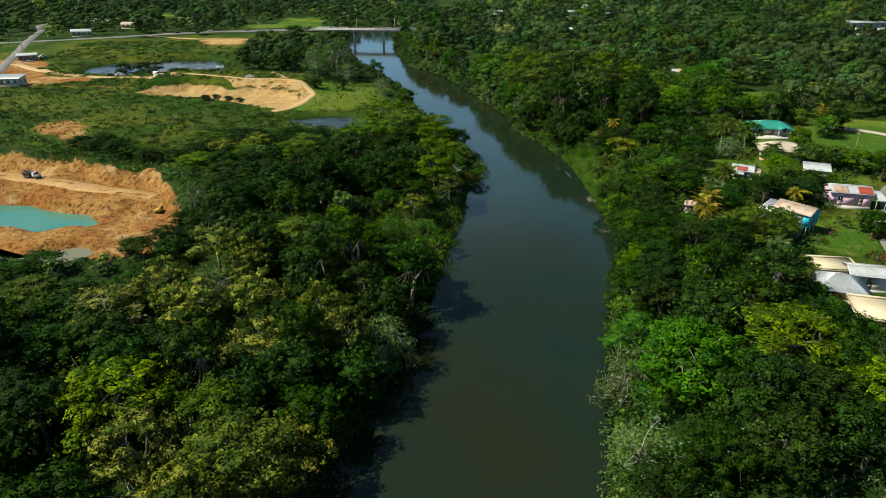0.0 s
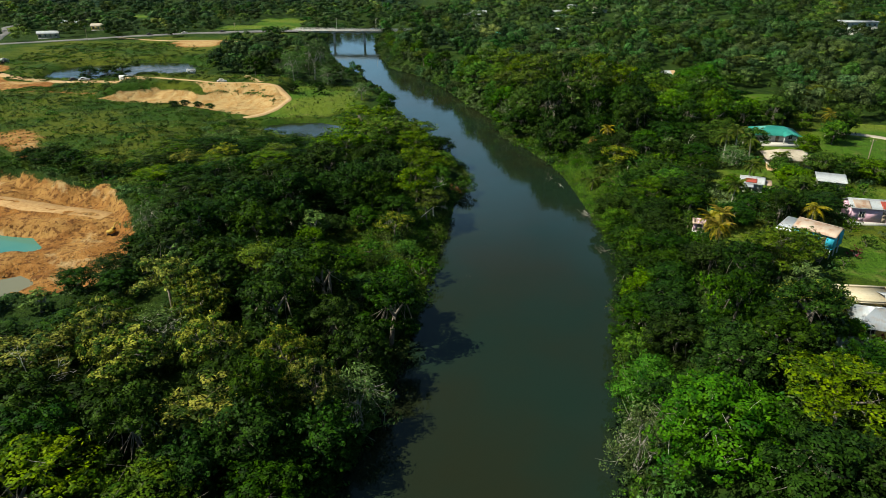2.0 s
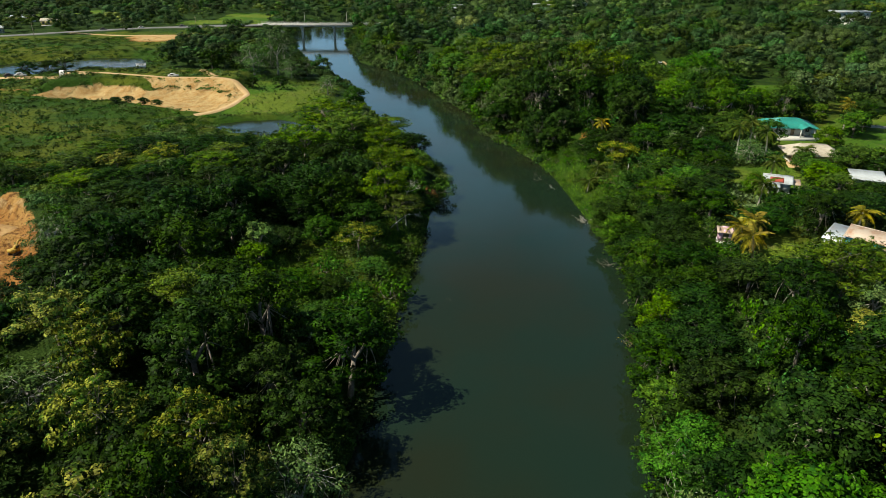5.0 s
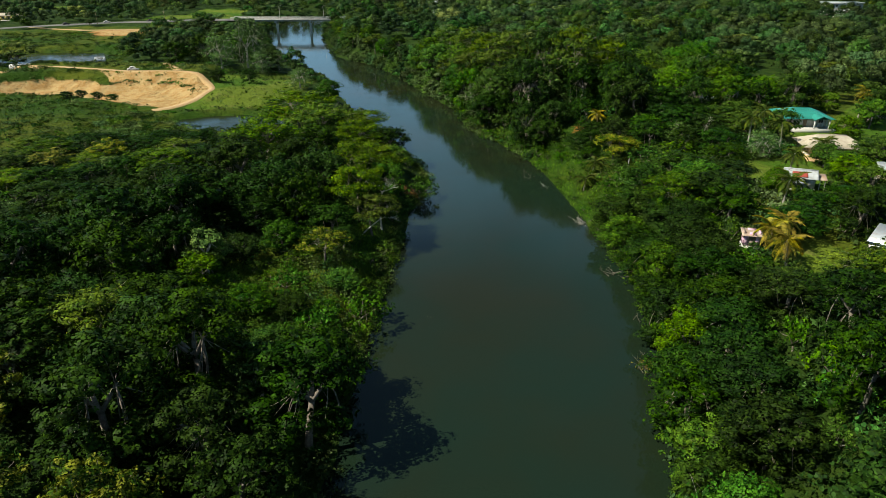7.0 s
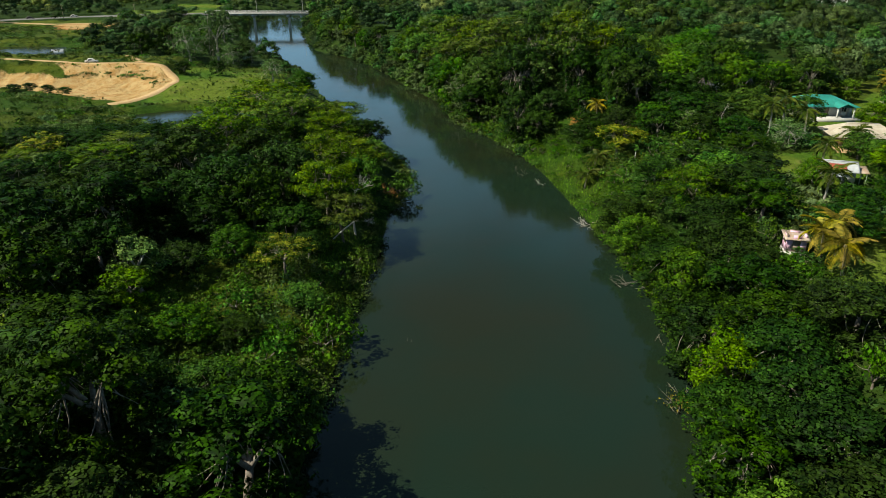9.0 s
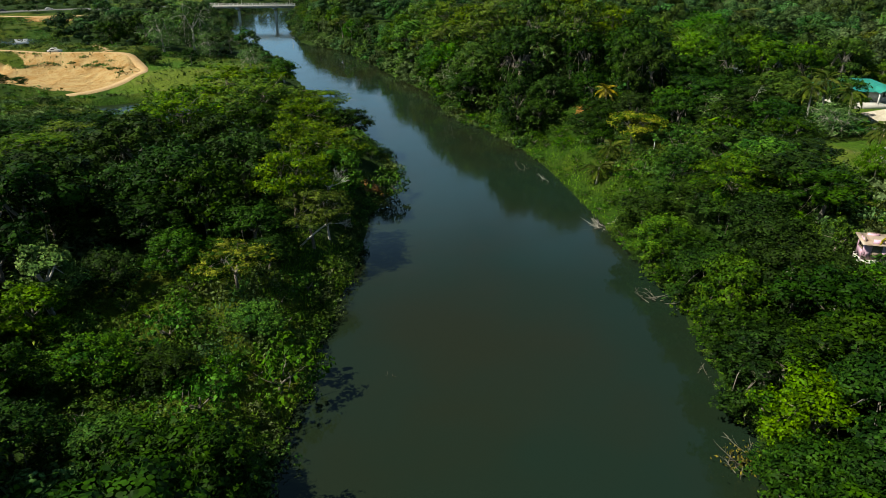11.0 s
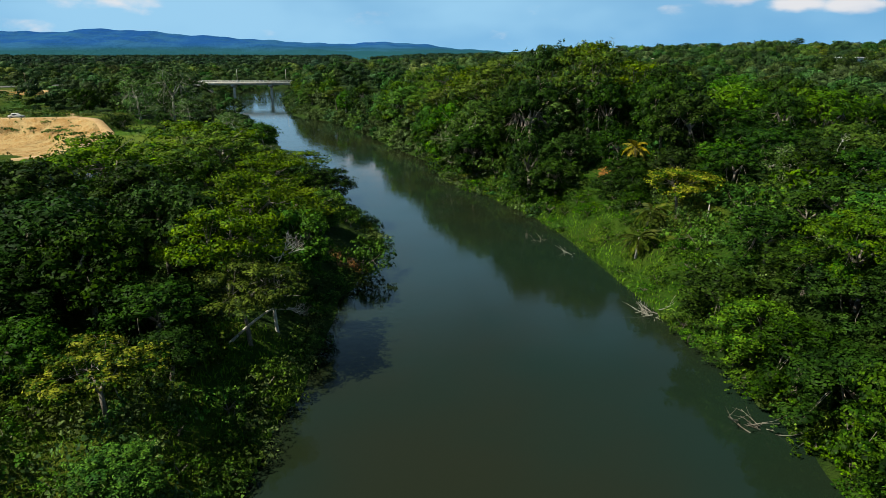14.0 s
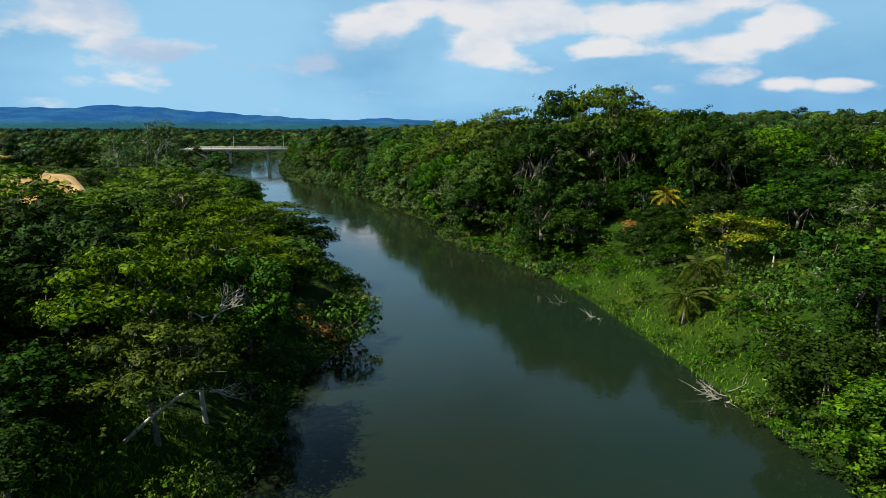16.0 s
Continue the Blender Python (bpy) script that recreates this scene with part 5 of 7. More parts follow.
# palms
palm(45.6, 184.5, 2.8, lean=0.6, size=1.15)
palm(48.4, 188.5, 3.4, lean=0.5, size=1.1)
palm(56.5, 212, 4.6, "gold", 0.6, label="palm with yellowed fronds at the edge of the wood")
for x, y, h, tone in ((55.6, 127.0, 3.6, "gold"), (58.0, 131.6, 4.2, "gold"), (55.6, 130.8, 4.0, "gold"), (75.8, 132.5, 4.6, "gold"), (79.5, 182, 6.5, "green"), (83.5, 184, 7.5, "green"), (85.5, 180, 6, "green"), (119, 203, 7, "gold"), (66, 146, 5, "green"), (89.5, 173, 3.5, "green"), (78, 164, 4, "green")):
    palm(x, y, h, tone, 0.5, 1.1)
    taken.append((x, y, 5.5))

LEFT_FOREST = [(-130, 40), (-130, 112), (-84, 108), (-62, 119), (-57, 145), (-63, 166), (-78, 192), (-80, 208), (-66, 228), (-22, 230), (22, 250), (22, 40)]


def off_bank(P, table, sign):
    return sign * (P[:, 0] - bank_x(P[:, 1], table))


def in_sight(P):
    return np.abs(P[:, 0]) < 0.70 * (0.912 * P[:, 1] + 22) + 7


def left_keep(P):
    d = off_bank(P, LEFT_BANK, -1)
    return inside(P, LEFT_FOREST) & in_sight(P) & clear_of(P, 1.0) & (d > np.where(P[:, 1] > 190, 4.5, 2.0)) & ~((P[:, 1] > 121) & (P[:, 1] < 156) & (d < 25))


def right_keep(P):
    d = off_bank(P, RIGHT_BANK, 1)
    return clear_of(P, 1.2) & in_sight(P) & (d > 1.5) & ~((P[:, 1] > 168) & (P[:, 1] < 250) & (d < np.where(P[:, 1] < 216, 9.5, 3.0)))


def choose(rng, x, y, side):
    r = rng.uniform()
    if side < 0:
        if y < 105:
            return ROUND if r < 0.58 else FLOWER if r < 0.62 else UMBRELLA if r < 0.72 else TALL if r < 0.97 else WILLOW
        if y < 160:
            return ROUND if r < 0.72 else TALL if r < 0.93 else CECROPIA
        return ROUND if r < 0.56 else UMBRELLA if r < 0.74 else TALL if r < 0.92 else CECROPIA if r < 0.97 else FLOWER
    return ROUND if r < 0.48 else TALL if r < 0.72 else UMBRELLA if r < 0.82 else FIG if r < (0.90 if y < 100 else 0.84) else CECROPIA if r < 0.97 else WILLOW


# dark crown variants; on the left their colour also stands in for shade
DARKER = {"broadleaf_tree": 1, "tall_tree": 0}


def forest(rng, side, x0, x1, y0, y1, gap, tries, keep, hscale):
    for x, y in scatter(rng, x0, x1, y0, y1, gap, tries, taken, keep):
        kind = choose(rng, x, y, side)
        s = hscale(x, y)
        if side < 0 and (x < -18 or y > 232):
            # low growth towards the pond, which stays in sight
            room = 59.0 - 0.25 * y if x > -75 else 56.1 - 0.237 * y
            if room < 3.0:
                plant(BUSH, x, y, max(1.6, min(room, 3.5)), prng.uniform(2.2, 3.0))
                continue
            s = min(s, room / (kind["h"] * 1.0))
        if side < 0 and y > 190:
            back = float(bank_x(y, LEFT_BANK)) - x
            s = min(s, (3.2 + 0.62 * back) / kind["h"])
        if side > 0 and y < 205:
            # the bank stays low at the water and rises towards the gardens
            back = x - float(bank_x(y, RIGHT_BANK))
            s = min(s, max(4.5, 9.5 + 5.0 * float(ease((125 - y) / 20)) + 0.32 * back - float(land([(x, y)])[0])) / kind["h"])
        if side < 0 and x < -46 and y > 90:
            s = min(s, 5.5 / kind["h"])
        if side < 0 and x < -32 and y > 150:
            s = min(s, 6.5 / kind["h"])
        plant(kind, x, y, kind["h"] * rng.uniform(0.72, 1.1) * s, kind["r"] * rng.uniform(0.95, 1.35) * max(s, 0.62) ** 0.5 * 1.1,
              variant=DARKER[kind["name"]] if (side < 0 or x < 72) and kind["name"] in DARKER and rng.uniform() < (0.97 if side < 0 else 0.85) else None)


forest(prng, -1, -100, 22, 50, 250, 6.0, 2200, left_keep, lambda x, y: 0.98 - 0.18 * float(ease((y - 115) / 35)))
forest(prng, 1, 18, 112, 50, 285, 5.7, 4200, right_keep, lambda x, y: (0.86 + 0.42 * float(ease((y - 190) / 40)) * (1 - 0.75 * float(ease((x - 62) / 16)))) * (1 - 0.28 * float(ease((x - 56) / 10)) * float(ease((215 - y) / 15))))
for side, keep, a, b in ((-1, left_keep, -60, 20), (1, right_keep, 20, 60)):
    for x, y in scatter(prng, a, b, 60, 250, 2.4, 1200, taken, lambda P: keep(P) & (np.minimum(np.abs(bank_x(P[:, 1], LEFT_BANK) - P[:, 0]), np.abs(P[:, 0] - bank_x(P[:, 1], RIGHT_BANK))) < 5.5) & ~((P[:, 0] > 20) & (P[:, 1] > 90) & (P[:, 1] < 222))):
        plant(BUSH, x, y, prng.uniform(2.4, 4.4))
for x, y in scatter(prng, -27, 6, 120, 157, 2.7, 1100, taken, lambda P: clear_of(P) & (off_bank(P, LEFT_BANK, -1) > 0.3) & (off_bank(P, LEFT_BANK, -1) < 25)):
    plant(BUSH, x, y, prng.uniform(1.4, 3.4), prng.uniform(1.6, 2.6), variant=int(prng.uniform() < 0.35))
for x, y in scatter(prng, 26, 60, 176, 258, 4.2, 400, taken, lambda P: clear_of(P) & (off_bank(P, RIGHT_BANK, 1) > 4.5) & (off_bank(P, RIGHT_BANK, 1) < 15)):
    plant(BUSH, x, y, prng.uniform(1.8, 3.6))
for x, y in scatter(prng, 28, 66, 92, 275, 3.4, 1400, taken, lambda P: clear_of(P, 0.5) & (off_bank(P, RIGHT_BANK, 1) > 0.8) & (off_bank(P, RIGHT_BANK, 1) < 24) & ((P[:, 1] < 168) | (off_bank(P, RIGHT_BANK, 1) > 10))):
    plant(BUSH, x, y, prng.uniform(3.2, 6.0), prng.uniform(2.2, 3.4))
for x, y in scatter(prng, 64, 118, 92, 226, 6.0, 600, taken, lambda P: clear_of(P, -0.5)):
    plant(ROUND if prng.uniform() < 0.7 else FIG, x, y, prng.uniform(4.5, 7.5), prng.uniform(2.6, 4.0), label="rounded garden tree between the houses")
for x, y in ((77, 119.5), (85, 117), (79, 107), (90, 147)):
    plant(RED_BUSH, x, y, 2.6)
stand(ROUND, 66.2, 117.4, 6.6, 3.8, "dense round garden tree before the turquoise house")
for x, y in ((73, 116), (64, 124), (82, 124), (84, 132), (88, 151), (104, 172), (86, 176), (108, 180), (82, 154), (69, 135), (99, 152), (108, 190)):
    plant(BUSH, x, y, prng.uniform(2.5, 4.5), label="leafy garden bush beside the houses")

for x, y, h in ((58.5, 91, 4.5), (59.5, 86, 4.0), (60, 79, 4.5), (57.5, 97, 4.5), (61.5, 87.5, 3.5), (52.2, 131.0, 3.4), (51.5, 134.5, 3.5), (53.6, 131.8, 2.8), (52.5, 128, 3.4), (52.6, 132.8, 3.0), (62, 92, 2.6), (71, 152, 3.0), (73.5, 150.5, 3.0), (91, 151.8, 3.2), (94.5, 151.2, 3.0)):
    plant(ROUND if h > 3.8 else BUSH, x, y, h, 3.0, label="leafy green growth before the house wall")
for x, y in ((62.5, 89.5), (66, 90), (68, 88.5)):
    plant(RED_BUSH, x, y, 2.8, 2.4)

# undergrowth beneath and between the trees
POOL_BUSH = unit_pool(500, "bush", 5, 3, 3)
POOL_TREE = unit_pool(520, "round", 12, 3, 5)
POOL_WIDE = unit_pool(560, "umbrella", 14, 3, 5)
POOL_FAR = unit_pool(540, "round", 7, 3, 4)
POOL_HORIZON = unit_pool(545, "round", 5, 3, 3)


def spread(mass, rng, P, h, r, size):
    Z = land(P)
    for (x, y), z in zip(P, Z):
        k = rng.uniform(0.7, 1.35)
        mass.put(rng, x, y, z, h * k, r * k, size * rng.uniform(0.85, 1.2))


under = Mass(POOL_BUSH)
for x, y in scatter(prng, 22, 50, 222, 286, 2.8, 500, [], lambda P: (off_bank(P, RIGHT_BANK, 1) > 0.6) & (off_bank(P, RIGHT_BANK, 1) < 6.5)):
    plant(BUSH, x, y, prng.uniform(2.6, 5.0), prng.uniform(2.0, 3.2), 0, "leafy shrub beneath the bank trees")
for x, y in scatter(prng, 40, 58, 171, 224, 2.3, 500, [], lambda P: (off_bank(P, RIGHT_BANK, 1) > 4.0 + 1.8 * np.sin(P[:, 1] * 0.35)) & (off_bank(P, RIGHT_BANK, 1) < 12)):
    plant(BUSH, x, y, prng.uniform(1.2, 2.8), prng.uniform(1.4, 2.3), int(prng.uniform() < 0.3), "low leafy shrub at the top of the grassy bank")
P = np.column_stack([prng.uniform(-95, 112, 5200), prng.uniform(50, 290, 5200)])
dl, dr = off_bank(P, LEFT_BANK, -1), off_bank(P, RIGHT_BANK, 1)
P = P[in_sight(P) & clear_of(P, 0.3) & ~((dr > 0) & (dr < 7) & (P[:, 1] > 168) & (P[:, 1] < 215)) & (((dl > 0.2) & inside(P, LEFT_FOREST)) | (dr > 0.2))]
P = P[(off_bank(P, LEFT_BANK, -1) < 3) | (prng.uniform(size=len(P)) < 0.35) | ((P[:, 1] > 118) & (P[:, 1] < 158) & (P[:, 0] > -30))]
near_by = (P[:, 1] > 118) & (P[:, 1] < 215) & (P[:, 0] > -24) & (P[:, 0] < 62)
spread(under, prng, P[~near_by], 2.5, 2.2, 0.48)
fine = Mass(unit_pool(580, "bush", 7, 4, 5))
spread(fine, prng, P[near_by], 2.5, 2.2, 0.24)
ye = np.arange(58, 262, 1.1)
for table, sign in ((LEFT_BANK, -1), (RIGHT_BANK, 1)):
    E = np.column_stack([bank_x(ye, table) + sign * prng.uniform(-0.6, 2.5, len(ye)), ye + prng.uniform(-0.5, 0.5, len(ye))])
    if sign > 0:
        E = E[(ye < 90) | (ye > 214)]
    shown = (E[:, 1] > 118) & (E[:, 1] < 215) & (sign < 0)
    spread(under, prng, E[~shown], 1.3, 1.4, 0.30)
    spread(fine, prng, E[shown], 1.2, 1.3, 0.17)
under.finish("undergrowth", LEAF_WOODS, "tangled green undergrowth on the forest floor", "undergrowth")

fine.finish("undergrowth_bank", LEAF_SCRUB, "fresh green undergrowth along the river bank", "undergrowth")

# the rough field on the left, with low scrub
scrub = Mass(POOL_BUSH)
P = np.column_stack([prng.uniform(-240, -20, 6200), prng.uniform(185, 470, 6200)])
keepf = inside(P, FIELD) & clear_of(P, 0.5) & (depth_in(P, EROSION) < 0) & ~inside(P, [(-62, 266), (-40, 270), (-28, 285), (-26, 318), (-60, 322), (-58, 290)])
P = P[keepf & (rough_noise(P, 9, 21) + 0.6 * rough_noise(P, 30, 22) > prng.uniform(-1.7, 0.8, len(P)))]
spread(scrub, prng, P, 1.0, 1.5, 0.36)
P = np.column_stack([prng.uniform(-260, -60, 500), prng.uniform(190, 460, 500)])
P = P[inside(P, FIELD) & clear_of(P, 2) & (rough_noise(P, 22, 23) > 0.35)]
spread(scrub, prng, P, 3.2, 2.8, 0.45)
P = np.column_stack([prng.uniform(-124, -52, 900), prng.uniform(136, 208, 900)])
P = P[clear_of(P, 0.6) & inside(P, [(-124, 208), (-74, 208), (-58, 172), (-53, 138), (-64, 136), (-62, 150), (-70, 164), (-90, 176), (-124, 190)])]
spread(scrub, prng, P[:420], 1.5, 1.8, 0.40)
P = np.column_stack([prng.uniform(-80, -22, 900), prng.uniform(216, 258, 900)])
P = P[clear_of(P, 0.5)]
spread(scrub, prng, P[:380], 1.5, 2.0, 0.36)
scrub.finish("scrub", LEAF_SCRUB, "low green scrub and weeds over the rough field", "scrub")

# leaning trees and brush along the banks farther up the river
edge = Mass(unit_pool(590, "round", 5, 4, 5), 0.70)
ye = np.arange(256, 720, 2.1)
for table, sign in ((LEFT_BANK, -1), (RIGHT_BANK, 1)):
    for row, (h, r) in ((1.0, (2.4, 1.8)), (3.4, (3.6, 2.2)), (8.0, (4.5 if sign < 0 else 7.5, 3.4))):
        E = np.column_stack([bank_x(ye, table) + sign * (row + prng.uniform(-1.5, 1.5, len(ye))), ye + prng.uniform(-1, 1, len(ye))])
        low = np.hypot(E[:, 0] + 47, E[:, 1] - 525) < 42
        E = E[~((E[:, 0] < -24) & (sign < 0) & (ye < 262)) & ~(low & (row > 4)) & ~((sign < 0) & (ye > 262) & (ye < 318)) & ~((sign < 0) & (ye > 340) & (row > 4))]
        spread(edge, prng, E[prng.uniform(size=len(E)) < np.where(E[:, 1] < 420, 0.75, 0.4)], h, r, 0.5)
for k in range(30):
    y = 262 + 9.5 * k + prng.uniform(-3, 3)
    x = float(bank_x(y, RIGHT_BANK)) + prng.uniform(6.5, 12)
    if y < 520:
        stand((ROUND, TALL, ROUND, FIG, UMBRELLA)[k % 5], x, y, prng.uniform(8, 12.5), prng.uniform(4, 6), "leafy tree leaning over the far river bank")
edge.finish("bank_woods", LEAF_WOODS, "trees and brush overhanging the banks upstream", "woods")

# woods behind, thinning out in detail with distance, the farthest in haze-tinted leaf colours
WOODS = (  # name, first and last y, half width, gap, height, radius, leaf, tries
    ("woods_near", POOL_TREE, 225, 440, 330, 9.4, 10.5, 6.3, 0.62, 3600),
    ("woods_middle", POOL_FAR, 430, 760, 620, 12.0, 11.0, 7.6, 0.95, 3600),
    ("woods_far", POOL_HORIZON, 740, 1500, 1300, 21, 12, 13.0, 2.0, 2400),
    ("woods_horizon", POOL_HORIZON, 1450, 3300, 2700, 52, 10, 30.0, 5.5, 1700))
for name, pool, y0, y1, half, gap, h, r, size, n in WOODS:
    masses = [Mass(pool, 0.80), Mass(pool, 0.80), Mass(POOL_WIDE if y0 < 400 else pool, 0.80)]
    spots = []

    def wood_keep(P):
        ok = clear_of(P, 2.5 if y0 < 700 else 6) & (np.abs(P[:, 0]) < 60 + 0.80 * P[:, 1])
        ok &= (np.maximum(off_bank(P, LEFT_BANK, -1), off_bank(P, RIGHT_BANK, 1)) > r * 0.75)
        ok &= ~inside(P, FIELD) | ((rough_noise(P, 25, 31) > 0.9) & (P[:, 1] > 300))
        ok &= ~inside(P, [(-95, 205), (-12, 225), (-6, 262), (-14, 330), (-60, 340), (-95, 310)]) & ~((P[:, 0] > -75) & (P[:, 0] < -20) & (P[:, 1] > 350) & (P[:, 1] < 440) & (off_bank(P, LEFT_BANK, -1) < 22))
        ok &= ~((P[:, 0] > 18) & (P[:, 0] < 112) & (P[:, 1] < 285)) & ~(inside(P, LEFT_FOREST))
        return ok

    found = np.array(scatter(prng, -half, half, y0, y1, gap, n, spots if y0 > 400 else taken, wood_keep))
    for (x, y), zg in zip(found, land(found)):
        k = int(prng.choice(3, p=(0.60, 0.31, 0.09)))
        big = prng.uniform(0.7, 1.4)
        masses[k].put(prng, x, y, float(zg), h * (0.55 + 0.45 * big) * prng.uniform(0.8, 1.15), r * big, size)
    for mass, tone, mat in zip(masses, ("dark green", "mid-green", "yellow-green"), (LEAF_WOODS_DARK, LEAF_WOODS, LEAF_WOODS_PALE) if y0 < 700 else (LEAF_HAZED_DARK, LEAF_HAZED, LEAF_HAZED)):
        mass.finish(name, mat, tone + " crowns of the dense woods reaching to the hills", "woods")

# weeds and tufts over the field
P = np.column_stack([prng.uniform(-200, -24, 14000), prng.uniform(186, 420, 14000)])
P = P[inside(P, FIELD) & clear_of(P, 0.0)]
tufts = Geo()
tufts.leaves(np.column_stack([P, land(P) + 0.25]), prng.normal(size=(len(P), 3)) * [1, 1, 0.5], prng.uniform(0.35, 0.75, len(P)), 0.5, prng)
tagged(part("field_weeds", tufts, LEAF_SCRUB, None), "rank weeds and grass tufts over the field", "weeds", kind="stuff")

# tall grass on the open banks
g = Geo()
P = np.column_stack([prng.uniform(-14, 60, 90000), prng.uniform(120, 262, 90000)])
dr, dl = off_bank(P, RIGHT_BANK, 1), off_bank(P, LEFT_BANK, -1)
P = P[((dr > 0.1) & (dr < 5.5 + 2 * np.sin(P[:, 1] * 0.35)) & (P[:, 1] > 170) & (P[:, 1] < 240)) | ((dl > 0.1) & (dl < 14) & (P[:, 1] < 165)) | ((dr > -0.2) & (dr < 2.0) & (P[:, 1] > 165))]
P = P[:36000]
Z = land(P)
n = len(P)
lean = prng.normal(size=(n, 2)) * 0.35
hgt = prng.uniform(0.3, 0.8, n)
a = prng.uniform(0, 6.283, n)
w = np.column_stack([np.cos(a), np.sin(a), np.zeros(n)]) * prng.uniform(0.03, 0.08, n)[:, None]
root = np.column_stack([P, Z - 0.1])
mid = root + np.column_stack([lean * 0.4 * hgt[:, None], hgt * 0.62])
tip = root + np.column_stack([lean * 1.3 * hgt[:, None], hgt * 0.95])
g.add(np.stack([root - w * 0.6, mid - w, tip, mid + w], 1).reshape(-1, 3), np.arange(4 * n).reshape(-1, 4))
tagged(part("bank_grass", g, GRASS_BLADE, None), "tall bright green grass on the river bank", "grass", kind="stuff")

# ---------------------------------------------------------------- roads
ribbon("road_village", VILLAGE_ROAD, 5.2, 0.10, ASPHALT, "narrow grey asphalt village road", "road")
ribbon("road_highway", [p for p in HIGHWAY if p[0] < -80], 8.0, 0.12, ASPHALT, "grey asphalt highway along the edge of the field", "road")
ribbon("road_highway_east", [p for p in HIGHWAY if p[0] > -12], 8.0, 0.12, ASPHALT, "grey asphalt highway beyond the bridge", "road")
ribbon("road_side", SIDE_ROAD, 5.0, 0.15, ASPHALT, "grey side road leaving the highway", "road")
ribbon("track_pit", PIT_TRACK, 2.2, 0.06, DIRT, "sandy dirt track round the sand pit", "track")
ribbon("track_far", [(104, 273), (111, 301), (118, 332)], 2.4, 0.06, DIRT, "short tan track between the trees", "track")
ribbon("road_far", [(249, 660), (240, 705), (253, 795), (271, 898)], 9, 0.15, GRAVEL, "pale road climbing away through the far trees", "road")
ribbon("track_quarry", QUARRY_ROAD, 4.6, 0.0, HAUL, "rutted orange haul road through the quarry", "track")
ribbon("track_upper", [(-215, 497), (-183, 487), (-141, 480), (-120, 476)], 3.5, 0.08, DIRT, "sandy dirt track across the far field", "track")
ribbon("track_lot", [(-126, 322), (-150, 332), (-172, 333), (-200, 345), (-238, 372)], 5.0, 0.06, DIRT, "sandy track between the pond and the pit", "track")
ribbon("track_hut", [(-74, 313), (-80, 322), (-86, 332), (-80, 345)], 3.0, 0.06, DIRT, "sandy track to the riverside trees", "track")
ribbon("path_gardens", village([(103, 192), (109, 180), (114, 171), (116, 162)]), 1.8, 0.08, GRAVEL, "pale concrete garden path over the lawn", "path")
ribbon("path_lawn", village([(128, 216), (138, 214), (143, 206), (150, 200)]), 3.0, 0.08, GRAVEL, "pale gravel drive beside the lawn", "path")
ribbon("path_drive", village([(90, 176), (93, 184), (98, 190)]), 2.2, 0.08, DIRT, "dirt drive up to the house", "path")
ribbon("track_hill", village([(106, 284), (112, 300), (118, 330)]), 4.0, 0.08, DIRT, "sandy track climbing between the trees", "track")
ribbon("road_far", [(205, 880), (262, 900), (275, 806), (268, 725), (300, 690)], 12, 0.4, GRAVEL, "pale road far off on the hillside", "road")


# ---------------------------------------------------------------- houses
def sheet_slope(geo, a, b, c, d, pitch=0.45, amp=0.035, thick=0.06):
    """A ribbed roof sheet between eave a-b and ridge d-c."""
    a, b, c, d = (np.asarray(p, float) for p in (a, b, c, d))
    n = max(2, int(np.linalg.norm(b - a) / pitch))
    nrm = np.cross(b - a, d - a)
    nrm /= np.linalg.norm(nrm)
    if nrm[2] < 0:
        nrm = -nrm
    u = np.linspace(0, 1, 2 * n + 1)[:, None]
    lift = np.where(np.arange(2 * n + 1) % 2, amp, 0.0)[:, None] * nrm
    low, high = a + u * (b - a) + lift, d + u * (c - d) + lift
    m = len(u)
    v = np.vstack([low, high, low - nrm * thick, high - nrm * thick])
    q = []
    for k in range(m - 1):
        q += [(k, k + 1, m + k + 1, m + k), (2 * m + k + 1, 2 * m + k, 3 * m + k, 3 * m + k + 1), (k + 1, k, 2 * m + k, 2 * m + k + 1), (m + k, m + k + 1, 3 * m + k + 1, 3 * m + k)]
    q += [(0, m, 3 * m, 2 * m), (2 * m - 1, m - 1, 3 * m - 1, 4 * m - 1)]
    geo.add(v, q)


def wall_run(geo, a, b, z0, z1, holes, thick=0.15):
    """A wall from a to b with openings (u0, u1, h0, h1) along it."""
    a, b = np.asarray(a, float), np.asarray(b, float)
    L = np.linalg.norm(b - a)
    ang = math.degrees(math.atan2(b[1] - a[1], b[0] - a[0]))
    m = pose(a[0], a[1], 0, 0, 0, ang)
    at = 0.0
    for u0, u1, h0, h1 in sorted(holes):
        geo.box(at, 0, z0, u0, thick, z1, m)
        if h0 > 0.02:
            geo.box(u0, 0, z0, u1, thick, z0 + h0, m)
        geo.box(u0, 0, z0 + h1, u1, thick, z1, m)
        at = u1
    geo.box(at, 0, z0, L, thick, z1, m)
    return m


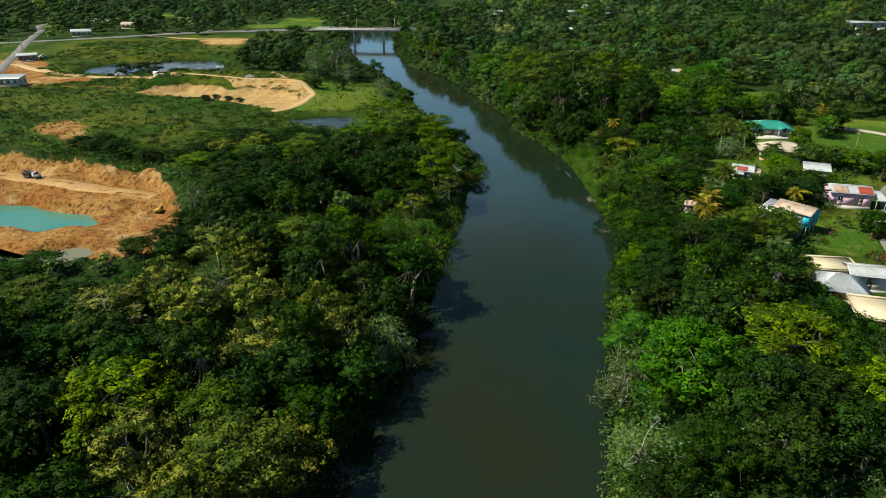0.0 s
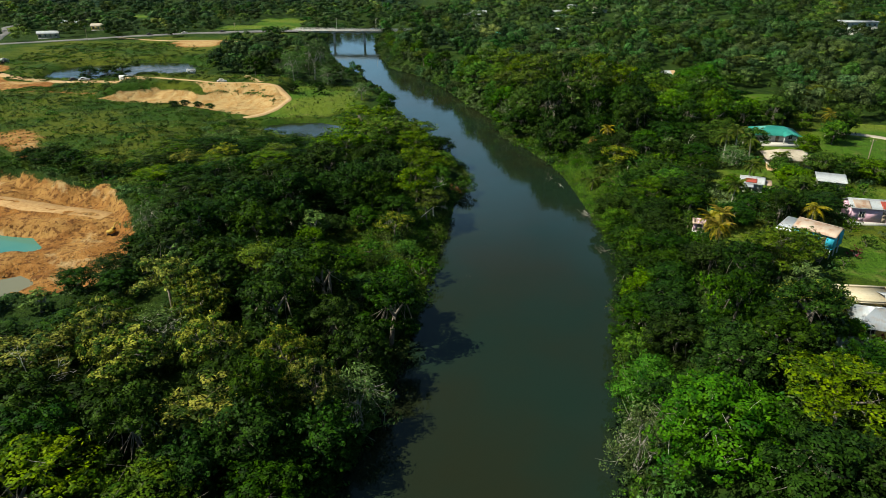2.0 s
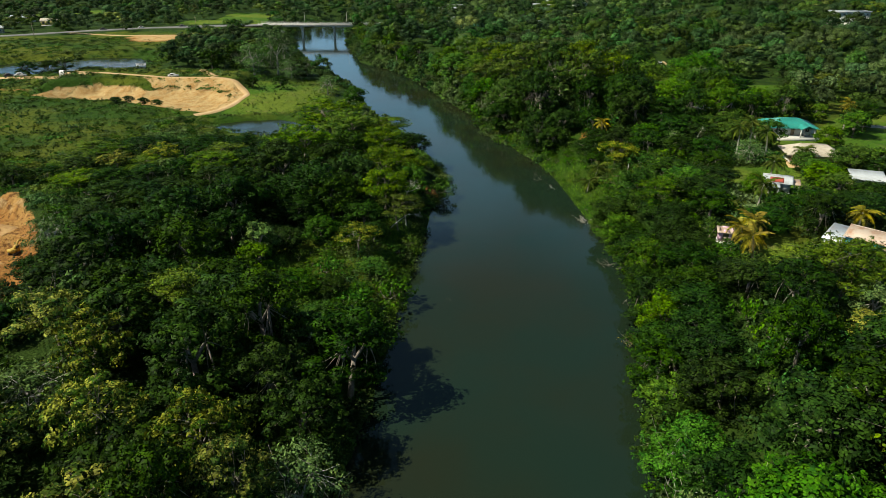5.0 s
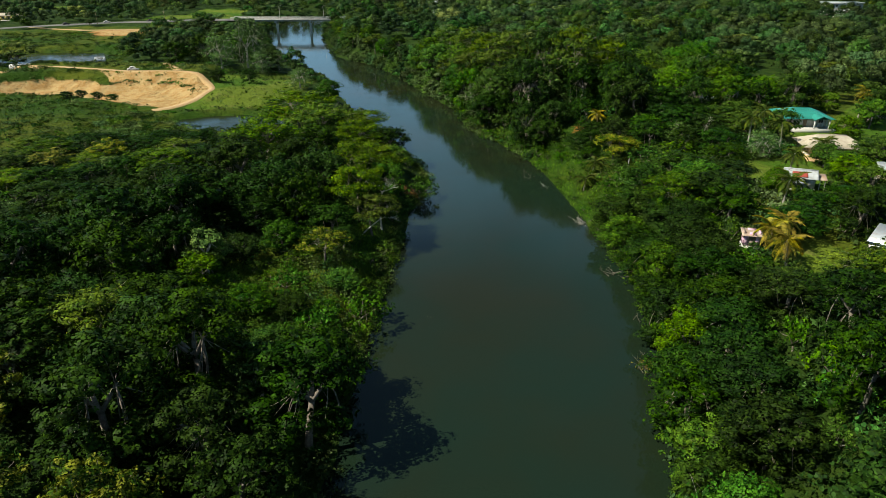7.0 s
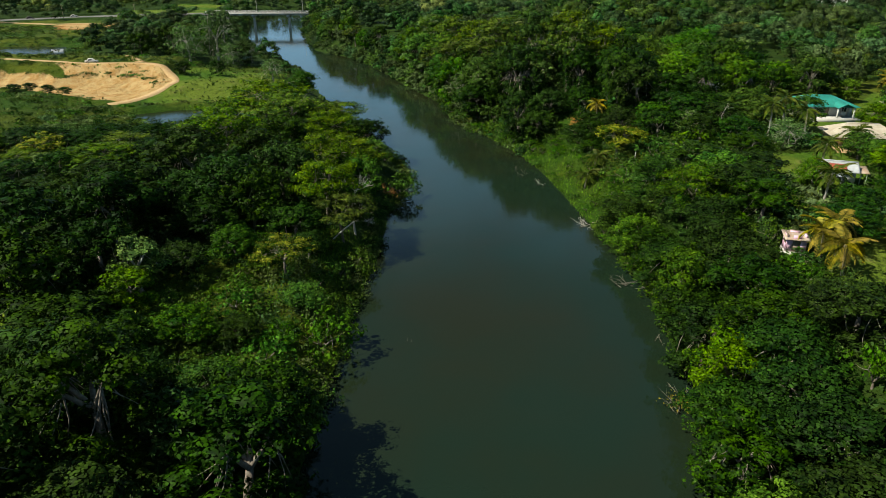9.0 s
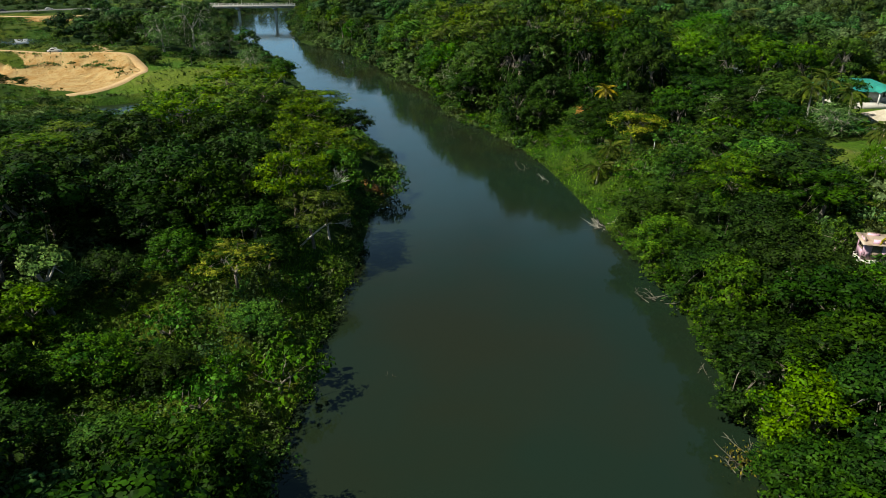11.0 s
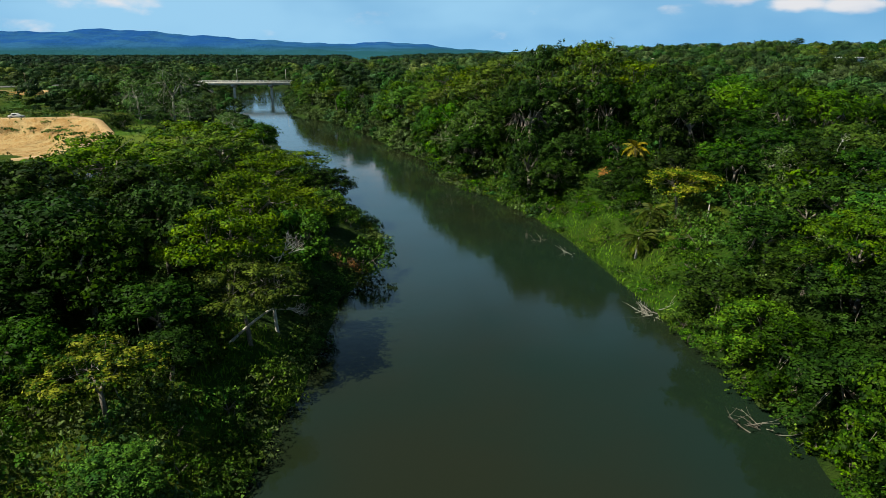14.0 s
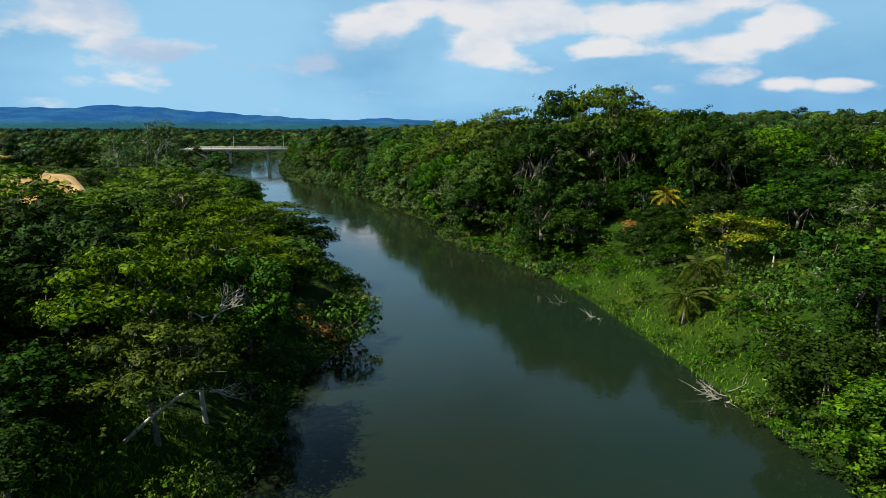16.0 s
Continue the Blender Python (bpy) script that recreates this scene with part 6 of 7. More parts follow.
def house(label, x, y, turn, L, W, wall_h, roof_mat, wall_mat, roof="gable", rise=1.3, eave=0.55, raised=0.3, trim=PAINT_WHITE, storeys=1, name="house", sink=0.0):
    """A house on its own base: walls with openings, windows, a door, a ribbed roof; posts and steps where it is raised."""
    base = new(name)
    ca, sa = math.cos(radians(turn)), math.sin(radians(turn))
    foot = land([(x + ca * u - sa * v, y + sa * u + ca * v) for u in (-L / 2, L / 2) for v in (-W / 2, W / 2)])
    ground_z = float(foot.max())
    base.matrix_world = pose(x, y, ground_z - sink, 0, 0, turn)
    tagged(base, label, "house" if name == "house" else name.replace("_", " "))
    drop = float(foot.max() - foot.min()) + 0.4
    z0, z1 = raised, raised + wall_h * storeys
    hx, hy = L / 2, W / 2
    walls = Geo()
    doors = []
    runs = [((-hx, -hy), (hx, -hy), L), ((hx, -hy), (hx, hy), W), ((hx, hy), (-hx, hy), L), ((-hx, hy), (-hx, -hy), W)]
    panes = []
    for k, (a, b, length) in enumerate(runs):
        for s in range(storeys):
            zs = z0 + s * wall_h
            holes = []
            n = max(1, int(length / 2.9))
            for w in range(n):
                c = length * (w + 0.5) / n
                if k in (0, 1) and w == n // 2 and s == 0:
                    holes.append((c - 0.45, c + 0.45, 0.0, 2.05))
                    doors.append((k, c, zs))
                else:
                    holes.append((c - 0.5, c + 0.5, 0.95, 2.05))
                    panes.append((k, c, zs))
            m = wall_run(walls, a, b, zs, zs + wall_h, holes)
    if raised > 1.0:
        walls.box(-hx, -hy, z0 - 0.2, hx, hy, z0)
    else:
        part("plinth", Geo().box(-hx - 0.1, -hy - 0.1, -drop, hx + 0.1, hy + 0.1, z0 - 0.004), CONCRETE, base)
    if roof == "gable":
        for sx in (-1, 1):
            e = sx * (hx - 0.08)
            walls.add([(e - 0.08, -hy, z1), (e - 0.08, hy, z1), (e - 0.08, 0, z1 + rise), (e + 0.08, -hy, z1), (e + 0.08, hy, z1), (e + 0.08, 0, z1 + rise)], [(0, 3, 5, 2), (1, 2, 5, 4), (0, 1, 4, 3)], [(0, 2, 1), (3, 4, 5)])
    part("wall", walls, wall_mat, base)

    def side(k):
        a, b, _ = runs[k]
        return pose(a[0], a[1], 0, 0, 0, math.degrees(math.atan2(b[1] - a[1], b[0] - a[0])))

    for k, c, zs in panes:
        m = side(k)
        f = Geo()
        for bx in ((c - 0.56, -0.04, zs + 0.89, c + 0.56, 0.10, zs + 0.97), (c - 0.56, -0.04, zs + 2.03, c + 0.56, 0.10, zs + 2.11), (c - 0.56, -0.04, zs + 0.97, c - 0.47, 0.10, zs + 2.03), (c + 0.47, -0.04, zs + 0.97, c + 0.56, 0.10, zs + 2.03), (c - 0.03, -0.02, zs + 0.97, c + 0.03, 0.08, zs + 2.03)):
            f.box(*bx, m)
        w = part("window", f, trim, base)
        part("pane", Geo().box(c - 0.47, 0.05, zs + 0.97, c + 0.47, 0.07, zs + 2.03, m), GLASS, w)
    for k, c, zs in doors:
        m = side(k)
        d = part("door", Geo().box(c - 0.44, 0.03, zs + 0.01, c + 0.44, 0.09, zs + 2.04, m).box(c - 0.32, 0.02, zs + 0.2, c + 0.32, 0.035, zs + 0.9, m).box(c - 0.32, 0.02, zs + 1.1, c + 0.32, 0.035, zs + 1.85, m), TIMBER, base)
        part("handle", Geo().tube([(0, 0, 0), (0.0, -0.05, 0), (0.1, -0.05, 0)], [0.015] * 3, 5).mesh("handle", STEEL_DARK), None, d).matrix_local = m @ pose(c + 0.3, 0.02, zs + 1.0)
    top = Geo()
    ex, ey = hx + eave, hy + eave
    ze = z1 - rise * eave / hy if roof in ("gable", "hip") else z1
    if roof == "gable":
        sheet_slope(top, (-ex, -ey, ze), (ex, -ey, ze), (ex, 0, z1 + rise), (-ex, 0, z1 + rise))
        sheet_slope(top, (ex, ey, ze), (-ex, ey, ze), (-ex, 0, z1 + rise), (ex, 0, z1 + rise))
        top.box(-ex, -0.16, z1 + rise - 0.03, ex, 0.16, z1 + rise + 0.06)
    elif roof == "hip":
        rx = max(0.4, hx - hy * 0.8)
        z2 = z1 + rise
        sheet_slope(top, (-ex, -ey, ze), (ex, -ey, ze), (rx, 0, z2), (-rx, 0, z2))
        sheet_slope(top, (ex, ey, ze), (-ex, ey, ze), (-rx, 0, z2), (rx, 0, z2))
        sheet_slope(top, (ex, -ey, ze), (ex, ey, ze), (rx + 0.02, 0, z2), (rx, 0, z2))
        sheet_slope(top, (-ex, ey, ze), (-ex, -ey, ze), (-rx - 0.02, 0, z2), (-rx, 0, z2))
        top.box(-rx, -0.15, z2 - 0.03, rx, 0.15, z2 + 0.06)
    elif roof == "mono":
        sheet_slope(top, (-ex, -ey, z1 + 0.1), (ex, -ey, z1 + 0.1), (ex, ey, z1 + 0.1 + rise), (-ex, ey, z1 + 0.1 + rise))
        top.box(-hx, hy - 0.15, z1, hx, hy, z1 + rise)
    else:
        top.box(-ex, -ey, z1, ex, ey, z1 + 0.22)
        for bx in ((-ex, -ey, ex, -ey + 0.2), (-ex, ey - 0.2, ex, ey), (-ex, -ey + 0.2, -ex + 0.2, ey - 0.2), (ex - 0.2, -ey + 0.2, ex, ey - 0.2)):
            top.box(bx[0], bx[1], z1 + 0.22, bx[2], bx[3], z1 + 0.55)
    part("roof", top, roof_mat, base)
    if raised > 1.0:
        for u in np.linspace(-hx + 0.3, hx - 0.3, 4):
            for v in (-hy + 0.3, 0, hy - 0.3):
                part("post", Geo().box(u - 0.1, v - 0.1, -drop, u + 0.1, v + 0.1, raised - 0.2, taper=0.01), trim, base)
        st = Geo()
        n = int(raised / 0.19)
        for k in range(n):
            st.box(hx - 1.6 + 0, 0, 0, hx - 0.6, 0.28, 0.05, pose(0, -hy - 0.28 * (n - k), raised * (k + 1) / (n + 1)))
        for u in (hx - 1.66, hx - 0.6):
            st.add([(u, -hy - 0.28 * n - 0.1, 0), (u + 0.06, -hy - 0.28 * n - 0.1, 0), (u + 0.06, -hy, raised), (u, -hy, raised), (u, -hy - 0.28 * n - 0.1, -0.3), (u + 0.06, -hy - 0.28 * n - 0.1, -0.3), (u + 0.06, -hy, raised - 0.3), (u, -hy, raised - 0.3)], [(0, 1, 2, 3), (7, 6, 5, 4), (0, 3, 7, 4), (1, 5, 6, 2), (0, 4, 5, 1), (3, 2, 6, 7)])
        part("stairs", st, TIMBER, base, "weathered wooden steps")
    return base


def lean_to(base, x0, y0, x1, y1, h0, h1, roof_mat, wall_mat=None, posts=True):
    """An open or boarded roofed bay beside a house."""
    g = Geo()
    sheet_slope(g, (x0, y0, h0), (x1, y0, h0), (x1, y1, h1), (x0, y1, h1))
    part("annexe_roof", g, roof_mat, base)
    if wall_mat:
        w = Geo()
        w.box(x0 + 0.3, y0 + 0.3, -0.6, x0 + 0.42, y1 - 0.02, h0 - 0.08).box(x0 + 0.42, y0 + 0.3, -0.6, x1 - 0.02, y0 + 0.42, h0 - 0.08)
        part("annexe_wall", w, wall_mat, base)
    if posts:
        for u in (x0 + 0.3, x1 - 0.3):
            part("post", Geo().box(u - 0.06, y0 + 0.2, -0.6, u + 0.06, y0 + 0.32, h0 - 0.06, taper=0.004), PAINT_WHITE, base)


blue = house("turquoise wooden house on posts with a rusty tin roof", 71.2, 122.3, -50, 6.8, 4.6, 2.5, TIN_RUST, PAINT_BLUE, rise=1.0, eave=0.35, raised=2.0)
lean_to(blue, -6.6, -2.6, -3.8, 2.6, 3.2, 4.2, TIN_GREY, PAINT_WHITE, False)
teal = house("pale bungalow with a broad teal hipped roof on a lawn", 101.9, 200.4, -12, 10.4, 8.0, 2.4, TIN_TEAL, PAINT_WHITE, "hip", 1.3, 1.1, 0.4)
porch = Geo()
sheet_slope(porch, (1.0, -6.6, 2.5), (1.0, -3.0, 2.7), (2.9, -3.0, 3.6), (2.9, -6.6, 3.4))
sheet_slope(porch, (4.8, -3.0, 2.7), (4.8, -6.6, 2.5), (2.9, -6.6, 3.4), (2.9, -3.0, 3.6))
part("porch_roof", porch, TIN_TEAL, teal)
for u in (1.3, 4.5):
    part("porch_column", Geo().box(u - 0.14, -6.4, -0.4, u + 0.14, -6.12, 2.6, taper=0.02), PAINT_WHITE, teal)
part("porch_floor", Geo().box(-5, -6.7, -0.6, 6, -4.25, 0.42), CONCRETE, teal)
house("low house under a weathered tan hipped roof", 94.6, 177.4, -14, 10.4, 6.2, 2.0, ROOF_TAN, PAINT_CREAM, "hip", 1.4, 1.0)
patch = house("small shack patched with red and white tin sheets", 75.2, 156.6, -25, 4.6, 3.6, 2.0, TIN_WHITE, PAINT_WHITE, "gable", 0.9, 0.4)
lean_to(patch, 2.8, -1.4, 4.2, 1.4, 1.9, 2.3, TIN_RUST)
g = Geo()
sheet_slope(g, (-1.4, -2.0, 2.37), (1.0, -2.0, 2.37), (1.0, -0.7, 2.93), (-1.4, -0.7, 2.93))
part("roof_patch", g, TIN_RED, patch)
lean_to(patch, -2.4, -3.9, 0.4, -2.2, 1.8, 2.2, TIN_GREY)
house("long shed under a plain white tin roof", 93.6, 156.6, -24, 5.6, 4.4, 1.9, TIN_WHITE, PAINT_CREAM, "mono", 0.7, 0.4)
pink = house("pink house with a patched red and pale tin roof", 90, 136.8, -14, 8.2, 5.0, 3.0, TIN_WHITE, PAINT_PINK, "gable", 1.0, 0.35, 0.6)
for u0, u1, mat in ((1.4, 4.2, TIN_RED), (-3.6, -0.6, TIN_RUST)):
    g = Geo()
    sheet_slope(g, (u0, -2.75, 3.57), (u1, -2.75, 3.57), (u1, -0.5, 4.47), (u0, -0.5, 4.47))
    part("roof_patch", g, mat, pink)
lean_to(pink, 5.0, -2.6, 7.4, 2.6, 2.3, 2.9, TIN_WHITE)
yellow = house("yellow walled house with a pale grey hipped roof", 64.2, 93.6, -20, 6.4, 6.0, 2.4, TIN_GREY, PAINT_YELLOW, "hip", 1.4, 0.7)
house("flat-roofed cream outbuilding beside the yellow house", 66.2, 100.0, -8, 7.2, 4.5, 2.4, PAINT_CREAM, PAINT_YELLOW, "flat", 0.2, 0.3)
house("annexe with a low white tin roof by the road", 70.8, 97.4, -15, 5.6, 4.6, 2.6, TIN_WHITE, PAINT_WHITE, "gable", 0.7, 0.5)
house("cream flat-roofed house by the village road", 65.0, 83.2, -15, 8.0, 6.5, 2.8, PAINT_CREAM, PAINT_CREAM, "flat", 0.2, 0.4)
house("tiny garden hut under the golden palms", 54.6, 134.4, -20, 2.2, 1.8, 1.5, TIN_RUST, PAINT_PINK, "mono", 0.3, 0.3, 0.1, TIMBER, name="garden_hut")
house("small white hut among trees by the track", 104, 305, -10, 6.5, 4.5, 2.5, TIN_WHITE, PAINT_WHITE, "mono", 0.7, 0.4)
house("little hut with a red roof among trees", 95.5, 271, -10, 4.0, 3.2, 2.3, TIN_RED, PAINT_WHITE, "gable", 0.8, 0.3, name="hut")
house("white roofed hut half hidden by garden trees", 88, 221, -20, 5.0, 4.0, 2.4, TIN_WHITE, PAINT_WHITE, "gable", 0.8, 0.4, name="hut")
house("large white two-storey building on a rise", 260, 421, -8, 19, 9, 2.8, TIN_WHITE, PAINT_WHITE, "flat", 0.3, 0.5, storeys=2)
house("distant house with a green tin roof by the wood", 45, 459, 0, 14, 8, 3.0, TIN_TEAL, PAINT_WHITE, "gable", 1.5, 0.6)
house("distant white roofed house among trees", 48, 640, 0, 13, 8, 3.2, TIN_WHITE, PAINT_WHITE, "gable", 1.6, 0.6)
house("distant white roofed house among trees", 96, 497, -5, 9, 6, 3.0, TIN_WHITE, PAINT_WHITE, "gable", 1.4, 0.5)
house("distant white roofed house among trees", 40, 530, 5, 9, 6, 3.0, TIN_WHITE, PAINT_CREAM, "gable", 1.4, 0.5)
for k, (x, y, w) in enumerate(FAR_HOUSES):
    house("distant white roofed house among trees", x, y, (-8, 6, 12, -4, 9, 0)[k], w, w * 0.55, 3.0, (TIN_WHITE, TIN_GREY, TIN_WHITE, TIN_TEAL, TIN_WHITE, ROOF_TAN)[k], PAINT_WHITE, "gable", 1.5, 0.6)
house("long white building far off by the hillside road", 212, 830, -4, 30, 12, 3.4, TIN_WHITE, PAINT_WHITE, "gable", 2.0, 0.6, storeys=2)
house("far building with a red roof by the hillside road", 248, 850, 4, 22, 12, 3.4, TIN_RED, PAINT_WHITE, "gable", 2.0, 0.6, storeys=2)
house("small pale blue hut at the edge of the pit", -116, 347, 20, 3.4, 3.0, 1.9, TIN_GREY, PAINT_WHITE, "gable", 1.2, 0.4, name="hut")
house("long open-yard shed with a grey tin roof", -208, 312, 8, 18, 8, 3.0, TIN_GREY, CONCRETE, "mono", 0.8, 0.6, name="shed")
house("roadside stall with a pale tin roof", -238, 384, 30, 9, 6, 2.6, TIN_WHITE, TIMBER, "mono", 0.6, 0.8, name="stall")
house("cream house with a pale roof beside the highway", -268, 505, 25, 13, 8, 3.0, TIN_WHITE, PAINT_CREAM, "gable", 1.4, 0.6)
house("house with a white roof behind the highway", -292, 590, 20, 16, 9, 3.0, TIN_WHITE, PAINT_CREAM, "gable", 1.6, 0.6)
house("pale yellow house behind the highway trees", -255, 560, 10, 14, 8, 3.0, ROOF_TAN, PAINT_YELLOW, "gable", 1.6, 0.6)
wl2 = Geo().box(-7, -0.12, -0.6, 7, 0.12, 1.7).box(-7.1, -0.2, 1.7, 7.1, 0.2, 1.85)
for u in (-7, -3.5, 0, 3.5, 7):
    wl2.box(u - 0.2, -0.2, -0.6, u + 0.2, 0.2, 2.0)
garden_wall = part("garden_wall", wl2, PAINT_WHITE, None)
garden_wall.matrix_world = pose(63.5, 88.5, float(land([(63.5, 88.5)])[0]), 0, 0, -16)
tagged(garden_wall, "low white garden wall with piers", "wall")


# ---------------------------------------------------------------- bridge
BRIDGE_CONCRETE = surface("pale_bridge_concrete", (0.62, 0.61, 0.57), (0.72, 0.71, 0.66), (0.50, 0.48, 0.44), 0.2, 3.0, depth=0.01)


def bridge():
    base = new("bridge")
    a, b = np.array([-101.0, 541.0]), np.array([-4.0, 531.5])
    L = float(np.linalg.norm(b - a))
    base.matrix_world = pose(a[0], a[1], 0, 0, 0, math.degrees(math.atan2(b[1] - a[1], b[0] - a[0])))
    tagged(base, "grey concrete road bridge on slim round piers", "bridge")
    part("deck", Geo().box(0, -4.6, 9.45, L, 4.6, 9.85).box(0, -4.6, 9.85, L, -4.2, 10.1).box(0, 4.2, 9.85, L, 4.6, 10.1), CONCRETE, base)
    part("carriageway", Geo().box(0, -4.15, 9.851, L, 4.15, 9.89), ASPHALT, base)
    for v in (-3.2, -1.1, 1.1, 3.2):
        part("girder", Geo().box(0, v - 0.22, 8.45, L, v + 0.22, 9.44).box(0, v - 0.4, 8.4, L, v + 0.4, 8.62), CONCRETE, base)
    for v in (-4.4, 4.4):
        r = part("railing", Geo().box(0, v - 0.07, 10.95, L, v + 0.07, 11.08).box(0, v - 0.05, 10.5, L, v + 0.05, 10.6), PAINT_WHITE, base)
        for u in np.arange(0.5, L, 2.4):
            part("baluster", Geo().box(u - 0.08, v - 0.08, 10.1, u + 0.08, v + 0.08, 10.95, taper=0.005), PAINT_WHITE, r)
    for u in (7.6, 31.0, 54.3, 78.0):
        p = Geo()
        x, y = a + (b - a) * u / L
        p.tube([(u, 0, -3.0), (u, 0, 0.2), (u, 0, 7.5)], [1.0, 0.85, 0.8], 14)
        pier = part("pier", p, BRIDGE_CONCRETE, base, smooth=True)
        part("pier_cap", Geo().box(u - 0.9, -4.2, 7.5, u + 0.9, 4.2, 8.4).box(u - 0.7, -2.8, 7.1, u + 0.7, 2.8, 7.5), CONCRETE, pier)
    return base


bridge()


def pole(x, y, z, h, label, name="utility_pole", arm=True, mat=TIMBER, lamp=False):
    base = new(name)
    base.matrix_world = pose(x, y, z, 0, 0, RNG.uniform(-20, 20))
    tagged(base, label, "pole")
    part("pole", Geo().tube([(0, 0, -0.5), (0, 0, h * 0.5), (0, 0, h)], [0.16, 0.13, 0.10], 8), mat, base)
    if arm:
        part("crossarm", Geo().box(-0.9, -0.06, h - 0.6, 0.9, 0.06, h - 0.48).box(-0.9, -0.03, h - 0.48, -0.84, 0.03, h - 0.34).box(0.84, -0.03, h - 0.48, 0.9, 0.03, h - 0.34), TIMBER, base)
    if lamp:
        part("arm", Geo().tube([(0, 0, h - 0.1), (0.7, 0, h + 0.3), (1.6, 0, h + 0.3)], [0.05, 0.045, 0.04], 6), mat, base)
        part("lamp_head", Geo().box(1.3, -0.12, h + 0.2, 1.95, 0.12, h + 0.34, taper=0.03), STEEL_DARK, base)
    return base


pole(-68.5, 542, 9.85, 8.0, "thin grey street lamp on the bridge", "street_lamp", False, CONCRETE, True)
pole(-38, 539, 9.85, 8.0, "thin grey street lamp on the bridge", "street_lamp", False, CONCRETE, True)
for x, y in ((112, 172), (-230, 482), (-180, 512), (-290, 452), (-262, 420), (-140, 520)):
    pole(x, y, float(land([(x, y)])[0]), 8.0, "weathered wooden utility pole with a crossarm beside the road")


# ---------------------------------------------------------------- vehicles and machines
def wheel(parent, x, y, r, w):
    t = Geo().tube([(x, y - w / 2, r), (x, y - w / 2 + 0.05, r), (x, y + w / 2 - 0.05, r), (x, y + w / 2, r)], [r * 0.86, r, r, r * 0.86], 14)
    ob = part("wheel", t, RUBBER, parent)
    part("rim", Geo().tube([(x, y - w / 2 - 0.02, r), (x, y + w / 2 + 0.02, r)], [r * 0.5, r * 0.5], 10), TIN_GREY, ob)


def stand_on(base, x, y, turn, size=1.0):
    base.matrix_world = pose(x, y, float(land([(x, y)])[0]) + 0.06, 0, 0, turn) @ Matrix.Scale(size, 4)


def dump_truck(x, y, turn):
    b = new("dump_truck")
    stand_on(b, x, y, turn, 0.70)
    tagged(b, "dark tipper truck with a white cab on the quarry road", "truck")
    part("chassis", Geo().box(-3.6, -0.5, 0.75, 3.3, 0.5, 1.05), STEEL_DARK, b)
    bed = Geo().box(-3.7, -1.2, 1.15, 1.0, 1.2, 1.3)
    for bx in ((-3.7, -1.2, 1.3, 1.0, -1.08, 2.5), (-3.7, 1.08, 1.3, 1.0, 1.2, 2.5), (-3.7, -1.08, 1.3, -3.58, 1.08, 2.4), (0.88, -1.08, 1.3, 1.0, 1.08, 2.9)):
        bed.box(*bx)
    for u in np.arange(-3.3, 0.9, 0.85):
        bed.box(u, -1.28, 1.2, u + 0.12, -1.2, 2.5).box(u, 1.2, 1.2, u + 0.12, 1.28, 2.5)
    part("tipper_bed", bed, STEEL_DARK, b)
    part("cab", Geo().box(1.15, -1.15, 0.9, 2.5, 1.15, 1.9).box(1.15, -1.1, 1.9, 2.4, 1.1, 2.75, taper=0.14).box(2.5, -0.95, 0.9, 3.5, 0.95, 1.75, taper=0.06), PAINT_WHITE, b)
    part("windscreen", Geo().box(2.30, -0.9, 1.98, 2.44, 0.9, 2.55), GLASS, b)
    for u in (-2.9, -1.8, 2.8):
        for v in (-1.05, 1.05):
            wheel(b, u, v, 0.52, 0.36)
    return b


def backhoe(x, y, turn):
    b = new("excavator")
    stand_on(b, x, y, turn, 0.60)
    tagged(b, "yellow excavator digging at the quarry face", "excavator")
    for v in (-1.0, 1.0):
        part("track", Geo().box(-1.7, v - 0.28, 0.0, 1.7, v + 0.28, 0.75, taper=0.12), STEEL_DARK, b)
    part("body", Geo().box(-1.6, -1.15, 0.85, 1.0, 1.15, 1.75).box(-1.75, -1.1, 0.95, -1.0, 1.1, 1.95, taper=0.1), MACHINE_YELLOW, b)
    cab = part("cab", Geo().box(-0.2, -1.1, 1.75, 1.1, -0.1, 2.85, taper=0.1), MACHINE_YELLOW, b)
    part("cab_glass", Geo().box(-0.12, -1.13, 1.95, 1.12, -0.08, 2.65, taper=0.06), GLASS, cab)
    boom = part("boom", Geo().tube([(0.9, 0.3, 1.4), (2.2, 0.3, 3.4), (3.8, 0.3, 3.6)], [0.24, 0.26, 0.18], 6), MACHINE_YELLOW, b)
    part("stick", Geo().tube([(3.8, 0.3, 3.6), (4.5, 0.3, 1.6)], [0.18, 0.13], 6), MACHINE_YELLOW, boom)
    part("bucket", Geo().box(4.1, -0.2, 0.7, 4.9, 0.8, 1.5, taper=0.15), STEEL_DARK, boom)
    return b


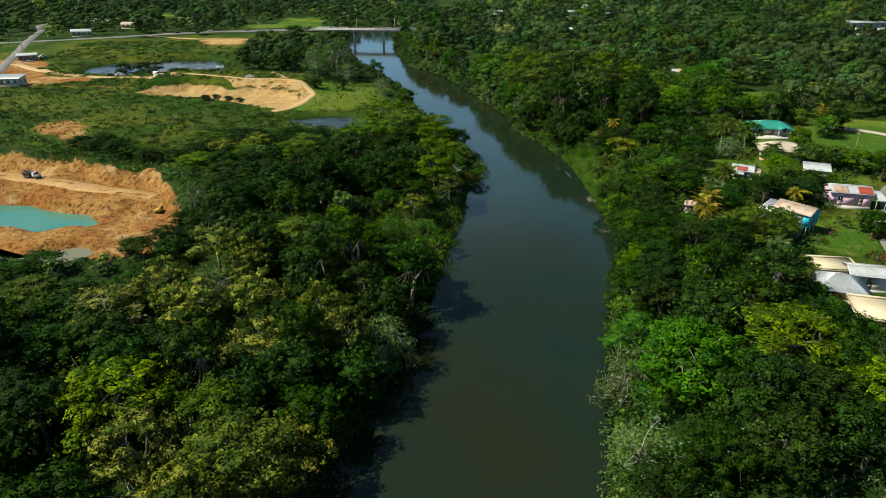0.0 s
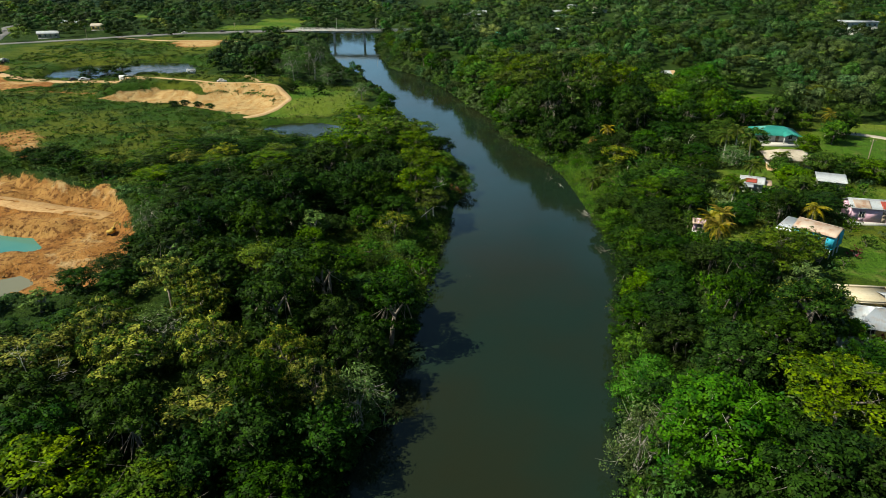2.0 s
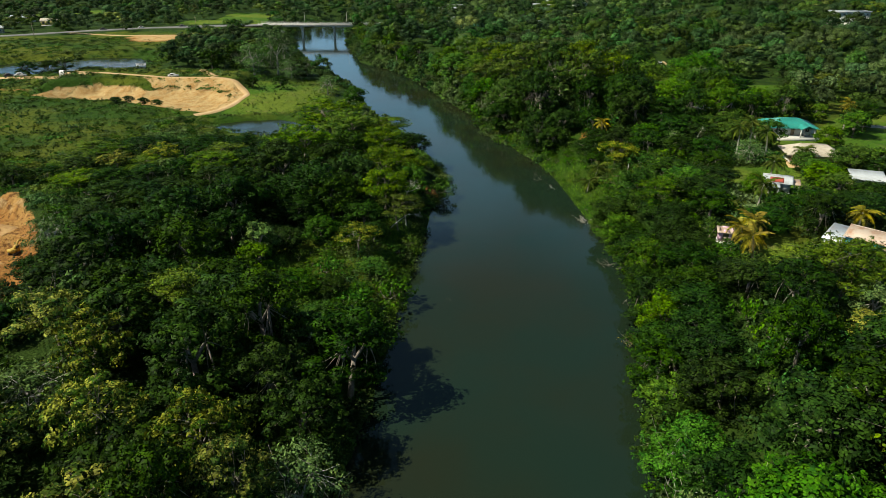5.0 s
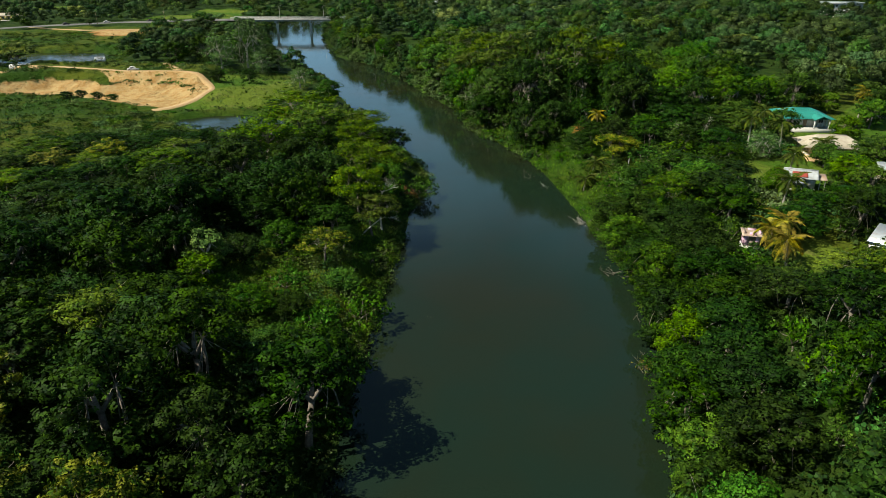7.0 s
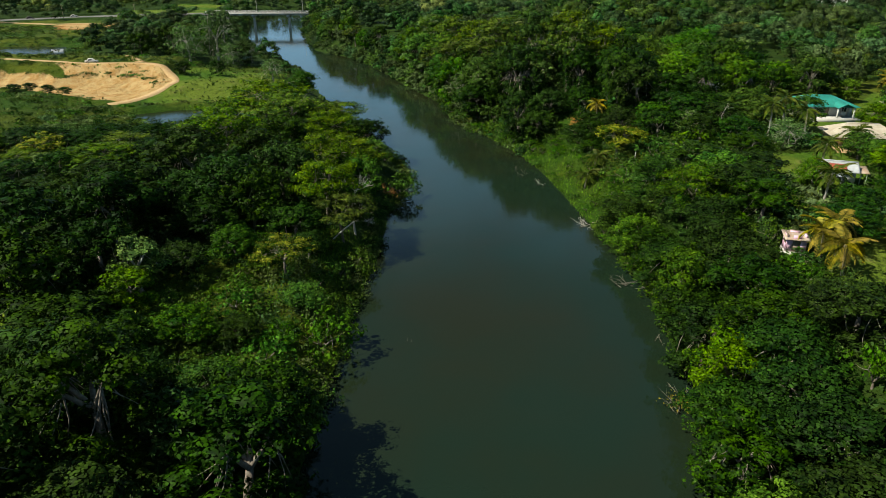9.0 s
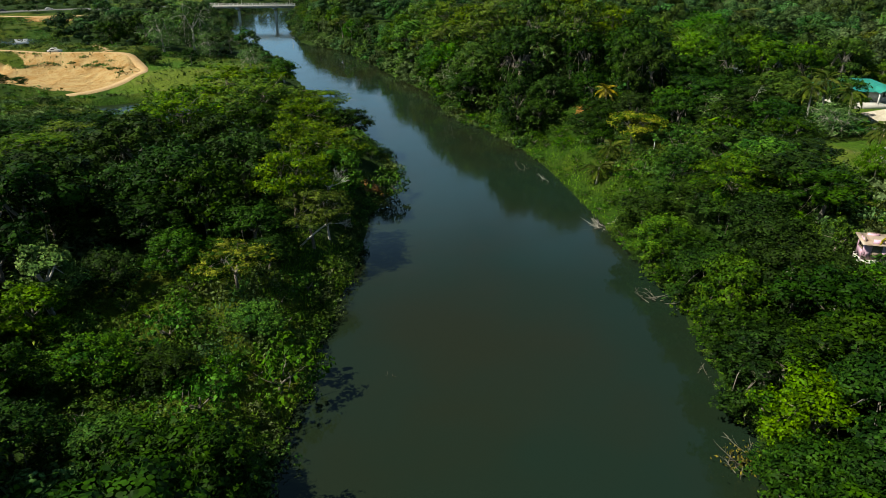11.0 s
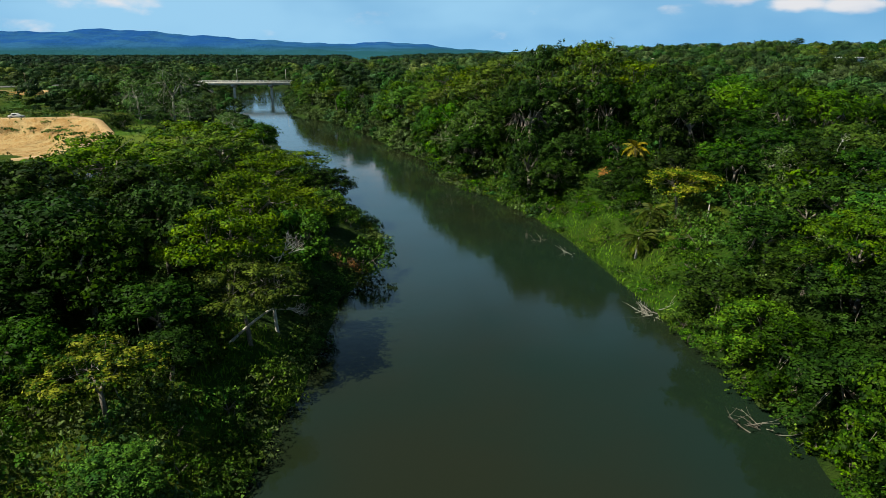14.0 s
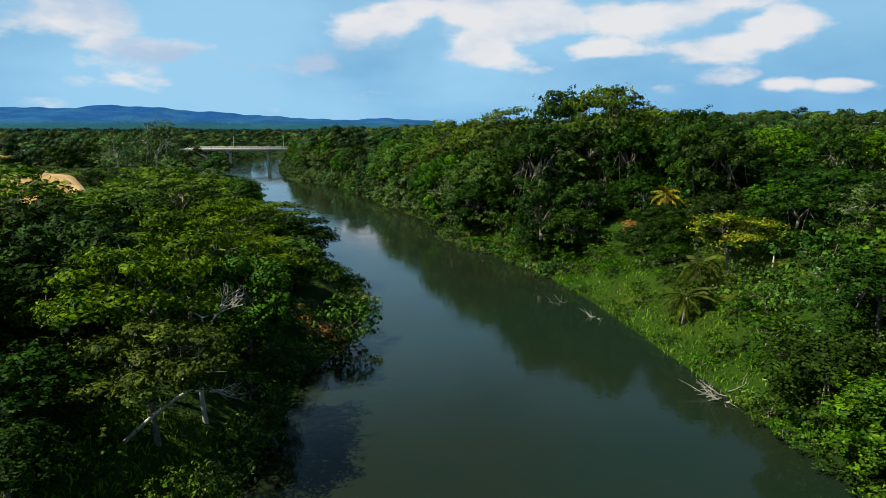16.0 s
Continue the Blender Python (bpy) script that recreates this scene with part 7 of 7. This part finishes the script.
def car(x, y, turn, paint, label, long=4.2, high=1.45, name="car", z=None):
    b = new(name)
    stand_on(b, x, y, turn)
    if z is not None:
        b.location.z = z
    tagged(b, label, "car" if name == "car" else name)
    h = long / 2
    w = 0.85 if long < 5 else 1.15
    mid = high * 0.58
    if long < 5:
        prof = [(-h, 0.3), (-h, mid), (-h * 0.7, mid), (-h * 0.5, high), (h * 0.2, high), (h * 0.45, mid), (h * 0.95, mid * 0.88), (h, 0.3)]
    else:
        prof = [(-h, 0.35), (-h, high - 0.15), (-h * 0.96, high), (h * 0.9, high), (h * 0.98, mid * 1.05), (h, mid), (h, 0.35)]
    n = len(prof)
    g = Geo()
    v = [(px, -w * (1 if pz <= mid else 0.86), pz) for px, pz in prof] + [(px, w * (1 if pz <= mid else 0.86), pz) for px, pz in prof]
    g.add(v, [(k, (k + 1) % n, n + (k + 1) % n, n + k)[::-1] for k in range(n)], [(0, k + 1, k)[::-1] for k in range(1, n - 1)] + [(n, n + k, n + k + 1)[::-1] for k in range(1, n - 1)])
    part("body", g, paint, b)
    part("side_glass", Geo().box(-h * 0.5, -w * 0.95, mid + 0.06, h * 0.3, w * 0.95, high - 0.12, taper=0.05), GLASS, b)
    for u in (-h * 0.62, h * 0.62):
        for s in (-w + 0.06, w - 0.06):
            wheel(b, u, s, 0.32 if long < 5 else 0.45, 0.22)
    return b


dump_truck(-114.5, 173.5, -18)
backhoe(-71.5, 153.5, 70)
car(-141, 333, 12, PAINT_WHITE, "white minibus parked above the sand pit", 8.0, 2.6, "bus")
car(-163, 335, 20, PAINT_WHITE, "white pickup parked above the sand pit", 4.8, 1.7)
car(-169, 337, 40, STEEL_DARK, "dark car parked beside the pond", 4.3)
car(-142, 330, 60, PAINT_WHITE, "white car parked by the sand pit", 4.3)
car(-92, 316, 10, PAINT_WHITE, "white car parked under trees by the pit", 4.2)
car(-236, 396, 60, PAINT_WHITE, "white car parked by the roadside stall", 4.3)
car(-232, 390, 80, STEEL_DARK, "dark car parked by the roadside stall", 4.3)
car(-200, 513.5, 30, STEEL_DARK, "dark car on the highway", 4.3)
car(-178, 522.5, 25, PAINT_WHITE, "white car on the highway", 4.3)
car(-152, 528.5, 15, STEEL_DARK, "dark car on the highway", 4.3)
car(104, 141.5, 60, STEEL_DARK, "dark car parked beside the pink house", 4.3)


# ---------------------------------------------------------------- driftwood, snags and bank litter
def brush_pile(name, label, x, y, z, n, spread_r, length, mat, leaf=None):
    rng = np.random.RandomState(int(x * 7 + y))
    base = new(name)
    base.matrix_world = pose(x, y, z)
    tagged(base, label, "driftwood")
    for k in range(n):
        a = rng.uniform(0, 6.283)
        p = np.array([rng.normal() * spread_r, rng.normal() * spread_r, rng.uniform(-0.3, 0.1)])
        d = np.array([math.cos(a), math.sin(a), rng.uniform(0.05, 0.7)])
        g = Geo()
        ln = length * rng.uniform(0.5, 1.2)
        limb(g, rng, p, p + d * ln, 0.05 * length / 2, 0.012, 5, 6, 0.1)
        for s in (0.45, 0.7, 0.85):
            q = p + d * ln * s
            limb(g, rng, q, q + (d + rng.normal(size=3) * 0.7) * ln * 0.32, 0.02, 0.006, 4, 4, 0.0)
        part("branch", g, mat, base)
    if leaf:
        g = Geo()
        C = rng.normal(size=(150, 3)) * [spread_r, spread_r, 0.35] + [0, 0, 0.6]
        g.leaves(C, rng.normal(size=(150, 3)) + [0, 0, 1], 0.16, 0.5, rng)
        part("leaves", g, leaf, base, "yellowing leaves")
    return base


brush_pile("driftwood", "heap of pale bare branches at the water's edge", 41.4, 169.5, 0.1, 16, 0.6, 1.8, BARK_PALE)
brush_pile("driftwood", "tangle of thin bare branches over the water", 39.8, 147.5, 0.1, 10, 0.7, 2.0, BARK)
brush_pile("driftwood", "fallen branch with yellowing leaves at the bank", 35.4, 120, 0.2, 9, 0.8, 1.7, BARK, LEAF_PALM_GOLD)
brush_pile("snag", "dark twigs standing out of the river", 36.9, 199, -0.1, 6, 0.4, 1.4, BARK)
brush_pile("snag", "thin pale branch lying in the shallow water", 39.0, 193.2, -0.1, 5, 0.5, 1.6, DEADWOOD)
brush_pile("snag", "reddish twigs just breaking the water", 8.5, 136, -0.15, 4, 0.3, 0.9, BARK)
brush_pile("snag", "dark twigs standing out of the river", 38.5, 132, -0.1, 6, 0.4, 1.3, BARK)
stump = part("stump", Geo().tube([(0, 0, -0.5), (0.05, 0, 1.2), (0.15, 0.05, 2.9)], [0.12, 0.10, 0.06], 7), DEADWOOD, None)
stump.matrix_world = pose(54.8, 184.2, float(land([(54.8, 184.2)])[0]), 6, -4, 0)
tagged(stump, "thin pale broken tree stump in the bushes", "stump")

# loose blocks below the quarry face and along the scarp
rng = np.random.RandomState(77)
g = Geo()
for k in range(420):
    if k < 60:
        x, y = rng.uniform(-135, -72), rng.uniform(166, 184)
    elif k < 300:
        x, y = rng.uniform(-112, -70), rng.uniform(128, 146)
    else:
        x, y = rng.uniform(-212, -140), rng.uniform(306, 316)
    s = rng.uniform(0.06, 0.2)
    z = float(GZ[np.abs(gy - y).argmin() * nx + np.abs(gx - x).argmin()])
    v = np.array([(-1, -1, -1), (1, -1, -1), (1, 1, -1), (-1, 1, -1), (-0.7, -0.7, 1), (0.7, -0.7, 1), (0.7, 0.7, 1), (-0.7, 0.7, 1)]) * s * rng.uniform(0.6, 1.2, (8, 3)) + [x, y, z]
    g.add(v, [(3, 2, 1, 0), (4, 5, 6, 7), (0, 1, 5, 4), (1, 2, 6, 5), (2, 3, 7, 6), (3, 0, 4, 7)])
tagged(part("rubble", g, ROCK, None), "broken earth clods and stones below the cut faces", "rubble", kind="stuff")
